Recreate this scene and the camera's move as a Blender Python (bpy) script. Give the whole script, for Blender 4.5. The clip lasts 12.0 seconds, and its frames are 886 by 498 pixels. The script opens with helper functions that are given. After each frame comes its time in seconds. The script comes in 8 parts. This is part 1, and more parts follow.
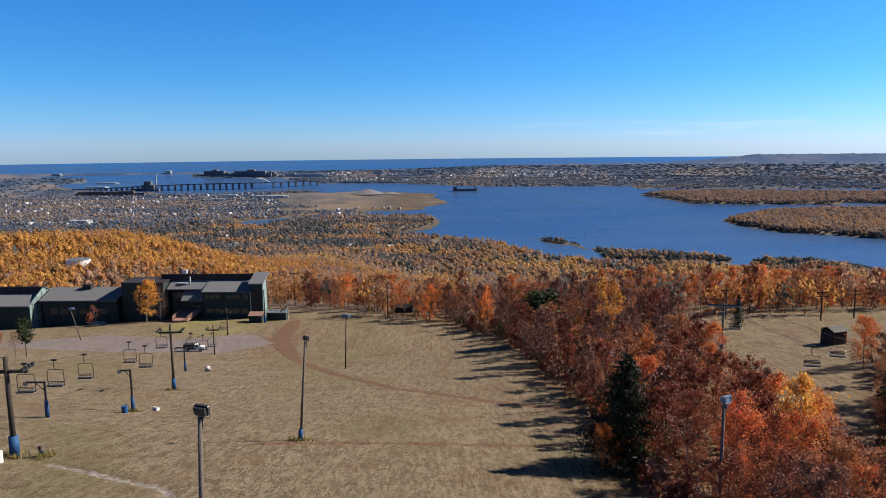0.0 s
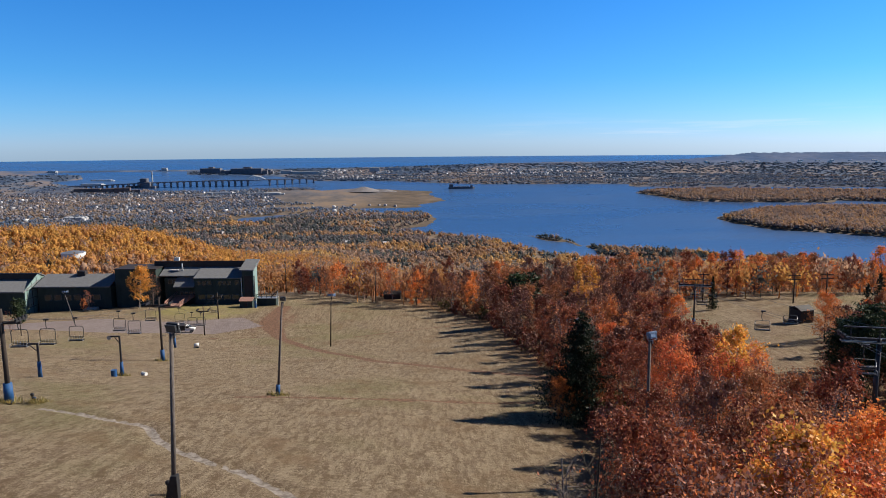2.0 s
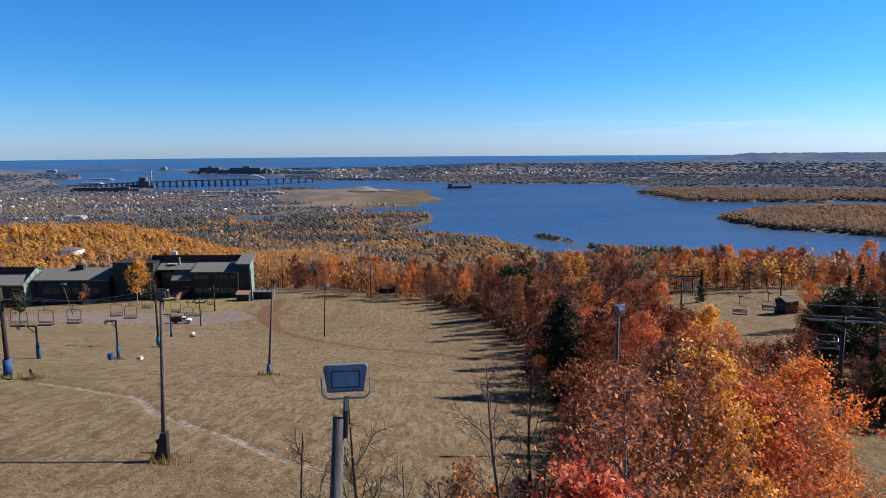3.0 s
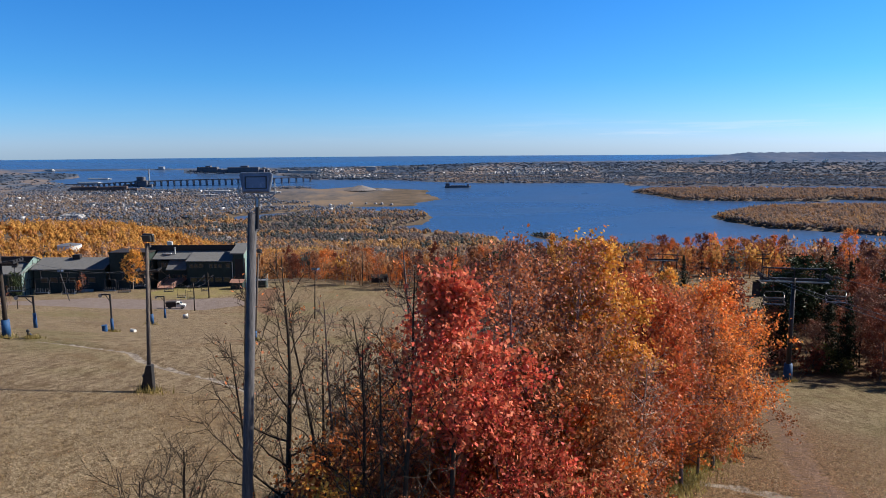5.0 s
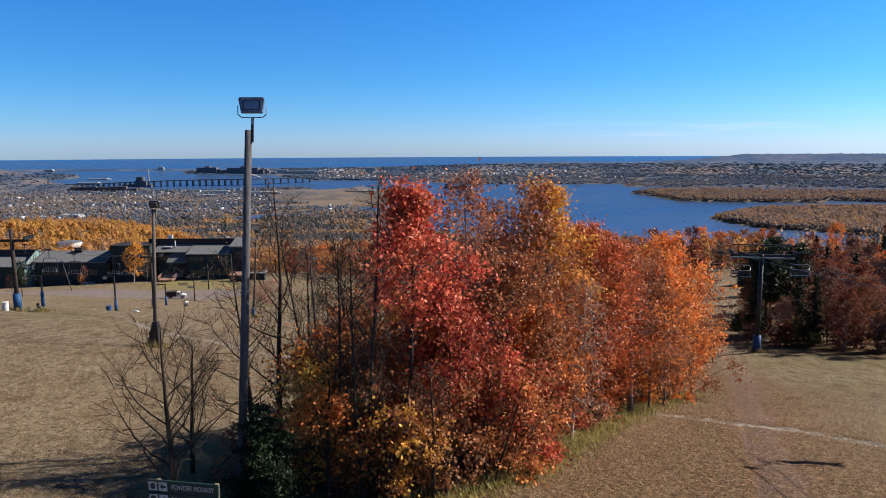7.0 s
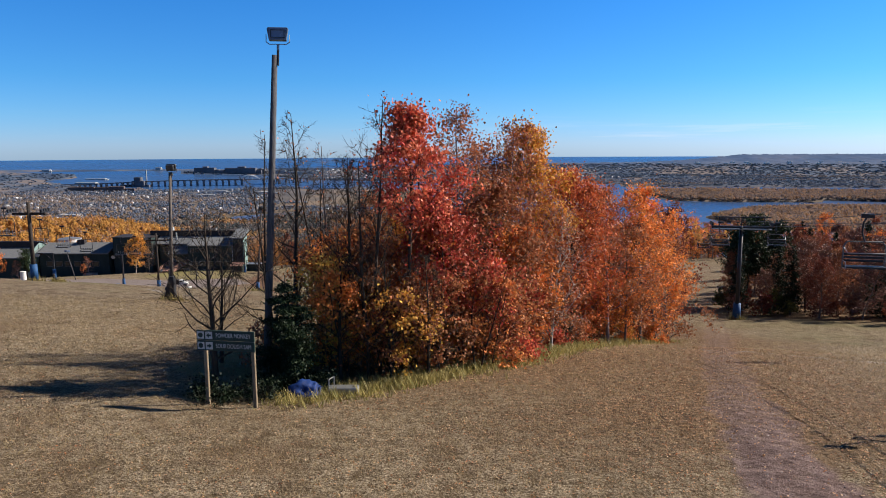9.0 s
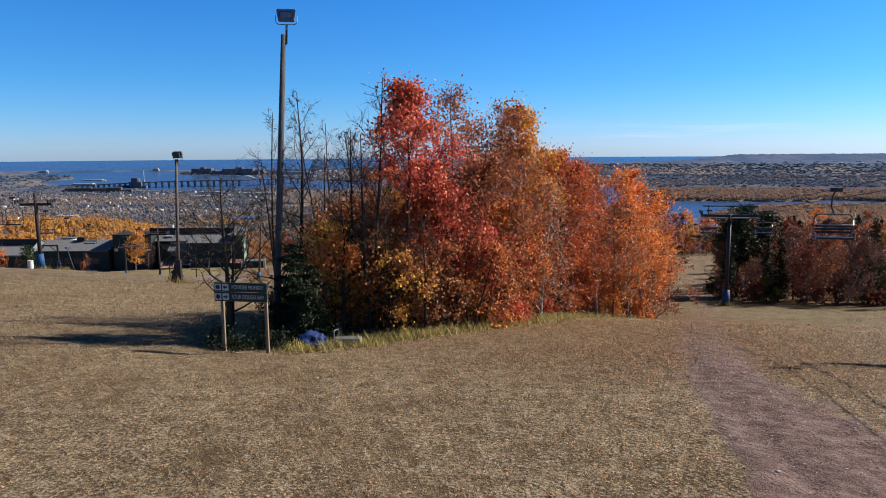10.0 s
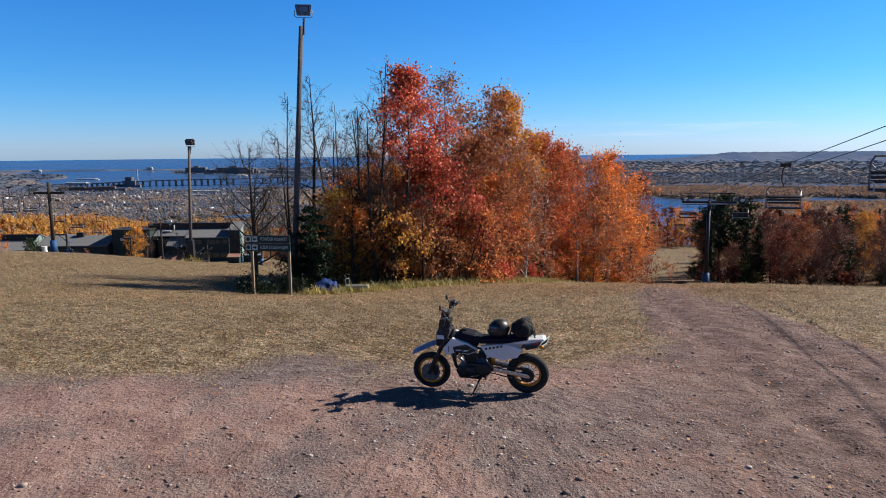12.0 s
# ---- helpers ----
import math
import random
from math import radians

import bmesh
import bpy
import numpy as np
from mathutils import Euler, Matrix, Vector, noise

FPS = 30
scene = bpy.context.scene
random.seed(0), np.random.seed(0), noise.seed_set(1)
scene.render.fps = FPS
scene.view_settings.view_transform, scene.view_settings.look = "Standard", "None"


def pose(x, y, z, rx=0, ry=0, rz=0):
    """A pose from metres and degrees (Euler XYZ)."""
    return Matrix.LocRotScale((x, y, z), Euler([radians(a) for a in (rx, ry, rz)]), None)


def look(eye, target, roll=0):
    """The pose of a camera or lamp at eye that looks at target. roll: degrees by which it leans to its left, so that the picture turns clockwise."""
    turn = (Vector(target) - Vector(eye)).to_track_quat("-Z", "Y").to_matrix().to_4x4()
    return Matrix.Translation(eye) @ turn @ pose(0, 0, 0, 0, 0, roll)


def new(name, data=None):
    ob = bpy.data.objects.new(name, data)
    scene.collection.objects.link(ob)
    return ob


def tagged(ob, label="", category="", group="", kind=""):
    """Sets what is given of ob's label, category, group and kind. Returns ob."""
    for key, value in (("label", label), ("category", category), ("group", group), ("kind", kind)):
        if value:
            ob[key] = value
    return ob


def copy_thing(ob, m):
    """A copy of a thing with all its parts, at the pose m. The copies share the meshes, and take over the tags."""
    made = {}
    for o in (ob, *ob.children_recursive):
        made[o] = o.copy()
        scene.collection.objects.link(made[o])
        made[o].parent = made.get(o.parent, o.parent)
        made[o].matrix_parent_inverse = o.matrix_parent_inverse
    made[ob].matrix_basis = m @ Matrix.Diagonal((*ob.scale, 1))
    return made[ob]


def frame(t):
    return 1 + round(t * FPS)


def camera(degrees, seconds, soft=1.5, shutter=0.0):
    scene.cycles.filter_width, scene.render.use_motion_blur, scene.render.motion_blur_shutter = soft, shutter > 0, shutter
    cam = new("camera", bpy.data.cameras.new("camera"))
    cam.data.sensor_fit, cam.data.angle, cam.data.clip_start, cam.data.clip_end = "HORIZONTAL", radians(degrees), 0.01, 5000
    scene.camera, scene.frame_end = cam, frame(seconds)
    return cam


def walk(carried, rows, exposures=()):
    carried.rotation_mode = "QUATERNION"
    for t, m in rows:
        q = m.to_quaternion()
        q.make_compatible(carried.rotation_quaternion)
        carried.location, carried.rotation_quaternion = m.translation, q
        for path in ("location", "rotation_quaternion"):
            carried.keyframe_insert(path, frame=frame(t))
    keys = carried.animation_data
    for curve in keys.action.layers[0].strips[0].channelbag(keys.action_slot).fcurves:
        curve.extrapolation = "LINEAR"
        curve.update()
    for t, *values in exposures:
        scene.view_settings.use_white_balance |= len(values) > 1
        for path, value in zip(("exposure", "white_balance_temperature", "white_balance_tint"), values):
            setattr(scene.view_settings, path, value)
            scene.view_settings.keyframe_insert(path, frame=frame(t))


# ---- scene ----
cam = camera(66.0, 12.0, soft=0.95)
PATH = [
    (0, (-10.41, 21.611, 18.572), (-10.455, 23.591, 18.287), -0.6),
    (0.5, (-9.63, 20.081, 17.758), (-9.672, 22.059, 17.471), -0.6),
    (1, (-8.718, 18.667, 16.967), (-8.759, 20.646, 16.68), -0.6),
    (1.5, (-7.683, 17.205, 16.104), (-7.722, 19.184, 15.815), -0.6),
    (2, (-6.815, 15.856, 15.409), (-6.851, 17.835, 15.12), -0.5),
    (2.5, (-5.884, 14.412, 14.612), (-5.919, 16.391, 14.322), -0.5),
    (3, (-5.02, 12.79, 13.876), (-5.054, 14.769, 13.587), -0.4),
    (5, (-2.221, 7.899, 10.649), (-2.25, 9.878, 10.361), -0.4),
    (5.5, (-1.656, 6.701, 10.419), (-1.684, 8.68, 10.132), -0.4),
    (6, (-1.24, 5.6, 10.099), (-1.268, 7.579, 9.814), -0.2),
    (6.5, (-0.952, 4.334, 9.277), (-0.98, 6.314, 8.993), -0.2),
    (7, (-0.812, 3.069, 8.47), (-0.839, 5.049, 8.186), -0.3),
    (9, (-0.595, -1.764, 5.529), (-0.615, 0.216, 5.248), -0.3),
    (9.5, (-0.54, -3.022, 4.964), (-0.558, -1.042, 4.684), -0.3),
    (10, (-0.489, -4.261, 4.34), (-0.502, -2.281, 4.061), -0.4),
    (10.5, (-0.502, -5.753, 3.56), (-0.509, -3.773, 3.284), -0.5),
    (11, (-0.488, -6.959, 3.258), (-0.49, -4.979, 2.979), -0.5),
    (11.5, (-0.52, -8.315, 3.3), (-0.517, -6.335, 3.02), -0.4),
    (12, (-0.51, -9.157, 3.212), (-0.507, -7.177, 2.929), -0.5),
]
walk(cam, [(t, look(eye, target, roll)) for t, eye, target, roll in PATH])

# ---------------------------------------------------------------- sun and sky
SUN_ELEVATION, SUN_AZIMUTH = radians(35), radians(71)  # azimuth clockwise from +y
world = bpy.data.worlds.new("sky")
scene.world = world
world.use_nodes = True
wt = world.node_tree
wt.nodes.clear()
sky = wt.nodes.new("ShaderNodeTexSky")
sky.sky_type, sky.sun_disc = "NISHITA", False
sky.sun_elevation, sky.sun_rotation = SUN_ELEVATION, SUN_AZIMUTH
sky.altitude, sky.air_density, sky.dust_density, sky.ozone_density = 400, 0.8, 0.35, 7.0
back = wt.nodes.new("ShaderNodeBackground")
back.inputs["Strength"].default_value = 0.072
wout = wt.nodes.new("ShaderNodeOutputWorld")
# deeper blue overhead, dimmed there to keep shadows dark; greyer towards the horizon
place = wt.nodes.new("ShaderNodeTexCoord")
split = wt.nodes.new("ShaderNodeSeparateXYZ")
wt.links.new(place.outputs["Generated"], split.inputs[0])
tint = wt.nodes.new("ShaderNodeValToRGB")
for at, colour in ((0.012, (0.8, 0.93, 1.2)), (0.05, (0.6, 0.93, 1.18)), (0.1, (0.42, 0.92, 1.2)), (0.22, (0.29, 0.92, 1.34)), (0.6, (0.17, 0.27, 0.37))):
    stop = tint.color_ramp.elements.new(at)
    stop.color = (*colour, 1)
tint.color_ramp.elements.remove(tint.color_ramp.elements[0])
tint.color_ramp.elements[-1].color = (0.17, 0.27, 0.37, 1)
wt.links.new(split.outputs[2], tint.inputs[0])
clear = wt.nodes.new("ShaderNodeMix")
clear.data_type, clear.blend_type = "RGBA", "MULTIPLY"
clear.inputs[0].default_value = 1.0
wt.links.new(sky.outputs[0], clear.inputs[6])
wt.links.new(tint.outputs[0], clear.inputs[7])
# thin wisps of cloud low over the horizon
flat = wt.nodes.new("ShaderNodeMapping")
flat.inputs["Scale"].default_value = (5, 5, 95)
wt.links.new(place.outputs["Generated"], flat.inputs["Vector"])
wisp = wt.nodes.new("ShaderNodeTexNoise")
wisp.inputs["Scale"].default_value, wisp.inputs["Detail"].default_value, wisp.inputs["Roughness"].default_value = 1.0, 6, 0.6
wt.links.new(flat.outputs[0], wisp.inputs["Vector"])
thin = wt.nodes.new("ShaderNodeValToRGB")
thin.color_ramp.elements[0].position, thin.color_ramp.elements[1].position = 0.52, 0.76
thin.color_ramp.elements[1].color = (0.36, 0.36, 0.36, 1)
wt.links.new(wisp.outputs[0], thin.inputs[0])
band = wt.nodes.new("ShaderNodeValToRGB")
for at, level in ((0.008, 0.0), (0.02, 1.0), (0.036, 0.5), (0.058, 0.0)):
    band.color_ramp.elements.new(at).color = (level, level, level, 1)
band.color_ramp.elements[0].color = band.color_ramp.elements[-1].color = (0, 0, 0, 1)
wt.links.new(split.outputs[2], band.inputs[0])
veil = wt.nodes.new("ShaderNodeMath")
veil.operation = "MULTIPLY"
wt.links.new(thin.outputs[0], veil.inputs[0])
side = wt.nodes.new("ShaderNodeMapRange")
side.inputs["From Min"].default_value, side.inputs["From Max"].default_value, side.inputs["To Min"].default_value, side.inputs["To Max"].default_value = 0.0, 0.45, 0.25, 1.7
wt.links.new(split.outputs[0], side.inputs["Value"])
east = wt.nodes.new("ShaderNodeMath")
east.operation = "MULTIPLY"
wt.links.new(band.outputs[0], east.inputs[0])
wt.links.new(side.outputs[0], east.inputs[1])
wt.links.new(east.outputs[0], veil.inputs[1])
cloud = wt.nodes.new("ShaderNodeMix")
cloud.data_type = "RGBA"
cloud.inputs[7].default_value = (7.2, 7.4, 7.8, 1)
wt.links.new(veil.outputs[0], cloud.inputs[0])
wt.links.new(clear.outputs[2], cloud.inputs[6])
wt.links.new(cloud.outputs[2], back.inputs["Color"])
wt.links.new(back.outputs[0], wout.inputs["Surface"])

sun_data = bpy.data.lights.new("sun", "SUN")
sun_data.energy, sun_data.angle, sun_data.color = 5.0, radians(0.5), (1.0, 0.91, 0.78)
sun = new("sun", sun_data)
toward_sun = Vector((math.sin(SUN_AZIMUTH) * math.cos(SUN_ELEVATION), math.cos(SUN_AZIMUTH) * math.cos(SUN_ELEVATION), math.sin(SUN_ELEVATION)))
sun.matrix_world = look(toward_sun * 300, (0, 0, 0))
scene.view_settings.exposure = 0.8

# ---------------------------------------------------------------- materials


class Nodes:
    """A small writer of node materials."""

    def __init__(self, name):
        self.m = bpy.data.materials.new(name)
        self.m.use_nodes = True
        self.t = self.m.node_tree
        self.t.nodes.clear()
        self.out = self.t.nodes.new("ShaderNodeOutputMaterial")
        self.pos = self.t.nodes.new("ShaderNodeTexCoord").outputs["Object"]

    def node(self, kind, attribute_name="", data_type="", blend_type="", operation="", wave_type="", bands_direction=""):
        n = self.t.nodes.new(kind)
        if attribute_name:
            n.attribute_name = attribute_name
        if data_type:
            n.data_type = data_type
        if blend_type:
            n.blend_type = blend_type
        if operation:
            n.operation = operation
        if wave_type:
            n.wave_type = wave_type
        if bands_direction:
            n.bands_direction = bands_direction
        return n

    def set(self, socket, value):
        if isinstance(value, bpy.types.NodeSocket):
            self.t.links.new(value, socket)
        elif isinstance(value, (tuple, list)) and len(value) == 3 and len(socket.default_value) == 4:
            socket.default_value = (*value, 1)
        else:
            socket.default_value = value

    def noise(self, scale, detail=4, rough=0.55, stretch=None, kind="noise"):
        n = self.node("ShaderNodeTexNoise" if kind == "noise" else "ShaderNodeTexVoronoi")
        n.inputs["Scale"].default_value = scale
        if kind == "noise":
            n.inputs["Detail"].default_value, n.inputs["Roughness"].default_value = detail, rough
        src = self.pos
        if stretch:
            mp = self.node("ShaderNodeMapping")
            mp.inputs["Scale"].default_value = stretch
            self.t.links.new(src, mp.inputs["Vector"])
            src = mp.outputs[0]
        self.t.links.new(src, n.inputs["Vector"])
        return n.outputs[0] if kind == "noise" else n.outputs["Distance"]

    def ramp(self, fac, stops):
        n = self.node("ShaderNodeValToRGB")
        el = n.color_ramp.elements
        while len(el) < len(stops):
            el.new(0.5)
        for e, (p, c) in zip(el, stops):
            e.position = p
            e.color = (*c, 1) if isinstance(c, tuple) else (c, c, c, 1)
        self.set(n.inputs[0], fac)
        return n.outputs[0]

    def mix(self, fac, a, b, mode="MIX"):
        n = self.node("ShaderNodeMix", data_type="RGBA", blend_type=mode)
        self.set(n.inputs[0], fac), self.set(n.inputs[6], a), self.set(n.inputs[7], b)
        return n.outputs[2]

    def math(self, op, a, b=0.0):
        n = self.node("ShaderNodeMath", operation=op)
        self.set(n.inputs[0], a), self.set(n.inputs[1], b)
        return n.outputs[0]

    def attr(self, name):
        return self.node("ShaderNodeAttribute", attribute_name=name).outputs["Fac"]

    def island(self):
        return self.node("ShaderNodeNewGeometry").outputs["Random Per Island"]

    def each(self):
        return self.node("ShaderNodeObjectInfo").outputs["Random"]

    def bump(self, height, strength=0.5, distance=0.02):
        n = self.node("ShaderNodeBump")
        n.inputs["Strength"].default_value, n.inputs["Distance"].default_value = strength, distance
        self.set(n.inputs["Height"], height)
        return n.outputs[0]

    def done(self, colour, rough=0.8, metal=0.0, normal=None, spec=0.3, **more):
        b = self.node("ShaderNodeBsdfPrincipled")
        self.set(b.inputs["Base Color"], colour), self.set(b.inputs["Roughness"], rough), self.set(b.inputs["Metallic"], metal)
        b.inputs["Specular IOR Level"].default_value = spec
        if normal is not None:
            self.set(b.inputs["Normal"], normal)
        for k, v in more.items():
            self.set(b.inputs[k.replace("_", " ")], v)
        self.t.links.new(b.outputs[0], self.out.inputs["Surface"])
        return self.m


def plain(name, colour, rough=0.6, metal=0.0, vary=0.18, size=3.0, bump=0.15, spec=0.3, **more):
    """A surface of one colour, with soft stains and fine grain."""
    n = Nodes(name)
    colour = tuple(c * 0.86 for c in colour)  # every base colour scaled down to offset the raised exposure
    dark = tuple(c * (1 - vary) for c in colour)
    light = tuple(min(1, c * (1 + vary)) for c in colour)
    a = n.noise(size, 5, 0.6)
    col = n.ramp(a, [(0.3, dark), (0.7, light)])
    fine = n.noise(size * 14, 3)
    col = n.mix(0.25, col, n.ramp(fine, [(0.35, dark), (0.65, light)]))
    r = n.math("MULTIPLY_ADD", a, 0.2)
    n.t.nodes[-1].inputs[2].default_value = max(0.02, rough - 0.1)
    return n.done(col, r, metal, n.bump(fine, bump, 0.01), spec, **more)


def leafy(name, colours, bright=1.6, through_light=0.3):
    """Thin leaves, each with a tone of its own."""
    n = Nodes(name)
    k = len(colours)
    stops = [((i + 0.5) / k, tuple(min(0.9, c * bright) for c in col)) for i, col in enumerate(colours)]
    col = n.ramp(n.island(), stops)
    patch = n.noise(0.55, 2)
    col = n.mix(n.ramp(patch, [(0.4, 0.0), (0.6, 0.5)]), col, stops[-1][1])
    col = n.mix(1.0, col, n.ramp(n.noise(2.4, 3), [(0.4, 0.66), (0.5, 1.0), (0.6, 1.22)]), "MULTIPLY")
    col = n.mix(1.0, col, n.ramp(n.each(), [(0.0, (0.76, 0.7, 0.7)), (0.5, (0.96, 0.94, 0.92)), (1.0, (1.15, 1.22, 1.12))]), "MULTIPLY")
    d = n.node("ShaderNodeBsdfPrincipled")
    n.set(d.inputs["Base Color"], col)
    d.inputs["Roughness"].default_value, d.inputs["Specular IOR Level"].default_value = 0.55, 0.16
    tr = n.node("ShaderNodeBsdfTranslucent")
    n.set(tr.inputs["Color"], col)
    mx = n.node("ShaderNodeMixShader")
    mx.inputs[0].default_value = through_light
    n.t.links.new(d.outputs[0], mx.inputs[1]), n.t.links.new(tr.outputs[0], mx.inputs[2])
    n.t.links.new(mx.outputs[0], n.out.inputs["Surface"])
    return n.m


RED, CRIMSON, ORANGE = (0.42, 0.085, 0.045), (0.38, 0.05, 0.045), (0.54, 0.18, 0.05)
RUST, GOLD, TAN, BROWN = (0.4, 0.125, 0.04), (0.64, 0.33, 0.04), (0.5, 0.24, 0.09), (0.22, 0.1, 0.05)
PURPLE, GREEN, OLIVE = (0.24, 0.12, 0.095), (0.035, 0.06, 0.02), (0.11, 0.11, 0.03)
LEAVES = {
    "crimson": leafy("crimson_leaves", [CRIMSON, RED, (0.5, 0.16, 0.09), (0.2, 0.03, 0.03), (0.45, 0.075, 0.055), (0.3, 0.09, 0.045)]),
    "red": leafy("red_leaves", [(0.34, 0.06, 0.035), (0.45, 0.1, 0.04), RUST, (0.22, 0.07, 0.04), (0.46, 0.15, 0.05)]),
    "orange": leafy("orange_leaves", [ORANGE, (0.48, 0.13, 0.03), BROWN, (0.58, 0.24, 0.05), RUST]),
    # red leaves with the woods' shade put into a darker colour
    "maroon": leafy("shade_darkened_red_leaves", [(0.22, 0.045, 0.032), (0.26, 0.075, 0.042), (0.15, 0.05, 0.04), (0.28, 0.09, 0.045)], 1.0),
    "rust": leafy("rust_leaves", [(0.34, 0.11, 0.045), BROWN, (0.44, 0.16, 0.06), (0.26, 0.075, 0.04), (0.3, 0.15, 0.08)], 1.2),
    "gold": leafy("gold_leaves", [(0.5, 0.27, 0.05), (0.54, 0.34, 0.07), (0.46, 0.22, 0.045), (0.44, 0.2, 0.05)]),
    "tan": leafy("tan_leaves", [TAN, (0.54, 0.22, 0.06), (0.3, 0.14, 0.07), RUST]),
    "purple": leafy("faded_leaves", [PURPLE, BROWN, (0.2, 0.1, 0.08), RUST], 1.5),
    # plum-brown leaves, likewise darkened for the woods' shade
    "plum": leafy("shade_darkened_plum_leaves", [(0.2, 0.1, 0.085), (0.15, 0.075, 0.06), (0.25, 0.12, 0.075), (0.12, 0.075, 0.065), (0.22, 0.085, 0.06)], 1.0, 0.15),
    "olive": leafy("olive_leaves", [OLIVE, (0.14, 0.11, 0.035), GREEN, (0.12, 0.085, 0.03)], 1.0),
    "needle": leafy("dark_needles", [(0.018, 0.034, 0.016), (0.03, 0.05, 0.02), (0.014, 0.026, 0.014)], 0.85, 0.1),
    "pine": leafy("pine_needles", [(0.035, 0.06, 0.025), (0.05, 0.075, 0.03), (0.028, 0.045, 0.02)], 0.9, 0.12),
}


def bark_material(name, a, b):
    n = Nodes(name)
    f = n.noise(5, 5, 0.65, (3, 3, 0.5))
    return n.done(n.ramp(f, [(0.3, a), (0.7, b)]), 0.9, 0, n.bump(f, 0.6, 0.03), 0.15)


BARK = bark_material("grey_bark", (0.07, 0.055, 0.05), (0.2, 0.165, 0.15))
BARK_DARK = bark_material("dark_bark", (0.022, 0.017, 0.014), (0.075, 0.058, 0.045))
BARK_TWIG = bark_material("lilac_grey_twigs", (0.12, 0.095, 0.095), (0.26, 0.22, 0.22))
BARK_PALE = bark_material("pale_birch_bark", (0.2, 0.17, 0.15), (0.52, 0.48, 0.43))


def field_material():
    """Mown straw-dry grass with gravel, bare soil, leaf litter and far woodland where the plan has them, haze in the
    far colours.
    """
    n = Nodes("dry_field")
    big, mid, fine = n.noise(0.035, 4), n.noise(0.3, 5, 0.65), n.noise(9, 5, 0.65)
    tuft = n.noise(2.2, 5, 0.68)
    straw = n.ramp(mid, [(0.34, (0.155, 0.114, 0.071)), (0.5, (0.23, 0.174, 0.114)), (0.66, (0.295, 0.23, 0.157))])
    # thatch: dark gaps between pale lying stalks, at the size of a hand and of a stride
    straw = n.mix(n.ramp(fine, [(0.4, 0.8), (0.52, 0.0)]), straw, (0.085, 0.058, 0.03))
    straw = n.mix(n.ramp(fine, [(0.54, 0.0), (0.66, 0.75)]), straw, (0.4, 0.33, 0.235))
    straw = n.mix(n.ramp(tuft, [(0.4, 0.8), (0.5, 0.0)]), straw, (0.1, 0.07, 0.037))
    straw = n.mix(n.ramp(tuft, [(0.52, 0.0), (0.64, 0.6)]), straw, (0.365, 0.295, 0.205))
    mown = n.attr("mown")
    grit = n.noise(4.5, 3, 0.6)
    straw = n.mix(n.math("MULTIPLY", mown, n.ramp(grit, [(0.38, 0.75), (0.47, 0.0)])), straw, (0.075, 0.052, 0.03))
    straw = n.mix(n.math("MULTIPLY", mown, n.ramp(grit, [(0.55, 0.0), (0.65, 0.65)])), straw, (0.42, 0.345, 0.245))
    crumb = n.noise(17, 4, 0.7)
    straw = n.mix(n.ramp(crumb, [(0.4, 0.9), (0.49, 0.0)]), straw, (0.075, 0.05, 0.028))
    straw = n.mix(n.ramp(crumb, [(0.54, 0.0), (0.63, 0.75)]), straw, (0.46, 0.385, 0.27))
    # rows left by the mower, running down the slope
    row = n.noise(1.0, 4, 0.6, (1.8, 0.025, 1.8))
    straw = n.mix(n.math("MULTIPLY", mown, n.ramp(row, [(0.5, 0.0), (0.6, 0.5)])), straw, (0.105, 0.07, 0.045))
    straw = n.mix(n.math("MULTIPLY", mown, n.ramp(row, [(0.4, 0.35), (0.48, 0.0)])), straw, (0.31, 0.245, 0.17))
    straw = n.mix(n.math("MULTIPLY", mown, 0.2), straw, (0.13, 0.092, 0.06))
    # olive and reddish patches, trampled ground
    blot = n.noise(0.11, 6, 0.7)
    straw = n.mix(n.ramp(big, [(0.52, 0.0), (0.66, 0.5)]), straw, (0.135, 0.125, 0.055))
    straw = n.mix(n.ramp(blot, [(0.36, 0.6), (0.47, 0.0)]), straw, (0.15, 0.098, 0.056))
    clod = n.noise(0.9, 5, 0.75, (1.0, 0.5, 1.0))
    straw = n.mix(n.ramp(clod, [(0.38, 0.7), (0.47, 0.0)]), straw, (0.095, 0.064, 0.036))
    speck = n.noise(30, 3, 0.7)
    pebble = n.noise(55, 2, 0.5, None, "voronoi")
    lay = n.noise(0.33, 5, 0.65)
    clay = n.ramp(n.noise(1.3, 5, 0.65), [(0.35, (0.185, 0.115, 0.1)), (0.52, (0.255, 0.167, 0.146)), (0.68, (0.32, 0.222, 0.196))])
    stony = n.ramp(n.noise(2.1, 5, 0.7), [(0.36, (0.15, 0.11, 0.108)), (0.52, (0.215, 0.165, 0.158)), (0.66, (0.29, 0.235, 0.22))])
    stony = n.mix(n.ramp(pebble, [(0.3, 0.0), (0.62, 0.6)]), stony, (0.06, 0.045, 0.044))
    gravel = n.mix(n.ramp(lay, [(0.44, 0.0), (0.54, 1.0)]), clay, stony)
    gravel = n.mix(n.math("MULTIPLY", n.attr("track"), 0.95), gravel, n.ramp(n.noise(2.6, 5, 0.7), [(0.38, (0.072, 0.045, 0.041)), (0.5, (0.122, 0.08, 0.073)), (0.62, (0.185, 0.128, 0.115))]))
    gravel = n.mix(n.ramp(speck, [(0.36, 0.6), (0.46, 0.0)]), gravel, (0.075, 0.052, 0.047))
    gravel = n.mix(n.ramp(speck, [(0.6, 0.0), (0.7, 0.6)]), gravel, (0.36, 0.3, 0.265))
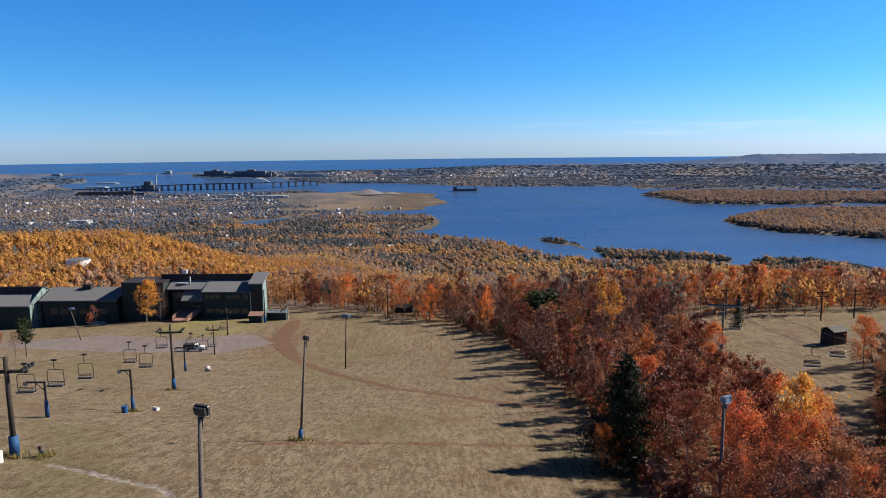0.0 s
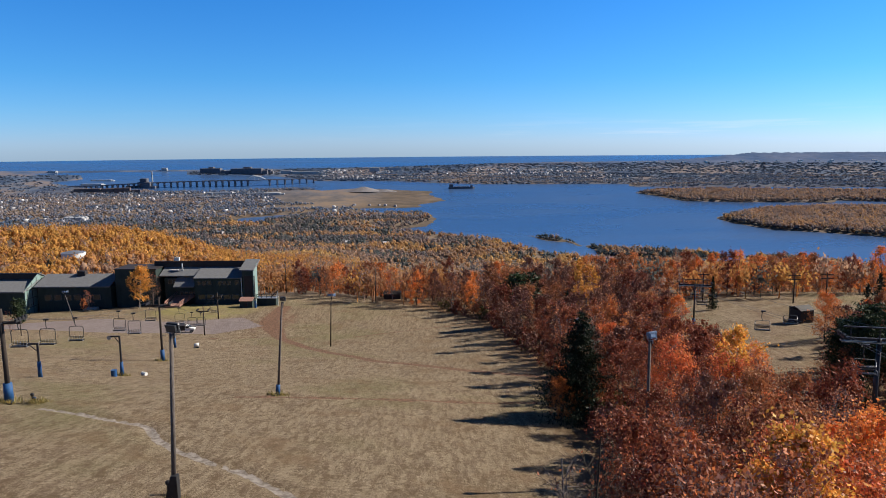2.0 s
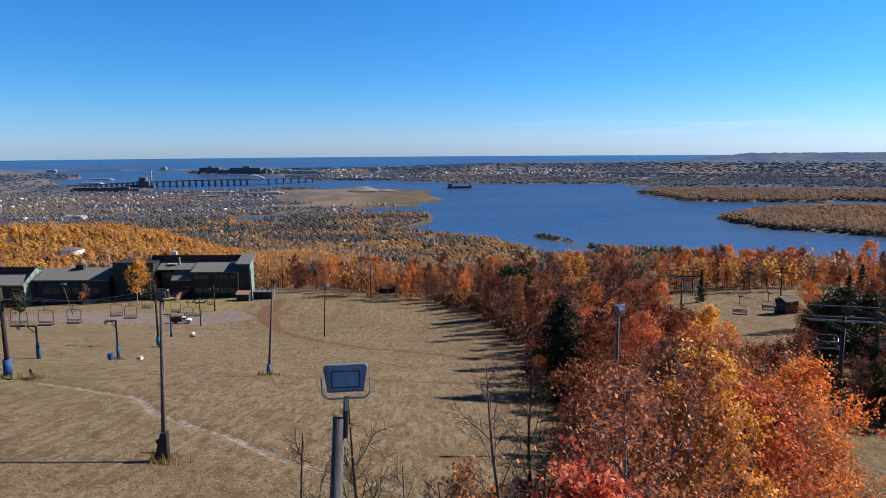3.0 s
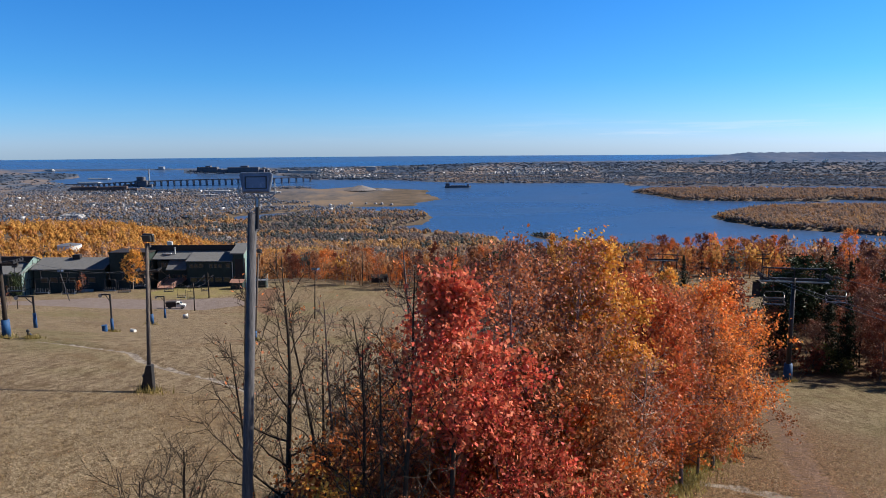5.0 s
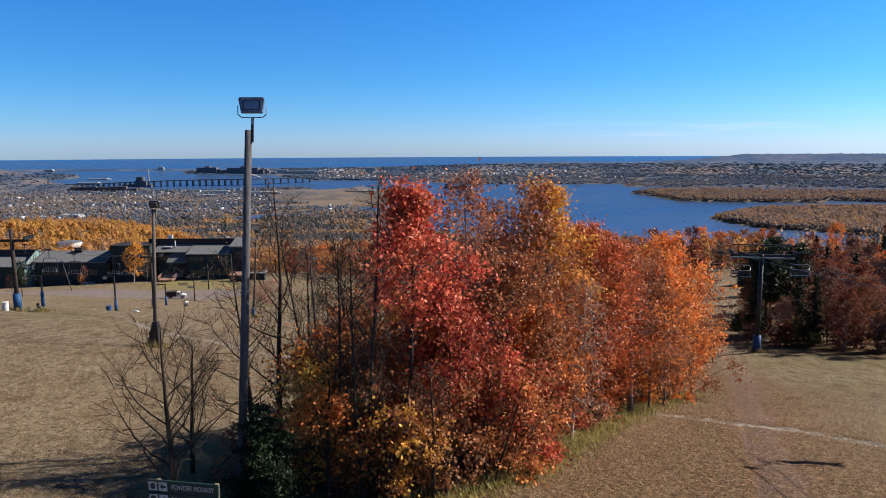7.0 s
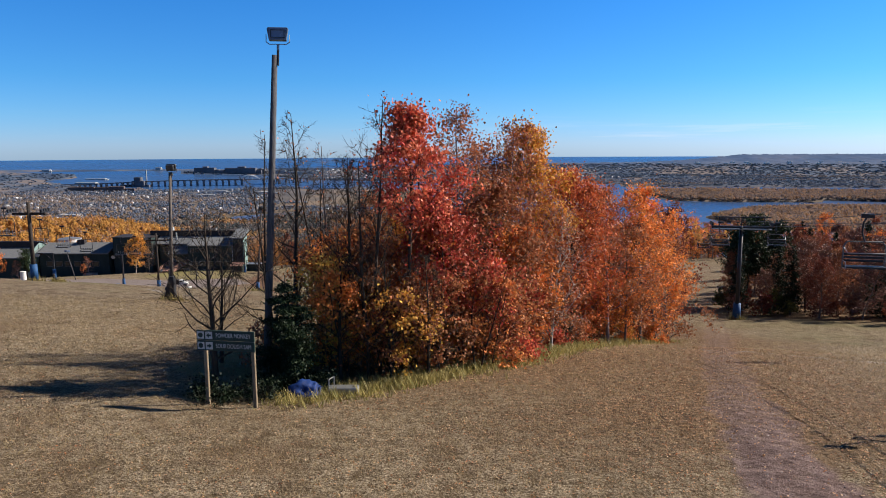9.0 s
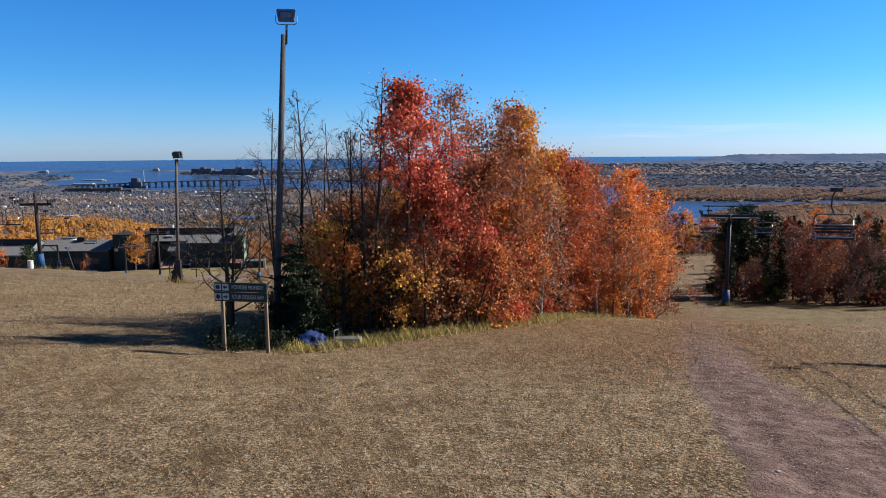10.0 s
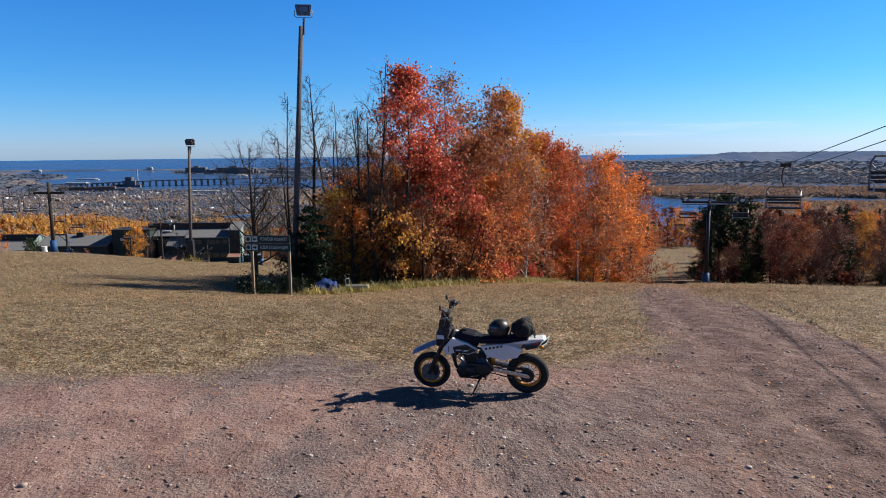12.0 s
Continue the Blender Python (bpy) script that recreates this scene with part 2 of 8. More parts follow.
    soil = n.ramp(n.noise(2.2, 4), [(0.36, (0.085, 0.05, 0.033)), (0.64, (0.2, 0.115, 0.075))])
    silt = n.ramp(n.noise(1.8, 4), [(0.38, (0.15, 0.125, 0.108)), (0.64, (0.32, 0.285, 0.255))])
    litter = n.ramp(n.noise(6, 4, 0.7), [(0.38, (0.06, 0.038, 0.024)), (0.5, (0.14, 0.085, 0.046)), (0.62, (0.23, 0.145, 0.082))])
    asphalt = n.ramp(n.noise(0.7, 5), [(0.3, (0.15, 0.12, 0.115)), (0.7, (0.21, 0.175, 0.165))])
    green = n.ramp(mid, [(0.3, (0.15, 0.135, 0.052)), (0.7, (0.26, 0.215, 0.1))])
    # far ground greyed, then blued with distance: haze put into the colour
    far = n.ramp(n.noise(0.011, 6, 0.7), [(0.36, (0.085, 0.078, 0.072)), (0.48, (0.14, 0.115, 0.1)), (0.58, (0.2, 0.145, 0.1)), (0.7, (0.13, 0.118, 0.11))])
    haze = n.ramp(n.noise(0.004, 6, 0.6, (1, 0.7, 1)), [(0.42, (0.035, 0.055, 0.1)), (0.5, (0.075, 0.1, 0.15)), (0.57, (0.165, 0.138, 0.135))])
    marsh = n.ramp(n.noise(0.02, 5, 0.6, (1, 2.5, 1)), [(0.4, (0.075, 0.062, 0.05)), (0.6, (0.135, 0.102, 0.077))])
    edge = n.noise(1.7, 4)

    def over(col, name, what, lo=0.42, hi=0.58):
        f = n.math("ADD", n.attr(name), n.math("MULTIPLY", n.math("SUBTRACT", edge, 0.5), 0.55))
        return n.mix(n.ramp(f, [(lo, 0.0), (hi, 1.0)]), col, what)

    col = over(straw, "green", green, 0.3, 0.9)
    col = over(col, "litter", litter, 0.3, 0.85)
    col = over(col, "soil", soil, 0.35, 0.8)
    col = over(col, "gravel", gravel, 0.35, 0.7)
    col = over(col, "asphalt", asphalt)
    col = over(col, "silt", silt, 0.4, 0.6)
    col = n.mix(n.attr("far"), col, far)
    col = n.mix(n.attr("haze"), col, haze)
    col = n.mix(n.attr("deep_haze"), col, n.ramp(n.noise(0.004, 6, 0.65, (1, 0.5, 1)), [(0.43, (0.04, 0.078, 0.165)), (0.57, (0.08, 0.11, 0.19))]))
    col = n.mix(n.attr("marsh"), col, marsh)
    near = n.math("SUBTRACT", 1.0, n.attr("far"))
    h = n.math("ADD", n.math("MULTIPLY", fine, 1.0), n.math("ADD", n.math("MULTIPLY", tuft, 1.6), n.math("MULTIPLY", speck, 0.4)))
    near = n.math("MULTIPLY", near, n.math("SUBTRACT", 1.0, n.math("MULTIPLY", n.attr("gravel"), 0.6)))
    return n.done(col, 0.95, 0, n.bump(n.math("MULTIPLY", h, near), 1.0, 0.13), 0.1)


FIELD = field_material()


def water_material():
    n = Nodes("lake_water")
    chop = n.noise(0.05, 5, 0.6, (1, 2.5, 1))
    calm = n.noise(0.0016, 4, 0.6, (1, 4, 1))
    col = n.ramp(calm, [(0.35, (0.03, 0.07, 0.165)), (0.65, (0.046, 0.094, 0.2))])
    return n.done(col, n.ramp(calm, [(0.3, 0.22), (0.7, 0.34)]), 0, n.bump(chop, 0.25, 1.2), 0.4)


WATER_MAT = water_material()
# ---------------------------------------------------------------- the lie of the land
WATER = -215.0
# spot heights of the hill: x, y, z
SPOTS_NEAR = [
    (0, 0, 0), (0, -9, 0.1), (-30, -10, 0.6), (30, -10, -0.2), (-10, 10, -0.9), (12, 12, -1.5), (-40, 20, -1.2),
    (-6.9, 20.2, -2.95), (-7.5, 24.4, -3.5), (-3, 27, -3.75), (10.3, 43.6, -7.5), (17.8, 39.8, -6.85), (19.4, 47.6, -9.0),
    (-25, 56.6, -7.2), (-53.7, 83.6, -10.4), (36.3, 83, -15.7), (-28.9, 96.5, -14.6), (-57.2, 114.6, -18.2), (-63, 103.7, -14.6),
]
SPOTS_DOWN = [
    (-60, 134.9, -22.2), (-36.4, 172, -30.4), (-79, 190, -32.6), (6, 90, -16.2), (37, 140, -22.5), (76, 200, -27.5), (1, 215, -34.5), (-31, 235, -36.5),
    (-90, 250, -37.8), (-128, 248, -38.7), (-154, 250, -39.9), (-150, 130, -18), (-120, 40, -3), (110, 20, -5), (110, 120, -20), (140, 220, -29), (0, -80, 3), (120, -70, 3), (-120, -70, 3),
]


def spline_through(spots):
    p = np.array(spots, float)
    n = len(p)
    d2 = ((p[:, None, :2] - p[None, :, :2]) ** 2).sum(-1)
    k = np.where(d2 > 0, 0.5 * d2 * np.log(np.maximum(d2, 1e-9)), 0.0) + np.eye(n) * 6.0
    a = np.zeros((n + 3, n + 3))
    a[:n, :n], a[:n, n], a[:n, n + 1:n + 3] = k, 1, p[:, :2]
    a[n:, :n] = a[:n, n:].T
    w = np.linalg.solve(a, np.r_[p[:, 2], 0, 0, 0])
    return p[:, :2], w


SPOT_XY, SPOT_W = spline_through(SPOTS_NEAR + SPOTS_DOWN)


def smooth(a, b, x):
    t = np.clip((np.asarray(x, float) - a) / (b - a), 0, 1)
    return t * t * (3 - 2 * t)


def hill(x, y):
    x, y = np.asarray(x, float), np.asarray(y, float)
    z = SPOT_W[-3] + SPOT_W[-2] * x + SPOT_W[-1] * y
    for (px, py), w in zip(SPOT_XY, SPOT_W):
        d2 = (x - px) ** 2 + (y - py) ** 2
        z = z + w * 0.5 * d2 * np.log(np.maximum(d2, 1e-9))
    return z


def waves(x, y, size, seed=0):
    """Soft uneven relief between -1 and 1, from a few crossed waves."""
    rng = np.random.default_rng(seed)
    out = 0.0
    for i in range(6):
        a, ph = rng.uniform(0, 6.28), rng.uniform(0, 6.28)
        k = 6.28 / size * rng.uniform(0.6, 1.7)
        out = out + np.sin(k * (x * np.cos(a) + y * np.sin(a)) + ph + 1.3 * np.sin(k * 0.6 * (y * np.cos(a) - x * np.sin(a)) + ph * 2))
    return out / 6


def valley(x, y):
    r, az = np.hypot(x, y), np.degrees(np.arctan2(x, y))
    west = np.interp(r, [0, 240, 320, 450, 700, 1200, 1500, 1800, 2300, 9000, 14000, 26000], [-30, -34, -46, -72, -104, -170, -198, -207, -211, -211, -204, -150])
    east = np.interp(r, [0, 230, 300, 400, 700, 1200, 1400, 1800, 2300, 9000, 14000, 26000], [-30, -33, -51, -76, -135, -209, -211, -211, -211, -211, -204, -150])
    k = smooth(-14, -2, az)
    z = west * (1 - k) + east * k
    z = z + 50 * np.exp(-((r - 880) / 260) ** 2) * smooth(-14, -28, az)
    z = z + 8 * smooth(12000, 25000, r) * smooth(10, 40, az)
    z = z + waves(x, y, 420, 3) * np.interp(r, [200, 600, 1500, 2200, 9000, 20000], [0, 7, 5, 1.5, 1.5, 25])
    return z


# water bodies and islands, as outlines on the plain, placed to fit the camera's view (metres before shrink)
BAY = [(1500, 1150), (800, 1270), (730, 1350), (540, 1400), (390, 1410), (280, 1440), (220, 1480), (170, 1580), (130, 1680), (70, 1780), (-20, 1840), (-90, 1910), (-190, 2000), (-90, 2090),
       (-70, 2280), (-100, 2520), (-220, 2530), (-320, 2580), (-400, 2750), (-210, 2730), (-160, 2930), (-50, 3150), (-150, 3630), (-130, 3880), (-620, 4260), (-790, 4040), (-1000, 4320),
       (-1110, 5420), (-490, 5280), (-200, 4940), (170, 4700), (590, 4610), (1130, 4580), (1060, 4230), (1250, 4190), (1710, 4110), (2530, 3960), (4500, 3600), (5000, 1500)]
NORTH_BAY = [(-990, 4330), (-1410, 4020), (-1760, 4020), (-1910, 4280), (-2100, 4150), (-2570, 4660), (-3250, 5460), (-3350, 6140), (-4020, 7310), (-5150, 7980), (-4080, 8500), (-3340, 8500), (-2810, 7150), (-1900, 6750), (-1200, 5650), (-1060, 5200)]
LAKE = [(11500, 26500), (7000, 18500), (4800, 14450), (3100, 12510), (2050, 12530), (430, 11750), (-900, 9860), (-1980, 9330), (-2950, 9120), (-6450, 9240), (-30000, 9500), (-30000, 30000), (11500, 30000)]
POND = [(-730, 2240), (-760, 2380), (-620, 2500), (-550, 2560), (-630, 2350), (-670, 2220)]
INLET = [(-330, 2570), (-100, 2600), (-60, 2760), (-390, 2760)]
MUD = [(-760, 3000), (-150, 2800), (-60, 3150), (-140, 3900), (-620, 4250), (-1100, 3900)]
ISLES = [
    [(920, 3610), (970, 3370), (990, 3020), (1220, 2930), (1560, 2880), (1650, 3010), (1840, 2880), (2400, 2800), (2700, 3450), (2350, 3600), (1480, 3860), (1090, 3860)],
    [(850, 2300), (840, 2130), (860, 2030), (880, 1930), (970, 1880), (1050, 1800), (1110, 1730), (1500, 1620), (2000, 2450), (1700, 2640), (1430, 2680), (1130, 2600), (960, 2420)],
    [(310, 1640), (300, 1490), (400, 1430), (560, 1425), (585, 1460), (500, 1530), (380, 1580)],
    [(590, 1430), (620, 1370), (710, 1310), (785, 1310), (780, 1360), (720, 1410), (640, 1460)],
    [(190, 1840), (220, 1740), (270, 1690), (290, 1630), (295, 1700), (260, 1790)],
    [(-330, 2800), (-160, 2790), (-140, 2850), (-300, 2900)],
]


def depth_in(poly, x, y):
    """Signed distance to an outline, positive inside."""
    x, y = np.asarray(x, float), np.asarray(y, float)
    best = np.full(x.shape, 1e12)
    inside = np.zeros(x.shape, bool)
    for (ax, ay), (bx, by) in zip(poly, poly[1:] + poly[:1]):
        ex, ey = bx - ax, by - ay
        t = np.clip(((x - ax) * ex + (y - ay) * ey) / (ex * ex + ey * ey), 0, 1)
        best = np.minimum(best, (x - ax - t * ex) ** 2 + (y - ay - t * ey) ** 2)
        if ay != by:
            inside ^= ((ay > y) != (by > y)) & (x < ex * (y - ay) / ey + ax)
    return np.where(inside, 1, -1) * np.sqrt(best)


def wet(x, y):
    """Metres out from the shore, positive over water."""
    w = waves(x, y, 160, 5) * 14
    d = np.full(np.shape(x), -1e9)
    for poly in (BAY, NORTH_BAY, LAKE, POND, INLET):
        d = np.maximum(d, depth_in(poly, x, y))
    for poly in ISLES:
        d = np.minimum(d, -depth_in(poly, x, y))
    return d + w * smooth(300, 1600, np.hypot(x, y))


def land(x, y):
    """Height of the ground in metres before shrink, the valley shaped to fit the camera's view."""
    x, y = np.asarray(x, float), np.asarray(y, float)
    r = np.hypot(x, y)
    far_away = smooth(235, 330, np.hypot(x * 0.75, np.maximum(y, 0)) + np.maximum(-y - 60, 0))
    z = hill(np.clip(x, -220, 220), np.clip(y, -120, 320)) * (1 - far_away) + valley(x, y) * far_away
    z = z + waves(x, y, 23, 8) * 0.16 * smooth(3, 25, r) * (1 - far_away)
    shore = wet(x, y)
    low = WATER + np.clip(-shore * 0.06, -5, 4)
    return np.where(r > 1100, np.where(shore > -60, np.minimum(z, low), z), z)


def shrink(x, y, z):
    """Beyond 1.2 km the view is drawn in towards the hilltop along its own lines of sight, to end within 4.6 km."""
    x, y, z = np.asarray(x, float), np.asarray(y, float), np.asarray(z, float)
    r = np.maximum(np.hypot(x, y), 1e-6)
    s = np.where(r > 1200, (4600 - 3400 * np.minimum(1200 / r, 1.0) ** (1200 / 3400)) / r, 1.0)
    return x * s, y * s, 10 + (z - 10) * s, s

# ---------------------------------------------------------------- mesh helpers


def mesh_np(name, verts, *face_sets, smooth_faces=False):
    """A mesh from arrays of corners and of faces (three or four corners each)."""
    me = bpy.data.meshes.new(name)
    v = np.asarray(verts, np.float32)
    me.vertices.add(len(v))
    me.vertices.foreach_set("co", v.ravel())
    sets = [np.asarray(f, np.int32) for f in face_sets if len(f)]
    loops = np.concatenate([f.ravel() for f in sets])
    sizes = np.concatenate([np.full(len(f), f.shape[1], np.int32) for f in sets])
    me.loops.add(len(loops))
    me.loops.foreach_set("vertex_index", loops)
    me.polygons.add(len(sizes))
    me.polygons.foreach_set("loop_start", np.r_[0, np.cumsum(sizes)[:-1]].astype(np.int32))
    if smooth_faces:
        me.polygons.foreach_set("use_smooth", np.ones(len(sizes), bool))
    me.update(calc_edges=True)
    return me


def float_attribute(me, name, values):
    me.attributes.new(name, "FLOAT", "POINT").data.foreach_set("value", np.asarray(values, np.float32))


def near_line(line, x, y):
    """Distance to a bent line in plan."""
    best = np.full(np.shape(x), 1e12)
    for (ax, ay), (bx, by) in zip(line, line[1:]):
        ex, ey = bx - ax, by - ay
        t = np.clip(((x - ax) * ex + (y - ay) * ey) / (ex * ex + ey * ey), 0, 1)
        best = np.minimum(best, (x - ax - t * ex) ** 2 + (y - ay - t * ey) ** 2)
    return np.sqrt(best)


LANE = [(4.7, -2), (5.2, 3), (5.9, 7), (6.7, 12), (8.0, 17), (12.0, 28.6), (20.7, 51), (30, 75), (43, 112), (58, 150), (72, 190)]
DITCH_EAST = [(8.2, 45.5), (10.1, 44), (12.8, 42.5), (15.2, 40.2), (17.6, 38.6), (20.2, 35), (25, 31.5), (32, 28)]
DITCH_WEST = [(-75, 88), (-56, 84.5), (-47, 80.9), (-40.3, 78), (-36, 76.6), (-33, 72), (-30.5, 69.6), (-26, 66.5), (-23.3, 65.1), (-18.1, 60), (-12, 56.5), (0, 52), (8.5, 46.5)]
DIRT_PATH = [(-65, 241), (-63, 214), (-51.7, 185), (-35.8, 160), (-22.2, 142), (-7, 130), (1.7, 124.6), (11, 121)]
LOT = [(-140, 196), (-123, 212), (-114.6, 217), (-91.5, 212), (-73, 221), (-63, 207), (-71.6, 194), (-100, 190), (-125, 189)]
CHALET_PATH = [(-124, 201), (-118, 219), (-112, 236), (-104.5, 244)]
WOOD = [(-10.5, 27), (-5, 25.5), (-1, 28), (5, 38), (16, 52), (23.5, 68), (29, 95), (31.5, 122), (40.5, 165), (47, 198), (50, 235), (-40, 262), (-14, 232), (0, 212), (3.5, 190), (5, 150), (8.5, 120), (9, 100), (8, 87), (7, 70), (2, 52), (-7, 38)]
EAST_WOOD = [(38.5, 92), (42, 84), (54, 77), (80, 66), (130, 60), (130, 175), (100, 172), (67, 147), (50, 116)]


def apron_edge(x, y):
    """How far down the slope the bare gravel of the hilltop reaches."""
    return 0.9 + 0.35 * np.maximum(x - 0.5, 0) + waves(x, y, 5, 31) * 0.9 + waves(x, y, 9, 33) * 1.5


# ---------------------------------------------------------------- the ground sheet
def ground_sheet():
    az = np.radians(np.r_[np.arange(-43, 43, 0.21), np.arange(43, 317, 4.0)])
    rr = np.r_[np.geomspace(0.8, 80, 330), np.linspace(80.9, 260, 200), np.geomspace(263, 330, 18), np.geomspace(334, 25600, 250)]
    a, r = np.meshgrid(az, rr)
    x, y = np.sin(a) * r, np.cos(a) * r - 9 * (1 - smooth(60, 300, r))
    z = land(x, y)
    rough = waves(x, y, 1.3, 21) * 0.018 + waves(x, y, 0.45, 22) * 0.012
    z = z + rough * (1 - smooth(40, 120, r))
    lane = near_line(LANE, x, y)
    z = z - 0.05 * np.exp(-((lane - 0.8) / 0.3) ** 2)
    z = z - 0.22 * np.exp(-(near_line(DITCH_EAST, x, y) / 0.5) ** 2) - 0.25 * np.exp(-(near_line(DITCH_WEST, x, y) / 0.7) ** 2)
    px, py, pz, _ = shrink(x, y, z)
    rows, cols = x.shape
    idx = np.arange(rows * cols).reshape(rows, cols)
    nxt = np.roll(idx, -1, axis=1)
    quads = np.stack([idx[:-1], nxt[:-1], nxt[1:], idx[1:]], -1).reshape(-1, 4)[:, ::-1]
    centre = rows * cols
    fan = np.stack([np.full(cols, centre), idx[0], nxt[0]], -1)[:, ::-1]
    verts = np.concatenate([np.stack([px, py, pz], -1).reshape(-1, 3), [(0, -9, float(land(0, -9)))]])
    me = mesh_np("ground", verts, quads, fan, smooth_faces=True)

    def put(name, f):
        float_attribute(me, name, np.r_[np.clip(f, 0, 1).ravel(), 0.0])

    wobble = waves(x, y, 5, 31)
    apron = smooth(2.0, -1.6, y - apron_edge(x, y)) * smooth(30, 14, np.abs(x))
    width = np.interp(y, [-5, 6, 14, 30, 60, 120], [2.6, 1.7, 1.2, 1.15, 1.4, 1.6])
    put("gravel", np.maximum(apron, smooth(1.35, 0.65, (lane + wobble * 0.45 + waves(x, y, 1.7, 35) * 0.4) / width)) * np.interp(y, [2, 9, 24, 60, 150], [1.0, 0.8, 0.5, 0.46, 0.3]))
    path = 1.3 * smooth(1.5, 0.5, (near_line(DIRT_PATH, x, y) + wobble * 0.4) / np.interp(y, [150, 185, 200], [1.0, 1.3, 2.6])) * np.interp(y, [110, 150, 180, 240], [1.0, 1.0, 1.0, 0.8])
    hose = np.minimum(near_line([(-74, 182), (-58, 187)], x, y), np.minimum(near_line([(-33, 187), (-12, 200.5), (8, 206)], x, y), near_line([(-33, 94), (-16, 99), (4, 103)], x, y)))
    trench = smooth(1.0, 0.2, hose + wobble * 0.4)
    worn = 0.45 * np.exp(-(lane / 5.5) ** 2) * smooth(24, 40, y)
    bare = 1.0 * np.exp(-((x + 61) / 9) ** 2 - ((y - 214) / 20) ** 2) * (0.75 + 0.5 * wobble)
    put("soil", np.maximum(np.maximum(path, trench), np.maximum(worn, bare)))
    put("silt", np.maximum(smooth(0.75, 0.3, near_line(DITCH_EAST, x, y) + wobble * 0.15), smooth(0.62, 0.2, near_line(DITCH_WEST, x, y) + wobble * 0.22 + waves(x, y, 2.2, 36) * 0.15 + 0.3 * (x < -50))))
    put("asphalt", smooth(-2, 1.5, depth_in(LOT, x, y) + wobble))
    inside = np.maximum(depth_in(WOOD, x, y), depth_in(EAST_WOOD, x, y))
    strew = 0.62 * smooth(-9, 0, inside) * smooth(-5.0, -3.0, x) + 0.85 * np.exp(-((lane - 1.5) / 8.0) ** 2) * smooth(6, 18, y) * smooth(75, 50, y)
    put("litter", np.maximum(smooth(-1.5, 1.5, inside + wobble), strew))
    chal = 0.6 * smooth(10, 1, near_line(CHALET_PATH, x, y) - 6) * (x > -104) + smooth(24, 12, np.hypot(x + 88, y - 234)) * 0.6 + smooth(2.2, 1, np.abs(inside + 0.6)) * 0.7 * (y < 60)
    put("green", np.clip(chal, 0, 1) + 0.25 * (waves(x, y, 14, 41) > 0.25))
    put("track", np.maximum(np.exp(-(lane / 2.6) ** 2), 0.8 * smooth(1.5, 5.5, x) * (y < 8)))
    put("mown", 0.15 + 0.85 * smooth(38, 60, y))
    shore = wet(x, y)
    put("far", smooth(255, 330, np.hypot(x * 0.75, y)))
    # these two masks bring in the haze colours with distance
    put("haze", smooth(2600, 5500, r))
    put("deep_haze", smooth(7000, 15000, r))
    put("marsh", np.exp(-((shore + 12) / 26) ** 2) * smooth(900, 1300, r) * smooth(6000, 3500, r) + smooth(1, 0, np.abs(x + 250) / 260) * smooth(2480, 2600, y) * smooth(4300, 4000, y))
    ob = new("ground", me)
    me.materials.append(FIELD)
    return tagged(ob, "straw-dry mown hillside with reddish gravel track, falling to an autumn valley", "ground", kind="structure")


ground_sheet()


def water_sheet():
    az = np.radians(np.arange(-50, 50.1, 2.0))
    rr = np.geomspace(1150, 25600, 160)
    a, r = np.meshgrid(az, rr)
    px, py, pz, _ = shrink(np.sin(a) * r, np.cos(a) * r, np.full(a.shape, WATER))
    rows, cols = a.shape
    idx = np.arange(rows * cols).reshape(rows, cols)
    quads = np.stack([idx[:-1, :-1], idx[:-1, 1:], idx[1:, 1:], idx[1:, :-1]], -1).reshape(-1, 4)[:, ::-1]
    me = mesh_np("water", np.stack([px, py, pz], -1).reshape(-1, 3), quads, smooth_faces=True)
    me.materials.append(WATER_MAT)
    return tagged(new("water", me), "deep blue bay and great lake reaching the horizon", "water", kind="structure")


water_sheet()

# ---------------------------------------------------------------- trees


def part(name, me, material, parent, label=""):
    """One mesh object under a thing or under a part."""
    if isinstance(me, bmesh.types.BMesh):
        data = bpy.data.meshes.new(name)
        me.to_mesh(data)
        me.free()
        me = data
    if material is not None and not me.materials:
        me.materials.append(material)
    ob = new(name, me)
    ob.parent = parent
    if label:
        ob["label"] = label
    return ob


class Wood:
    """Gathers tapered limbs as tubes."""

    def __init__(self):
        self.v, self.f, self.n = [], [], 0

    def tube(self, pts, r0, r1, sides):
        pts = np.asarray(pts, float)
        k = len(pts)
        d = np.gradient(pts, axis=0)
        d /= np.linalg.norm(d, axis=1)[:, None] + 1e-9
        ref = np.where(np.abs(d[:, 2:3]) > 0.9, [[1.0, 0, 0]], [[0, 0, 1.0]])
        u = np.cross(d, ref)
        u /= np.linalg.norm(u, axis=1)[:, None] + 1e-9
        w = np.cross(d, u)
        rad = np.linspace(r0, r1, k)[:, None, None]
        a = np.arange(sides) * 2 * np.pi / sides
        ring = pts[:, None] + rad * (np.cos(a)[None, :, None] * u[:, None] + np.sin(a)[None, :, None] * w[:, None])
        idx = np.arange(k * sides).reshape(k, sides) + self.n
        nx = np.roll(idx, -1, 1)
        self.v.append(ring.reshape(-1, 3))
        self.f.append(np.stack([idx[:-1], nx[:-1], nx[1:], idx[1:]], -1).reshape(-1, 4))
        self.n += k * sides

    def mesh(self, name):
        return mesh_np(name, np.concatenate(self.v), np.concatenate(self.f), smooth_faces=True)


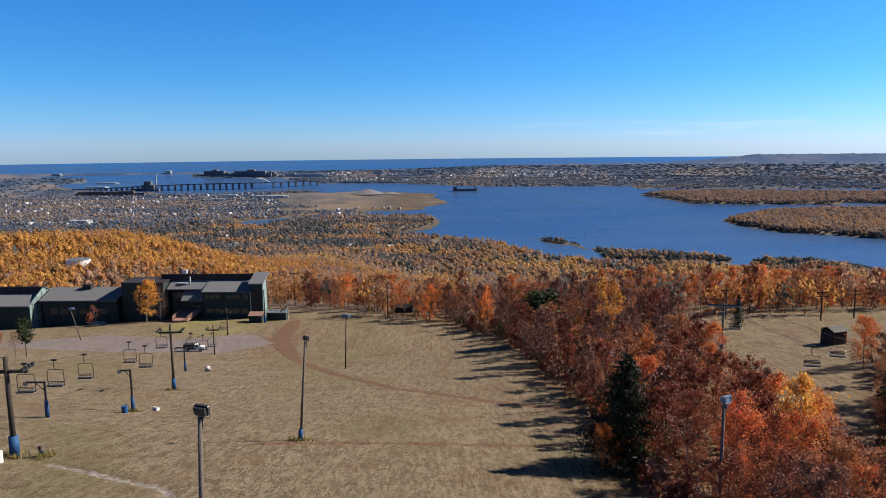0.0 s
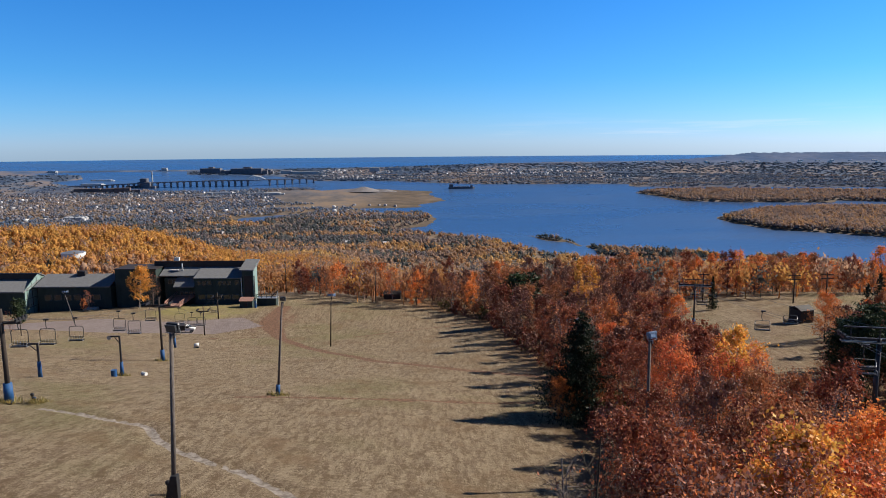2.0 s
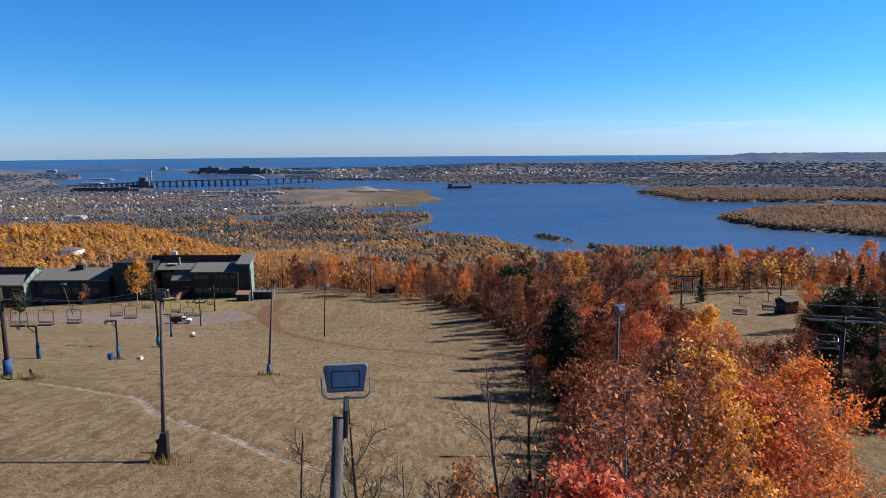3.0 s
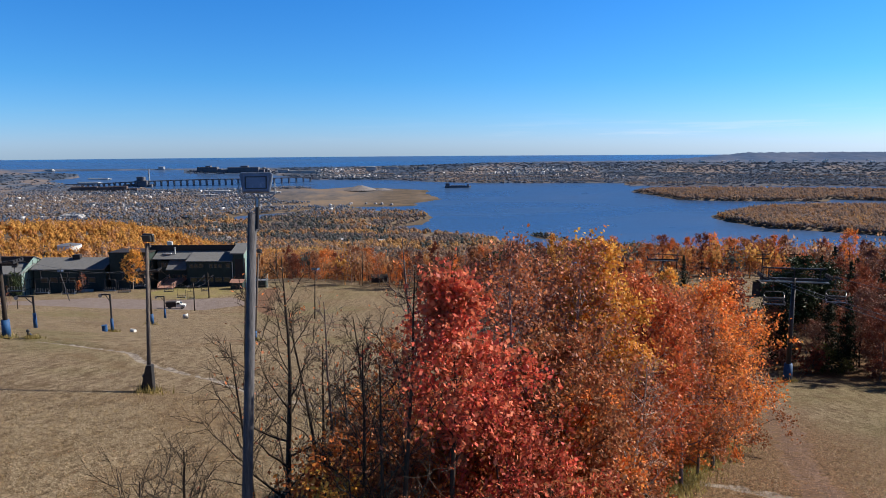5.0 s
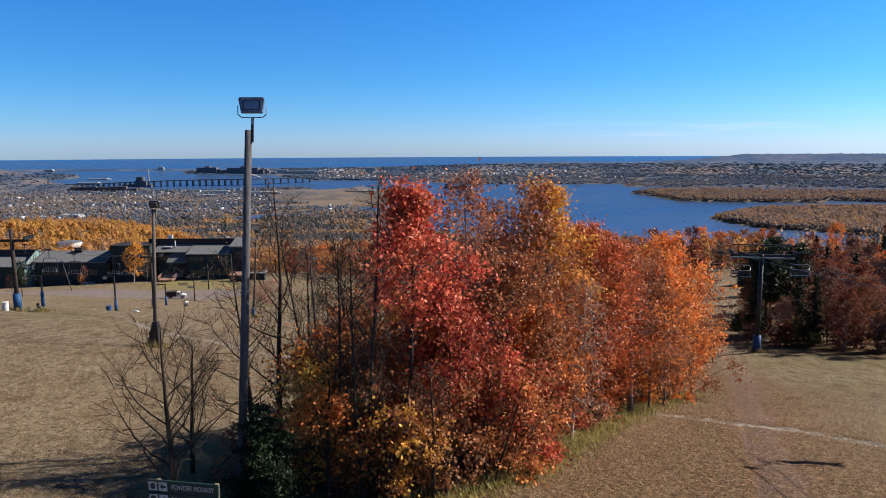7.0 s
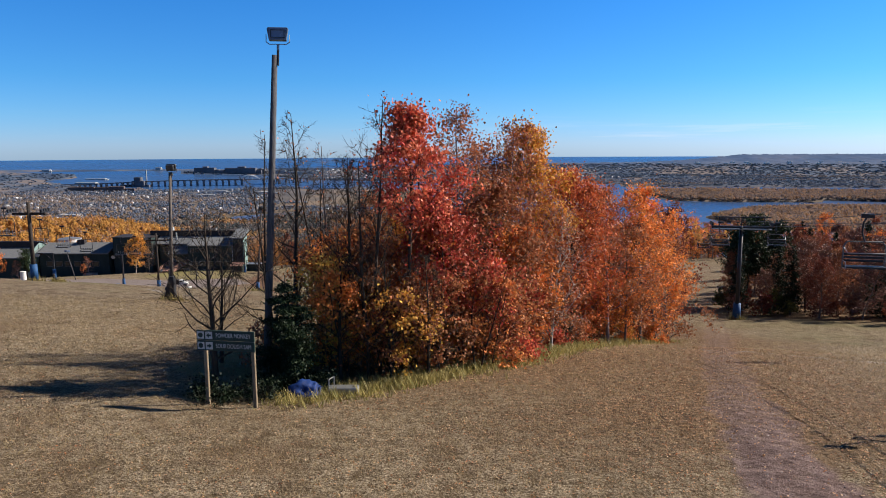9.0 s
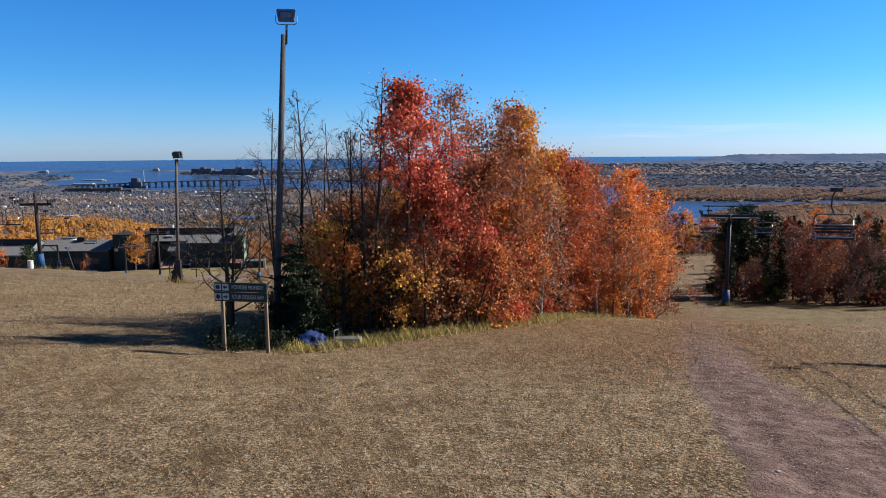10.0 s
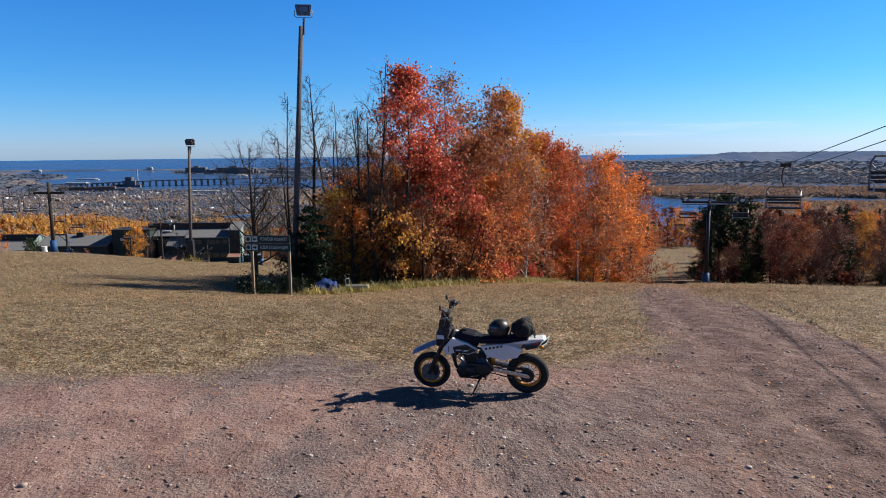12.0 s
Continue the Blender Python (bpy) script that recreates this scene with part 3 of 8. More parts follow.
def leaf_mesh(name, centres, size, rng, slim=0.62, hang=0.0):
    n = len(centres)
    u = rng.normal(size=(n, 3))
    u[:, 2] -= hang
    u /= np.linalg.norm(u, axis=1)[:, None]
    w = np.cross(u, rng.normal(size=(n, 3)))
    w /= np.linalg.norm(w, axis=1)[:, None]
    s = size * rng.uniform(0.6, 1.3, (n, 1))
    v = np.stack([centres + u * s, centres + w * s * slim + u * s * 0.1, centres - u * s * 0.9, centres - w * s * slim + u * s * 0.1], 1).reshape(-1, 3)
    return mesh_np(name, v, np.arange(4 * n).reshape(n, 4))


def bend(p, direction, length, rng, steps=4, lift=0.25, wander=0.18):
    pts = [np.array(p, float)]
    d = np.array(direction, float)
    for _ in range(steps):
        d = d + rng.normal(0, wander, 3) + (0, 0, lift / steps)
        d /= np.linalg.norm(d)
        pts.append(pts[-1] + d * length / steps)
    return np.array(pts)


def broadleaf(seed, height, spread, leaves, leaf, base=0.14, limbs=16, twigs=5, stems=1, lean=0.06, low=False, fine=3, thick=1.0):
    """Meshes of a trunk with limbs and of a crown of single leaves."""
    rng = np.random.default_rng(seed)
    wood, ends = Wood(), []
    r0 = 0.011 * thick * height / math.sqrt(stems)
    for s in range(stems):
        a = rng.uniform(0, 6.28)
        tilt = lean if stems == 1 else 0.17
        h = height * (1 if s == 0 else rng.uniform(0.7, 0.97))
        trunk = bend((rng.normal(0, 0.18 * (stems > 1)), rng.normal(0, 0.18 * (stems > 1)), -0.25), (math.cos(a) * tilt, math.sin(a) * tilt, 1), h, rng, 9, 0.1, 0.045)
        wood.tube(trunk, r0, 0.015, 7)
        for i in range(limbs // stems):
            f = base + (0.96 - base) * ((i + rng.uniform(0, 0.9)) / (limbs // stems))
            k = f * 9
            p = trunk[int(k)] + (trunk[min(9, int(k) + 1)] - trunk[int(k)]) * (k - int(k))
            az = i * 2.4 + rng.uniform(-0.5, 0.5)
            reach = 1.18 * spread * (math.sin(math.pi * min(1, (f * 0.86 + 0.12)) ** (0.8 if not low else 1.25)) ** 0.75) * rng.uniform(0.7, 1.15)
            up = 0.3 + 1.0 * f + rng.uniform(-0.25, 0.25)
            limb = bend(p, (math.cos(az), math.sin(az), up), max(0.5, reach), rng, 4, 0.35, 0.16)
            wood.tube(limb, max(0.012, r0 * 0.42 * (1.05 - f)), 0.008, 5)
            ends.append(limb[-1])
            for j in range(twigs):
                g = rng.uniform(0.25, 1.0) * 4
                q = limb[int(min(3, g))] + (limb[min(4, int(g) + 1)] - limb[int(min(3, g))]) * (g - int(g))
                d = rng.normal(0, 0.8, 3) + (math.cos(az) * 0.7, math.sin(az) * 0.7, 0.55)
                d /= np.linalg.norm(d)
                tw = bend(q, d, reach * rng.uniform(0.25, 0.5), rng, 3, 0.2, 0.22)
                wood.tube(tw, 0.012, 0.004, 3)
                ends += [tw[-1], tw[-2], tw[-1]]
                for _ in range(fine):
                    e = bend(tw[rng.integers(1, 4)], d + rng.normal(0, 0.7, 3), reach * 0.16 + 0.15, rng, 2, 0.1, 0.2)
                    wood.tube(e, 0.006, 0.003, 3)
                    ends.append(e[-1])
    ends = np.array(ends)
    crown = None
    if leaves:
        pick = ends[rng.integers(0, len(ends), leaves)]
        pos = pick + rng.normal(0, 1, (leaves, 3)) * (0.12 + 0.032 * spread) * np.minimum(1.7, rng.gamma(2.0, 0.5, (leaves, 1)))
        pos[:, 2] = np.maximum(pos[:, 2], 0.25)
        crown = leaf_mesh("crown", pos, leaf, rng, hang=0.4)
    return wood.mesh("trunk"), crown


def conifer(seed, height, spread, needles, size, airy=False):
    rng = np.random.default_rng(seed)
    wood, pos = Wood(), []
    wood.tube([(0, 0, -0.2), (0, 0, height * 0.5), (0, 0, height * 0.99)], 0.014 * height, 0.012, 7)
    tiers = int(height * (3.2 if not airy else 2.0))
    for i in range(tiers):
        f = (0.06 if not airy else 0.35) + (0.97 - (0.06 if not airy else 0.35)) * (i / tiers)
        reach = spread * ((1 - f) ** 0.85 + 0.03) if not airy else spread * math.sin(math.pi * (1 - f) ** 0.7 * 0.9 + 0.15)
        for j in range(6):
            az = rng.uniform(0, 6.28)
            length = max(0.15, reach * rng.uniform(0.65, 1.1))
            b = bend((0, 0, height * f), (math.cos(az), math.sin(az), -0.22 if not airy else 0.25), length, rng, 3, 0.25, 0.08)
            wood.tube(b, 0.03 * (1 - f) + 0.006, 0.004, 3)
            m = max(3, int(needles * length / (tiers * 6 * spread * 0.55)))
            t = rng.uniform(0.12, 1.03, m) * 3
            k = np.minimum(2, t.astype(int))
            q = b[k] + (b[k + 1] - b[k]) * (t - k)[:, None]
            pos.append(q + rng.normal(0, 1, (m, 3)) * ((0.06 + 0.09 * length) * np.array([1, 1, 0.45])))
    pos = np.concatenate(pos)
    pos[:, 2] = np.maximum(pos[:, 2], 0.1)
    return wood.mesh("trunk"), leaf_mesh("crown", pos, size, rng, 0.3, 0.5)


TREE_NAMES = {"crimson": "maple_tree", "red": "maple_tree", "orange": "maple_tree", "gold": "birch_tree", "tan": "oak_tree", "rust": "oak_tree", "purple": "ash_tree", "olive": "poplar_tree", "maroon": "cherry_tree", "plum": "beech_tree", "needle": "spruce_tree", "pine": "pine_tree"}
TREE_LABELS = {
    "crimson": "deep red maple tree in full autumn colour", "red": "red and rust autumn maple tree on the slope", "orange": "glowing orange autumn maple tree on the slope",
    "gold": "golden yellow autumn birch tree on the slope", "tan": "thin tree with faded tan-orange leaves", "rust": "rust-brown autumn oak tree on the slope",
    "purple": "half-bare tree with faded purple-brown leaves", "olive": "yellow-green tree turning in autumn", "maroon": "red-brown autumn tree on the slope, leaves darkened for shade", "plum": "plum-brown autumn tree on the slope, leaves darkened for shade", "needle": "dark green spruce tree with drooping boughs", "pine": "dark green pine tree with open crown"}


def plant(kind, meshes, x, y, turn=0.0, scale=1.0, tall=1.0, bark=BARK, group="", label="", sink=0.0, name=""):
    """One tree on the ground, its trunk and crown as parts. Trees of one shape share meshes; the leaves' colour is the tree's own."""
    trunk, crown = meshes
    tree = new(name or TREE_NAMES.get(kind, "bare_tree"))
    tree.matrix_world = Matrix.Translation((x, y, float(land(x, y)) - sink)) @ pose(0, 0, 0, 0, 0, math.degrees(turn)) @ Matrix.Diagonal((scale, scale, scale * tall, 1))
    tagged(tree, label or TREE_LABELS.get(kind, "leafless grey tree with fine twigs"), "tree", group)
    for key, me, mat in (("trunk", trunk, bark), ("crown", crown, LEAVES.get(kind))):
        if me is None:
            continue
        if not me.materials:
            me.materials.append(None)
        ob = new(key, me)
        ob.parent = tree
        ob.material_slots[0].link = "OBJECT"
        ob.material_slots[0].material = mat
    return tree


# the thicket by the light pole: each tree a shape of its own
G = "thicket by the trail sign"
for i, (kind, x, y, h, w, nl, leaf, base, limbs, stems, bark, label) in enumerate([
        ("crimson", -2.5, 26.6, 11.4, 2.3, 6200, 0.098, 0.5, 24, 1, BARK_DARK, "tall red maple with a bare lower trunk"),
        ("crimson", 0.0, 27.6, 7.4, 2.4, 6400, 0.098, 0.2, 20, 2, BARK_DARK, ""),
        ("purple", 0.1, 30.6, 12.3, 2.5, 2600, 0.092, 0.3, 26, 1, BARK, ""),
        ("gold", 4.3, 36.4, 12.6, 2.3, 9500, 0.098, 0.42, 20, 1, BARK, "golden-orange autumn tree rising over the thicket"),
        ("rust", 1.6, 31.2, 8.5, 2.9, 7500, 0.098, 0.16, 22, 1, BARK_DARK, ""),
        ("red", 7.5, 41.5, 11.4, 3.0, 8500, 0.098, 0.1, 22, 1, BARK, ""),
        ("orange", 13.2, 46.5, 11.2, 3.1, 9000, 0.098, 0.1, 22, 1, BARK, ""),
        ("orange", 15.6, 50.5, 9.6, 2.9, 7500, 0.098, 0.06, 20, 1, BARK, ""),
        ("purple", 2.6, 33.8, 12.0, 2.7, 2800, 0.092, 0.3, 24, 1, BARK, ""),
        ("purple", 1.6, 36.8, 11.6, 2.6, 2200, 0.098, 0.3, 26, 1, BARK, ""),
        ("red", 6.8, 38.4, 10.2, 2.8, 6500, 0.098, 0.2, 22, 1, BARK_DARK, ""),
        ("gold", -4.4, 26.4, 3.4, 1.5, 2600, 0.092, 0.05, 14, 3, BARK, "low gold-leaved shrub under taller trees"),
        ("tan", -3.4, 28.2, 4.6, 1.5, 2200, 0.092, 0.05, 14, 3, BARK, ""),
        ("rust", 0.9, 28.9, 4.2, 1.6, 3000, 0.098, 0.04, 14, 3, BARK, ""),
        ("crimson", 4.6, 35.6, 3.1, 1.3, 2600, 0.092, 0.04, 12, 3, BARK_DARK, "low bright red maple shrub"),
        ("orange", 10.3, 45.8, 5.6, 2.1, 4500, 0.098, 0.04, 14, 2, BARK, ""),
        ("gold", -1.5, 31.5, 5.2, 1.7, 3000, 0.098, 0.1, 14, 2, BARK, ""),
        ("rust", -1.2, 29.4, 6.2, 2.0, 3600, 0.098, 0.15, 18, 1, BARK_DARK, ""),
        ("tan", -4.6, 28.9, 6.4, 1.7, 1500, 0.092, 0.15, 18, 1, BARK, ""),
        ("orange", 2.9, 32.6, 6.4, 2.3, 4600, 0.098, 0.1, 18, 1, BARK_DARK, ""),
        ("purple", 9.8, 42.0, 10.6, 2.7, 2400, 0.098, 0.15, 24, 1, BARK, ""),
        ("rust", 11.6, 44.6, 8.0, 2.4, 5200, 0.098, 0.1, 20, 1, BARK, ""),
        ("purple", 9.0, 45.0, 11.0, 2.6, 1500, 0.098, 0.15, 24, 1, BARK, ""),
        ("maroon", 12.6, 49.6, 9.4, 2.6, 5200, 0.098, 0.1, 20, 1, BARK, ""),
        ("purple", 6.2, 44.4, 11.0, 2.6, 2200, 0.098, 0.2, 22, 1, BARK, ""),
        ("maroon", 2.6, 41.8, 10.6, 2.6, 5200, 0.098, 0.2, 20, 1, BARK, ""),
        ("rust", -3.2, 34.6, 8.4, 2.2, 2200, 0.098, 0.2, 20, 1, BARK, ""),
        ("crimson", 1.0, 29.3, 5.4, 1.8, 3200, 0.098, 0.1, 18, 2, BARK_DARK, ""),
        ("rust", 17.4, 53.0, 8.4, 2.7, 5500, 0.098, 0.05, 20, 1, BARK, ""),
        ("rust", 5.4, 36.2, 5.4, 1.9, 3000, 0.098, 0.1, 18, 2, BARK, ""),
        ("orange", 8.2, 43.0, 4.6, 1.8, 3200, 0.098, 0.08, 18, 2, BARK, ""),
        ("purple", 14.9, 53.4, 9.8, 2.7, 1600, 0.098, 0.12, 24, 1, BARK, ""),
        ("purple", 12.0, 52.6, 10.6, 2.7, 900, 0.098, 0.15, 26, 1, BARK, ""),
        ("rust", -4.2, 27.9, 6.0, 2.2, 4200, 0.098, 0.1, 20, 2, BARK_DARK, ""),
        ("orange", -3.0, 27.4, 4.4, 1.9, 3600, 0.098, 0.06, 18, 3, BARK_DARK, ""),
        ("tan", -2.2, 29.8, 6.8, 2.2, 3800, 0.098, 0.1, 20, 2, BARK_DARK, ""),
        ("gold", -5.0, 29.6, 5.0, 1.9, 3000, 0.098, 0.08, 18, 2, BARK_DARK, ""),
        ("rust", 3.0, 31.8, 4.0, 1.8, 3400, 0.098, 0.04, 16, 3, BARK_DARK, ""),
        ("crimson", 2.2, 30.4, 3.6, 1.7, 3200, 0.098, 0.04, 16, 3, BARK_DARK, ""),
        ("red", 6.2, 38.6, 4.2, 1.9, 3400, 0.098, 0.04, 16, 3, BARK_DARK, ""),
        ("orange", 9.4, 43.4, 3.8, 1.9, 3400, 0.098, 0.04, 16, 3, BARK_DARK, ""),
        ("rust", -3.2, 25.5, 4.0, 1.5, 2400, 0.088, 0.1, 16, 2, BARK_DARK, ""),
        ("rust", -1.0, 26.0, 4.3, 1.5, 2200, 0.088, 0.12, 16, 2, BARK_DARK, ""),
        ("tan", 1.1, 27.8, 4.2, 1.5, 2800, 0.088, 0.1, 16, 2, BARK_DARK, ""),
        ("orange", -4.7, 25.3, 4.6, 1.5, 2400, 0.088, 0.15, 16, 2, BARK_DARK, ""),
        ("gold", -2.2, 25.2, 3.8, 1.3, 1900, 0.088, 0.15, 16, 2, BARK_DARK, ""),
        ("gold", -5.7, 26.2, 5.4, 1.6, 1900, 0.088, 0.12, 16, 2, BARK_DARK, ""),
        ("orange", -6.2, 27.8, 6.0, 1.7, 2000, 0.088, 0.12, 16, 2, BARK_DARK, ""),
        ("gold", -3.6, 31.0, 7.0, 2.2, 5000, 0.092, 0.06, 20, 2, BARK_DARK, ""),
        ("orange", -1.6, 33.2, 7.6, 2.4, 5000, 0.092, 0.06, 20, 2, BARK_DARK, ""),
        ("tan", -5.4, 32.6, 6.2, 2.0, 3800, 0.092, 0.06, 18, 2, BARK_DARK, ""),
        ("purple", 4.8, 33.9, 8.0, 2.2, 700, 0.092, 0.15, 24, 1, BARK_PALE, "leafless pale grey tree with leaning boughs")]):
    plant(kind, broadleaf(110 + i, h, w, int(nl * 1.3), leaf * 0.88, base, limbs, 6, stems, fine=4 if kind == "purple" else 2), x, y, i * 1.3, bark=BARK_TWIG if kind == "purple" and bark is BARK else bark, group=G, label=label)
for i, (kind, x, y) in enumerate([("gold", -0.2, 28.5), ("tan", 2.4, 32.0), ("rust", 3.5, 34.2), ("olive", 7.2, 40.6), ("rust", 8.8, 42.8), ("gold", 12.0, 47.4), ("orange", 14.6, 50.4), ("olive", -3.0, 27.0), ("tan", -7.2, 27.3), ("rust", -5.9, 30.6), ("purple", -8.4, 28.0)]):
    plant(kind, broadleaf(330 + i, 2.1 + 0.5 * math.sin(i * 3), 1.1, 1500, 0.092, 0.03, 12, 4, 3, fine=1), x, y, i, group=G, label="low leafy undergrowth shrub at the thicket's edge", name="shrub")
bare_tall = [broadleaf(30 + i, 10.2 - 0.6 * i, 1.9, 90, 0.06, 0.16, 24, 7, 1 + i % 2, fine=4, thick=1.35) for i in range(4)]
for i, (x, y) in enumerate([(-7.6, 28.6), (-6.0, 29.3), (-4.6, 30.2), (-6.9, 31.6), (-3.0, 32.6), (-9.0, 30.4), (-5.2, 27.2), (0.2, 34.8), (-1.9, 37.4), (-3.6, 25.9), (-4.4, 27.6)]):
    plant("purple", bare_tall[i % 4], x, y, i * 1.9, 1.0 + 0.07 * math.sin(i * 5), 1.14, BARK if i % 3 == 1 else BARK_DARK, G, "leafless grey tree with fine upright twigs", name="bare_tree")
for i, (x, y) in enumerate([(-5.0, 24.7), (-2.9, 24.6), (-1.5, 25.2), (0.6, 27.0), (-3.9, 24.9)]):
    plant("rust", bare_tall[i % 4], x, y, i * 2.3, 0.6, 1.0, BARK_DARK, G, "slim dark young tree, almost leafless, at the thicket's edge", name="bare_tree")
small_bare = broadleaf(40, 6.9, 2.5, 0, 0.1, 0.2, 20, 7, fine=4, thick=1.9)
plant("", small_bare, -9.3, 22.4, 0.5, 1.0, 1.0, BARK_DARK, G, "small leafless tree with spreading boughs behind the sign", name="bare_tree")
plant("", small_bare, -10.9, 27.8, 2.5, 0.75, 1.05, BARK_DARK, G, "small leafless tree with spreading boughs", name="bare_tree")
spruce = [conifer(50, 12.0, 2.7, 9000, 0.17), conifer(51, 3.4, 1.4, 36000, 0.06), conifer(52, 14, 3.4, 5000, 0.26, True), conifer(53, 10, 2.1, 6000, 0.17)]
plant("needle", spruce[1], -6.75, 23.2, 0.0, 1.28, 1.02, BARK_DARK, G, "dense dark young spruce beside the trail sign")
plant("needle", spruce[1], 6.4, 38.2, 2.0, 0.6, 0.8, BARK_DARK, G, "small dark young spruce at the wood's edge")
plant("needle", conifer(504, 13.8, 6.2, 26000, 0.19), 8.2, 95.0, 0.0, 1.0, 1.0, BARK_DARK, "", "broad dark spruce tree at the field's edge")

# woods along the runs: shapes shared, colours and sizes vary
SHAPES = [broadleaf(60 + i, 10, 2.7 + 0.2 * (i % 3), 8000, 0.09, 0.08, 20, 6, fine=2) for i in range(5)]
THIN = [broadleaf(70 + i, 11, 2.6, 700, 0.1, 0.15, 22, 7, fine=4) for i in range(3)]
SHAPES_FAR = [broadleaf(80 + i, 10, 2.9, 4200, 0.135, 0.05, 18, 4, fine=0) for i in range(5)]
THIN_FAR = [broadleaf(90 + i, 11, 2.6, 420, 0.16, 0.15, 20, 6, fine=2) for i in range(2)]
spruce_far = [conifer(95, 12, 2.7, 1600, 0.36), conifer(96, 13, 3.2, 1200, 0.45, True)]
rng = np.random.default_rng(5)


def scatter(poly, spacing, tries, keep=lambda x, y: True, taken=None):
    xs, ys = [p[0] for p in poly], [p[1] for p in poly]
    spots = [] if taken is None else taken
    out = []
    for _ in range(tries):
        x, y = rng.uniform(min(xs), max(xs)), rng.uniform(min(ys), max(ys))
        if depth_in(poly, np.array(x), np.array(y)) < 1.2 or not keep(x, y):
            continue
        if all((x - a) ** 2 + (y - b) ** 2 > spacing ** 2 for a, b in spots):
            spots.append((x, y))
            out.append((x, y))
    return out


def wood_tree(x, y, mixture, group, scale=1.0, far=False):
    kind = mixture[rng.integers(0, len(mixture))]
    t, s, tall, bark = rng.uniform(0, 6.28), scale * rng.uniform(0.8, 1.2), rng.uniform(0.9, 1.2), (BARK, BARK_DARK)[rng.integers(0, 2)]
    if kind in ("needle", "pine"):
        if far:
            shape = spruce_far[kind == "pine"]
        else:
            shape = spruce[2] if kind == "pine" else spruce[(0, 3)[rng.integers(0, 2)]]
        return plant(kind, shape, x, y, t, s, tall, BARK_DARK, group)
    if kind == "bare":
        shapes = THIN_FAR if far else THIN
        return plant("purple", shapes[rng.integers(0, len(shapes))], x, y, t, s, tall, BARK_TWIG, group)
    shapes = SHAPES_FAR if far else SHAPES
    return plant(kind, shapes[rng.integers(0, 5)], x, y, t, s, tall, bark, group)


thick = [(x, y) for x, y in [(9, 45), (12.6, 49.6), (6.2, 44.4), (2.6, 41.8), (17.4, 53), (1.8, 36.5), (4, 38.8), (6.6, 37.8), (7.5, 41.5), (13.2, 46.5), (15.6, 50.5), (7.6, 89.5), (4.2, 35.2)]]
for x, y in scatter(WOOD, 2.8, 2400, lambda x, y: 44 < y < 78 and not (x < 12 and y > 72), thick):
    wood_tree(x, y, ["maroon", "plum", "maroon", "rust", "bare", "plum", "orange", "plum", "bare", "red", "rust"], "trees beside the run", 0.9)
for x, y in scatter(WOOD, 3.9, 3000, lambda x, y: 78 <= y < 135 and not (x < 12.5 and y < 101), thick):
    wood_tree(x, y, ["rust", "maroon", "plum", "plum", "bare", "maroon", "red", "plum", "maroon", "orange", "plum", "tan"], "trees beside the run", 0.95, y > 92)
for x, y in scatter(WOOD, 5.0, 3600, lambda x, y: y >= 135, thick):
    wood_tree(x, y, ["rust", "maroon", "bare", "plum", "plum", "maroon", "maroon", "plum", "rust"] if y < 205 else ["orange", "rust", "rust", "plum", "plum", "bare"], "trees beside the run", 0.98, True)
for x, y, kind, s in [(40.5, 94, "needle", 0.9), (43.5, 98, "pine", 1.0), (42.5, 90, "plum", 0.7), (45, 88, "needle", 0.85), (48, 86.5, "plum", 0.75), (55, 84, "needle", 0.95), (60.5, 82.5, "needle", 0.85), (65, 80, "plum", 0.8), (45.5, 93, "needle", 0.95), (41.6, 97, "rust", 0.8), (43.2, 101.5, "pine", 0.95), (45, 106, "maroon", 0.9), (47, 110, "needle", 0.9), (49.5, 114, "rust", 0.9), (65.5, 147, "orange", 1.0), (69, 150, "orange", 0.95), (46.5, 95, "bare", 0.9), (48, 99.5, "pine", 0.9), (52, 91, "maroon", 0.8), (58, 86, "plum", 0.8), (50, 86, "rust", 0.8), (63, 92, "gold", 0.9)]:
    thick.append((x, y))
    wood_tree(x, y, [kind], "trees beyond the chairlift", s)
for x, y in scatter(EAST_WOOD, 3.7, 2200, taken=thick):
    wood_tree(x, y, ["plum", "maroon", "plum", "needle", "maroon", "plum", "rust", "needle", "plum"] if y < 120 else ["orange", "rust", "maroon", "needle", "plum"], "trees beyond the chairlift", 0.88, y > 92)
EDGE = [broadleaf(160 + i, 2.6, 1.3, 900, 0.14, 0.03, 12, 4, 3, fine=0) for i in range(4)]
for i, (x, y) in enumerate([(39, 91), (41, 88), (44, 86), (47, 84), (50, 82.5), (54, 81), (58, 79), (62, 77), (67, 75), (72, 73), (43, 89), (49, 86), (56, 83), (64, 80), (40, 98), (43, 104)]):
    plant(["plum", "maroon", "olive", "plum"][i % 4], EDGE[i % 4], x, y, i, 1.0 + 0.3 * math.sin(i * 2), group="trees beyond the chairlift", label="low dark undergrowth shrub at the wood's edge", name="shrub")
for x, y, kind, s in [(9.5, 195, "pine", 1.25), (13.2, 197, "pine", 1.15), (22, 189, "needle", 0.85), (33, 197, "needle", 0.95), (24, 171, "gold", 1.35), (62, 196, "needle", 0.7), (5.6, 92.6, "orange", 0.5), (6.4, 97.6, "orange", 0.6)]:
    wood_tree(x, y, [kind], "trees beside the run", s, y > 120)
WEST_EDGE = [(-4.5, 40), (0.5, 48), (4, 58), (7, 70), (8.5, 88), (9.5, 100), (9.5, 118), (6.5, 148), (4.5, 188), (0.5, 211), (-14, 232)]
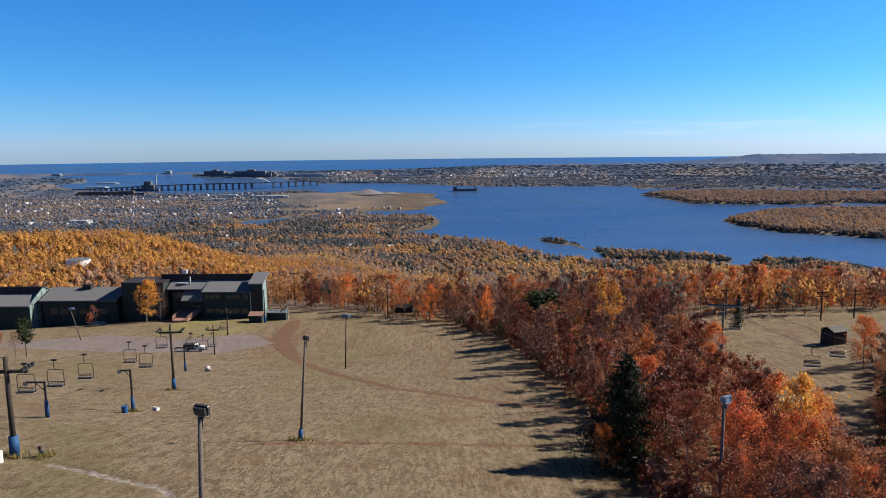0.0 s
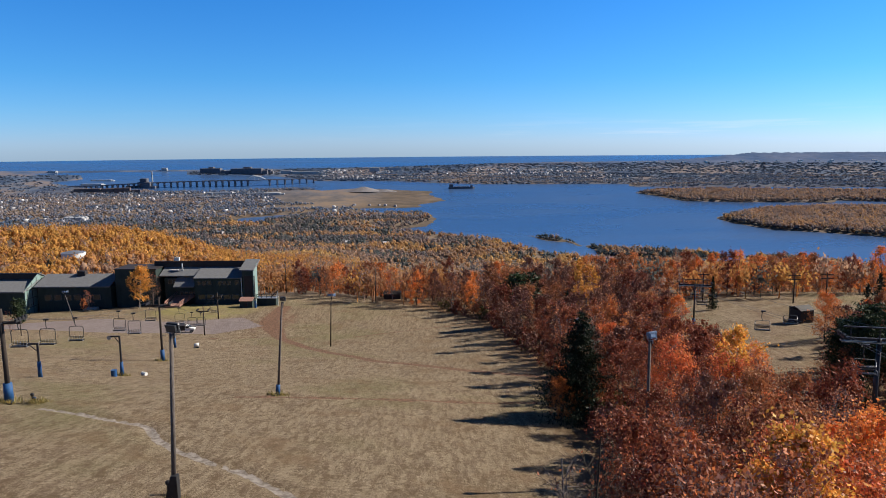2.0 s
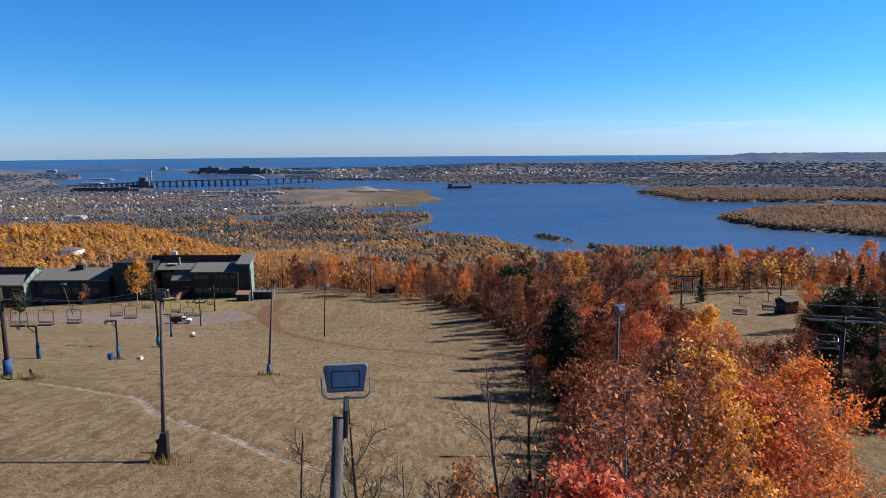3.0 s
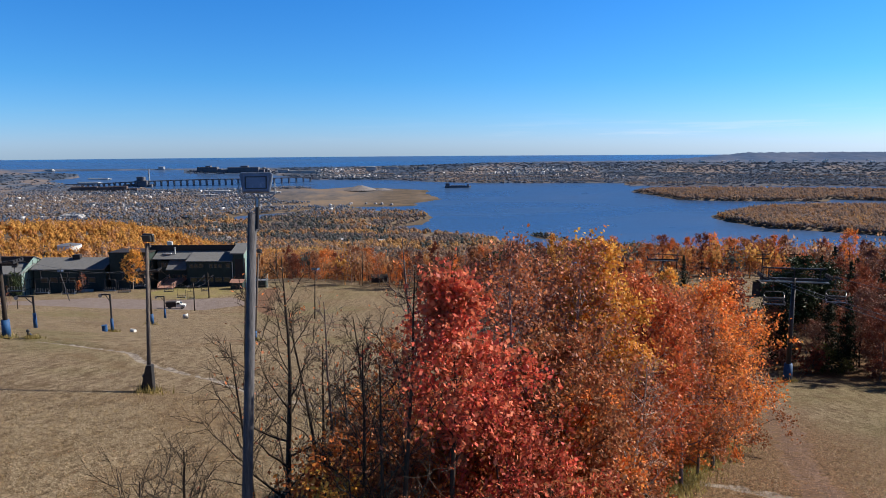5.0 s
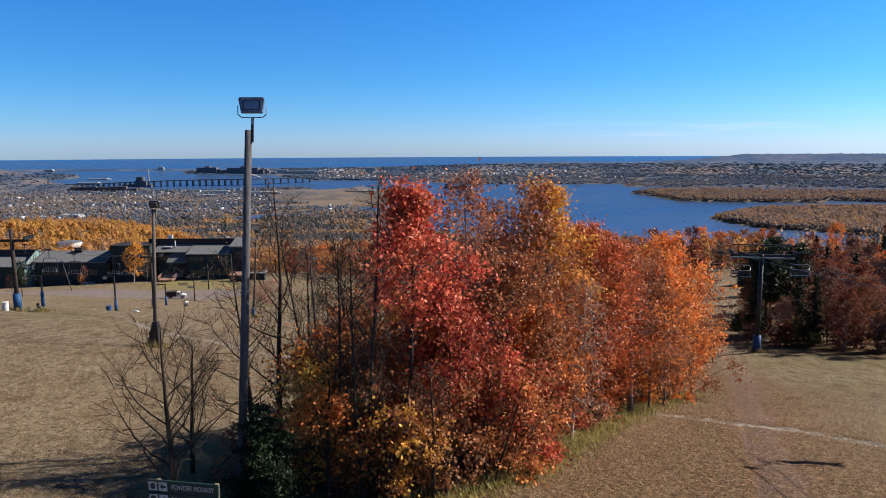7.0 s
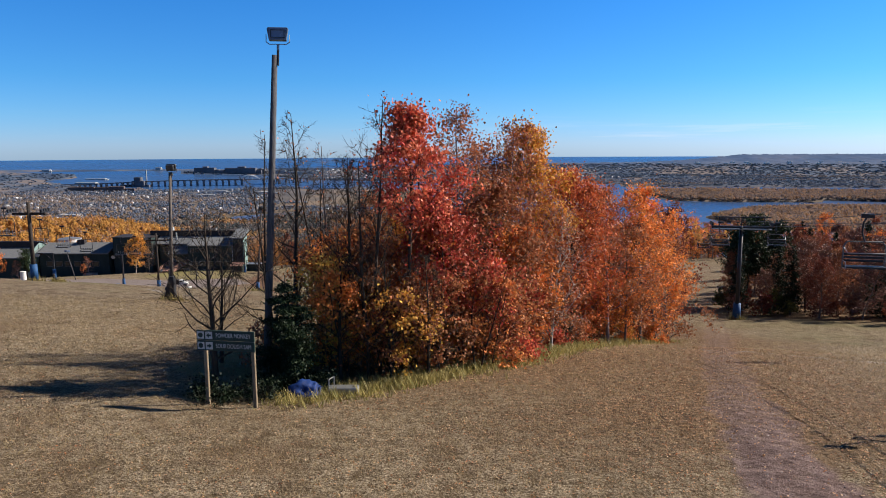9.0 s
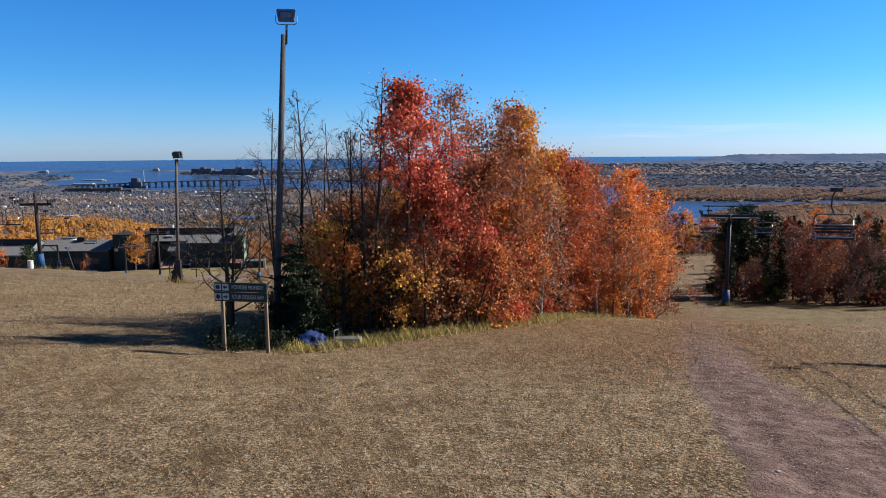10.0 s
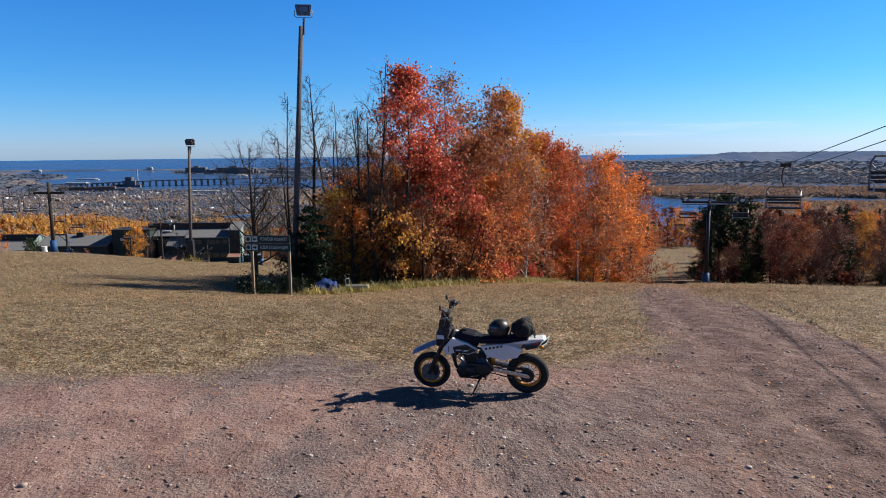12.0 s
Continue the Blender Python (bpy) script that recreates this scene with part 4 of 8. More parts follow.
for i in range(64):
    k = i / 64 * (len(WEST_EDGE) - 1)
    (ax, ay), (bx, by) = WEST_EDGE[int(k)], WEST_EDGE[int(k) + 1]
    f = k - int(k)
    plant(("plum", "maroon", "plum", "olive", "maroon", "rust")[i % 6], EDGE[i % 4], ax + (bx - ax) * f + 1.4 + 0.9 * math.sin(i * 4.7), ay + (by - ay) * f, i * 1.7, 1.25 + 0.45 * math.sin(i * 2.9), group="brush along the wood's edge", label="low leafy undergrowth shrub at the wood's edge", name="shrub")
TREELINE = [(-74, 288), (-62, 268), (-45, 264), (-14, 237), (6, 222), (30, 226), (70, 222), (150, 224), (170, 250), (60, 262), (0, 262), (-40, 292), (-74, 312)]
for x, y in scatter(TREELINE, 4.9, 3200, taken=thick):
    wood_tree(x, y, ["rust", "orange", "rust", "plum", "tan", "maroon", "rust", "bare"], "trees along the field's end", 1.1, True)
for x, y, kind, s in [(-119.5, 171.5, "orange", 1.3), (-124, 160, "orange", 1.1), (-112.3, 175, "pine", 0.68), (-114.2, 174, "bare", 0.72), (-132.8, 243.4, "bare", 0.9), (-134.6, 243, "tan", 0.5), (-160, 180, "orange", 1.2)]:
    wood_tree(x, y, [kind], "trees round the chalet", s, True)

plant("gold", broadleaf(501, 14.8, 3.9, 9500, 0.16, 0.14, 26, 6, fine=1), -117.2, 247, 0.4, bark=BARK_PALE, group="trees round the chalet", label="tall golden birch in front of the chalet")
plant("purple", broadleaf(502, 12.4, 3.2, 160, 0.12, 0.12, 28, 7, fine=4), -112.3, 247, 1.4, bark=BARK, group="trees round the chalet", label="half-bare greyish tree in front of the chalet")
plant("gold", broadleaf(503, 13.4, 2.8, 4200, 0.15, 0.25, 20, 5, fine=1), 23, 86, 2.2, bark=BARK_PALE, group="trees beside the run", label="slender golden birch beside the run")
for x, y, lean in [(3.9, 33.6, 38), (5.2, 34.6, -42), (-1.2, 26.6, 20)]:
    log = new("dead_trunk")
    log.matrix_world = Matrix.Translation((x, y, float(land(x, y)) + 0.05)) @ pose(0, 0, 0, 0, lean, 20)
    tagged(log, "pale leaning dead trunk at the thicket's edge", "dead tree", G)
    dead = broadleaf(int(600 + x * 3), 4.2, 0.7, 0, 0.1, 0.3, 8, 2, fine=1)[0]
    part("trunk", dead, BARK_PALE, log)
# near-black leaves on the sign's weeds stand in for the shade there
for i, (x, y, kind) in enumerate([(-9.5, 21.3, "needle"), (-8.7, 21.1, "needle"), (-8.0, 21.2, "needle"), (-7.3, 21.2, "needle"), (7.0, 39.4, "needle"), (7.8, 40.6, "needle")]):
    plant(kind, broadleaf(700 + i, 0.45 + 0.15 * math.sin(i * 2.3) + 0.4 * (y > 30), 0.6, 900, 0.045, 0.02, 12, 4, 3, fine=1), x, y, i, bark=BARK_DARK, group=G, label="low weeds and brush round the sign's posts, leaves darkened for shade" if y < 30 else "low dark juniper brush at the thicket's edge", name="shrub")

# ---------------------------------------------------------------- far woods
CLEAR = [(-260, -90), (-260, 240), (-205, 285), (-150, 285), (-74, 285), (-60, 262), (-14, 236), (8, 215), (60, 215), (66, 212), (170, 215), (170, 100), (170, -90)]


def through_leaves(n, col):
    d, tr, mx = n.node("ShaderNodeBsdfDiffuse"), n.node("ShaderNodeBsdfTranslucent"), n.node("ShaderNodeMixShader")
    n.set(d.inputs["Color"], col), n.set(tr.inputs["Color"], col)
    mx.inputs[0].default_value = 0.48
    n.t.links.new(d.outputs[0], mx.inputs[1]), n.t.links.new(tr.outputs[0], mx.inputs[2])
    n.t.links.new(mx.outputs[0], n.out.inputs["Surface"])
    return n.m


def woodland_material():
    n = Nodes("autumn_woodland")
    hue = n.attr("hue")
    col = n.ramp(hue, [(0.0, (0.1, 0.11, 0.095)), (0.17, (0.23, 0.2, 0.19)), (0.34, (0.32, 0.235, 0.195)), (0.5, (0.42, 0.25, 0.155)), (0.64, (0.43, 0.2, 0.075)), (0.8, (0.54, 0.29, 0.085)), (1.0, (0.57, 0.31, 0.09))])
    shade = n.ramp(n.island(), [(0.0, 0.75), (1.0, 1.15)])
    return through_leaves(n, n.mix(1.0, col, shade, "MULTIPLY"))


WOODLAND = woodland_material()


def valley_material():
    n = Nodes("hazy_valley_woodland")
    # autumn tones shifted to grey-blue: distance haze put into the colour
    col = n.ramp(n.attr("hue"), [(0.0, (0.105, 0.125, 0.125)), (0.17, (0.19, 0.18, 0.19)), (0.34, (0.27, 0.215, 0.2)), (0.5, (0.38, 0.26, 0.19)), (0.64, (0.46, 0.275, 0.15)), (0.8, (0.53, 0.335, 0.15)), (1.0, (0.57, 0.375, 0.17))])
    shade = n.ramp(n.island(), [(0.0, 0.82), (1.0, 1.15)])
    return through_leaves(n, n.mix(1.0, col, shade, "MULTIPLY"))


VALLEY = valley_material()


def hazed_material():
    n = Nodes("hazed_distant_woods")
    # blue-grey of distance haze is put into these leaf colours
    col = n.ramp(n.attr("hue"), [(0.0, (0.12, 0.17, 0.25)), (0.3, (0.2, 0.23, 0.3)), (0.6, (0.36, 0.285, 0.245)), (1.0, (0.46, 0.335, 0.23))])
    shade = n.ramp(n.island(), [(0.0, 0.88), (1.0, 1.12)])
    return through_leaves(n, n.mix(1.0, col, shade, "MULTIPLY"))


HAZED = hazed_material()


def clump_shapes(count=5, m=26, leaf=(0.06, 0.12), core=0.34, lobes=6, stem=False):
    """Ragged crowns for woods seen from afar: leaf sprays gathered in lobes round a small uneven heart."""
    out = []
    for k in range(count):
        r = np.random.default_rng(200 + k + m)
        bm = bmesh.new()
        bmesh.ops.create_icosphere(bm, subdivisions=1, radius=1)
        v = np.array([p.co for p in bm.verts])
        f = np.array([[q.index for q in p.verts] for p in bm.faces])
        bm.free()
        v = v * r.uniform(0.5, 1.1, (len(v), 1)) * core + (0, 0, 0.55)
        if stem:
            n0 = len(v)
            v = np.concatenate([v, [(0.025, 0, 0), (-0.015, 0.02, 0), (-0.015, -0.02, 0), (0, 0, 0.6)]])
            f = np.concatenate([f, [(n0, n0 + 1, n0 + 3), (n0 + 1, n0 + 2, n0 + 3), (n0 + 2, n0, n0 + 3)]])
        d = r.normal(size=(lobes, 3))
        d[:, 2] = np.abs(d[:, 2]) * 0.9 - 0.25
        d /= np.linalg.norm(d, axis=1)[:, None]
        centre = d * (0.36, 0.36, 0.36) * r.uniform(0.7, 1.15, (lobes, 1)) + (0, 0, 0.6)
        c = centre[r.integers(0, lobes, m)] + r.normal(0, 0.105, (m, 3))
        u = r.normal(size=(m, 3))
        u /= np.linalg.norm(u, axis=1)[:, None]
        w = np.cross(u, r.normal(size=(m, 3)))
        w /= np.linalg.norm(w, axis=1)[:, None]
        sz = r.uniform(*leaf, (m, 1))
        lv = np.stack([c + u * sz, c + w * sz, c - u * sz, c - w * sz], 1).reshape(-1, 3)
        out.append((v, f, lv))
    return out


CLUMPS = clump_shapes(6, 15, (0.07, 0.13), 0.38, 6)
FINE_CLUMPS = clump_shapes(6, 125, (0.026, 0.056), 0.13, 9, True)
MID_CLUMPS = clump_shapes(6, 34, (0.045, 0.09), 0.36, 7)


def woodland(name, label, spots, hues, sizes, talls, mat=None, shapes=None):
    """A far wood as one mesh. spots in true metres."""
    r = np.random.default_rng(len(spots))
    spots = np.asarray(spots, float)
    z = land(spots[:, 0], spots[:, 1])
    V, T, Q, H, n = [], [], [], [], 0
    px, py, pz, ps = shrink(spots[:, 0], spots[:, 1], z)
    shapes = shapes or CLUMPS
    kind = r.integers(0, len(shapes), len(spots))
    turn = r.uniform(0, 6.28, len(spots))
    for k, (v, f, lv) in enumerate(shapes):
        sel = np.where(kind == k)[0]
        if not len(sel):
            continue
        both = np.concatenate([v, lv])
        co, si = np.cos(turn[sel])[:, None], np.sin(turn[sel])[:, None]
        w = (sizes[sel] * ps[sel])[:, None]
        x = (both[:, 0] * co - both[:, 1] * si) * w + px[sel][:, None]
        y = (both[:, 0] * si + both[:, 1] * co) * w + py[sel][:, None]
        zz = both[:, 2] * (talls[sel] * ps[sel])[:, None] + pz[sel][:, None]
        V.append(np.stack([x, y, zz], -1).reshape(-1, 3))
        base = n + np.arange(len(sel))[:, None, None] * len(both)
        T.append((f[None] + base).reshape(-1, 3))
        q = np.arange(len(lv)).reshape(-1, 4) + len(v)
        Q.append((q[None] + base).reshape(-1, 4))
        H.append(np.repeat(hues[sel], len(both)))
        n += len(sel) * len(both)
    me = mesh_np(name, np.concatenate(V), np.concatenate(T), np.concatenate(Q))
    float_attribute(me, "hue", np.concatenate(H))
    me.materials.append(mat or WOODLAND)
    return tagged(new(name, me), label, "woods", kind="stuff")


def wedge(count, r0, r1, a0, a1, power=2.0):
    """Even scatter over a wedge of land seen from the hill."""
    u = rng.uniform(0, 1, count)
    r = (r0 ** power + u * (r1 ** power - r0 ** power)) ** (1 / power)
    a = np.radians(rng.uniform(a0, a1, count))
    return np.stack([np.sin(a) * r, np.cos(a) * r], -1)


# hillside woods just below the hill
p = wedge(16500, 225, 1150, -43, 42, 1.75)
p = p[(depth_in(CLEAR, p[:, 0], p[:, 1]) < 0) & (depth_in(TREELINE, p[:, 0], p[:, 1]) < 0) & (depth_in(WOOD, p[:, 0], p[:, 1]) < 0)]
r_, a_ = np.hypot(p[:, 0], p[:, 1]), np.degrees(np.arctan2(p[:, 0], p[:, 1]))
patch = waves(p[:, 0], p[:, 1], 130, 51)
gold = smooth(-8, -22, a_) * smooth(420, 700, r_)
bare = smooth(-3, 3, a_) * smooth(20, 12, a_) * smooth(600, 380, r_)
hue = 0.56 + 0.26 * patch + 0.22 * gold - 0.28 * bare + rng.normal(0, 0.13, len(p))
hue = np.where(rng.uniform(0, 1, len(p)) < 0.07 * (1 - gold), 0.03, hue)
hue, wide, tall = np.clip(hue, 0, 1), rng.uniform(5.5, 9.5, len(p)), rng.uniform(9, 15, len(p))
close = r_ < 430
woodland("hillside_woods", "dense orange and rust autumn woods below the hill", p[close], hue[close], wide[close], tall[close], None, FINE_CLUMPS)
woodland("hillside_woods", "dense orange and gold autumn woods on the lower slopes", p[~close], hue[~close], wide[~close], tall[~close], None, MID_CLUMPS)

# the valley's mixed woods and gardens
p = wedge(27000, 1000, 2500, -43, 42, 1.15)
p = p[wet(p[:, 0], p[:, 1]) < -18]
r_, a_ = np.hypot(p[:, 0], p[:, 1]), np.degrees(np.arctan2(p[:, 0], p[:, 1]))
patch = waves(p[:, 0], p[:, 1], 330, 52)
keep = (rng.uniform(0, 1, len(p)) < 0.9 - 0.35 * smooth(1500, 2300, r_)) & (patch > -0.62)
p, r_, a_, patch = p[keep], r_[keep], a_[keep], patch[keep]
town = smooth(1300, 1700, r_) * smooth(-2, -9, a_)
belt = smooth(-0.08, 0.3, waves(p[:, 0], p[:, 1] * 1.6, 420, 57))
hue = 0.3 + 0.16 * patch + 0.36 * belt - 0.16 * town * (1 - belt) + 0.12 * smooth(-8, 6, a_) + rng.normal(0, 0.08, len(p))
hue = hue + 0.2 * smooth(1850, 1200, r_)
firs = smooth(0.18, 0.4, waves(p[:, 0], p[:, 1], 210, 58))
hue = np.where(rng.uniform(0, 1, len(p)) < 0.05 + 0.14 * town * (1 - belt) + 0.6 * firs, 0.02, hue)
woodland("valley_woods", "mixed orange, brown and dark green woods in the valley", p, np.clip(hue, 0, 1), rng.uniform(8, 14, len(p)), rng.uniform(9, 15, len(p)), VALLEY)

# town trees and the far shore
p = np.concatenate([wedge(9500, 2300, 4600, -43, 4, 1.0), wedge(1500, 4600, 8800, -43, -14, 0.6), wedge(9000, 4100, 6600, -14, 40, 0.5), wedge(4200, 6600, 11500, -14, 40, 0.4)])
sh = wet(p[:, 0], p[:, 1])
p = p[sh < -25]
r_ = np.hypot(p[:, 0], p[:, 1])
patch = waves(p[:, 0] * 0.28, p[:, 1], 760, 53)
keep = (depth_in(MUD, p[:, 0], p[:, 1]) < 0) & (patch > -0.5)
p, r_, patch = p[keep], r_[keep], patch[keep]
hue = 0.32 + 0.5 * patch + rng.normal(0, 0.09, len(p))
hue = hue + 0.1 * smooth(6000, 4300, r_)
near = (r_ < 4300) & (p[:, 0] < 60)
woodland("town_trees", "brown and blue-grey trees among the town's houses, haze put into their colour", p[near], np.clip(hue[near] - 0.1 + rng.normal(0.0, 0.12, near.sum()), 0, 0.8), 13 * rng.uniform(0.7, 1.4, near.sum()), 11 * rng.uniform(0.8, 1.3, near.sum()), HAZED)
# hue slides to the bluish end with distance, in place of haze
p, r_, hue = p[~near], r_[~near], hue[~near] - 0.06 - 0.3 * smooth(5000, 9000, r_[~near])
woodland("distant_woods", "distant brown woods across the bay, haze put into their colour", p, np.clip(hue, 0, 0.85), np.interp(r_, [2300, 5000, 11500], [13, 24, 75]) * rng.uniform(0.7, 1.3, len(p)), np.interp(r_, [2300, 5000, 9000], [8, 8, 6]) * rng.uniform(0.8, 1.2, len(p)), HAZED)

# wooded islands
for k, (poly, count, tint, size, label) in enumerate([
        (ISLES[0], 4200, 0.47, 15, "long island covered with russet trees"), (ISLES[1], 5200, 0.5, 12, "wooded island with orange and brown trees"),
        (ISLES[2], 520, 0.13, 9, "marshy islet with dark bare shrubs"), (ISLES[3], 460, 0.17, 9, "marshy islet with dark bare shrubs"), (ISLES[4], 90, 0.06, 9, "small islet with dark shrubs")]):
    xs, ys = [q[0] for q in poly], [q[1] for q in poly]
    p = np.stack([rng.uniform(min(xs), max(xs), count * 3), rng.uniform(min(ys), max(ys), count * 3)], -1)
    p = p[(depth_in(poly, p[:, 0], p[:, 1]) > (24 if k < 2 else 6)) & (wet(p[:, 0], p[:, 1]) < -4)][:count]
    hue = tint + 0.16 * waves(p[:, 0], p[:, 1], 150, 60 + k) + rng.normal(0, 0.08, len(p))
    front = smooth(60, 15, depth_in(poly, p[:, 0], p[:, 1]))
    woodland("island_woods", label, p, np.clip(hue - 0.2 * front + (-0.02 if k < 2 else 0.0), 0, 1), rng.uniform(0.7, 1.2, len(p)) * size, rng.uniform(0.8, 1.2, len(p)) * (14 if k < 2 else 7), VALLEY)

# ---------------------------------------------------------------- solid shapes


def box(bm, x0, x1, y0, y1, z0, z1):
    m = Matrix.Translation(((x0 + x1) / 2, (y0 + y1) / 2, (z0 + z1) / 2)) @ Matrix.Diagonal((abs(x1 - x0), abs(y1 - y0), abs(z1 - z0), 1))
    return bmesh.ops.create_cube(bm, size=1, matrix=m)["verts"]


def solid(poly, along, bm=None):
    """A flat outline (points in space) pushed along a vector."""
    bm = bm or bmesh.new()
    a = [bm.verts.new(p) for p in poly]
    b = [bm.verts.new(Vector(p) + Vector(along)) for p in poly]
    k = len(poly)
    bm.faces.new(a), bm.faces.new(b[::-1])
    for i in range(k):
        bm.faces.new((a[i], b[i], b[(i + 1) % k], a[(i + 1) % k]))
    bmesh.ops.recalc_face_normals(bm, faces=bm.faces)
    return bm


def rod(bm, a, b, r, r2=None, sides=8):
    a, b = Vector(a), Vector(b)
    d = b - a
    m = Matrix.Translation((a + b) / 2) @ d.to_track_quat("Z", "Y").to_matrix().to_4x4()
    bmesh.ops.create_cone(bm, cap_ends=True, segments=sides, radius1=r, radius2=r if r2 is None else r2, depth=d.length, matrix=m)
    return bm


def pipe(bm, pts, r, sides=6):
    for a, b in zip(pts, pts[1:]):
        rod(bm, a, b, r, sides=sides)
    return bm


def ball(bm, c, r, scale=(1, 1, 1), seg=14):
    bmesh.ops.create_uvsphere(bm, u_segments=seg, v_segments=max(6, seg // 2 + 1), radius=r, matrix=Matrix.Translation(c) @ Matrix.Diagonal((*scale, 1)))
    return bm


def soft(bm, width=0.02, seg=2):
    bmesh.ops.bevel(bm, geom=[e for e in bm.edges if e.calc_face_angle(0) > 0.5], offset=width, segments=seg, affect="EDGES", profile=0.6)
    return bm


def rounded(bm):
    for f in bm.faces:
        f.smooth = True
    return bm


def thing(name, x, y, z, label, category, group="", turn=0.0):
    ob = new(name)
    ob.matrix_world = pose(x, y, z, 0, 0, turn)
    return tagged(ob, label, category, group)


def siding(name, a, b):
    n = Nodes(name)
    board = n.node("ShaderNodeTexWave", wave_type="BANDS", bands_direction="X")
    board.inputs["Scale"].default_value, board.inputs["Distortion"].default_value = 1.6, 0.0
    n.t.links.new(n.pos, board.inputs["Vector"])
    stain = n.noise(0.5, 5, 0.65, (1, 1, 0.4))
    col = n.ramp(stain, [(0.3, a), (0.7, b)])
    return n.done(n.mix(n.ramp(board.outputs["Fac"], [(0.0, 0.45), (0.12, 0.0)]), col, tuple(c * 0.45 for c in a)), 0.75, 0, n.bump(board.outputs["Fac"], 0.3, 0.03), 0.25)


# one green paint twice: darkened for shaded walls, lightened to teal for sunlit ends
SHADED_BOARD = siding("shaded_green_boards", (0.016, 0.028, 0.027), (0.032, 0.05, 0.047))
SUNLIT_BOARD = siding("sunlit_green_boards", (0.13, 0.2, 0.19), (0.2, 0.28, 0.265))
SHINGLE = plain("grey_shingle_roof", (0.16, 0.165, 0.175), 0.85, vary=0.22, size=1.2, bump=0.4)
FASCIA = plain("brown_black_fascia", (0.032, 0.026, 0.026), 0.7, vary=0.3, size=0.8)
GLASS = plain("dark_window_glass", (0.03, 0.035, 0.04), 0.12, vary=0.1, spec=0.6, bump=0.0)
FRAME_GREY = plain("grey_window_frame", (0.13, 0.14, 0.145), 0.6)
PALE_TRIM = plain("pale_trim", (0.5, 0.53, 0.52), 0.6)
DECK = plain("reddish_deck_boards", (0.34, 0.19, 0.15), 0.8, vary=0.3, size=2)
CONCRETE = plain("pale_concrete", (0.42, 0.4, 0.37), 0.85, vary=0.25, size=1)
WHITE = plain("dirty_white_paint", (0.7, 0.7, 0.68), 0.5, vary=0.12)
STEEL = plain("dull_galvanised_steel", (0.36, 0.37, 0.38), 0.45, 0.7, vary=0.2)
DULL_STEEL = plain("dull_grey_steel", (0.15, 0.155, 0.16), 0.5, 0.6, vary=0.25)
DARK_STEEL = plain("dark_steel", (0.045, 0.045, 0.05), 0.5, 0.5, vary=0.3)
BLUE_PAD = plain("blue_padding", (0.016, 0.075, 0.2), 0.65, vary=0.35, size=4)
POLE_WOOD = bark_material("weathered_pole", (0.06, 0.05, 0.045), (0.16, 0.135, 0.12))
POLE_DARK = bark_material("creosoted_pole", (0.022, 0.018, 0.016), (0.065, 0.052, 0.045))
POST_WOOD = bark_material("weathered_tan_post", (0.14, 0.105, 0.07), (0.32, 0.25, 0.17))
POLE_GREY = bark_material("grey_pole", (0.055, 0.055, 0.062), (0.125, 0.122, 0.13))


def window(parent, x0, x1, y, z0, z1, panes=2):
    bm = bmesh.new()
    for a, b, c, d in ((x0, x1, z0, z0 + 0.09), (x0, x1, z1 - 0.09, z1), (x0, x0 + 0.09, z0 + 0.09, z1 - 0.09), (x1 - 0.09, x1, z0 + 0.09, z1 - 0.09)):
        box(bm, a, b, y - 0.1, y + 0.02, c, d)
    w = part("window", bm, FRAME_GREY, parent)
    for i in range(panes):
        a, b = x0 + 0.1 + (x1 - x0 - 0.2) * i / panes, x0 + 0.1 + (x1 - x0 - 0.2) * (i + 1) / panes - 0.04
        bm = bmesh.new()
        box(bm, a, b, y - 0.05, y - 0.03, z0 + 0.1, z1 - 0.1)
        part("pane", bm, GLASS, w)


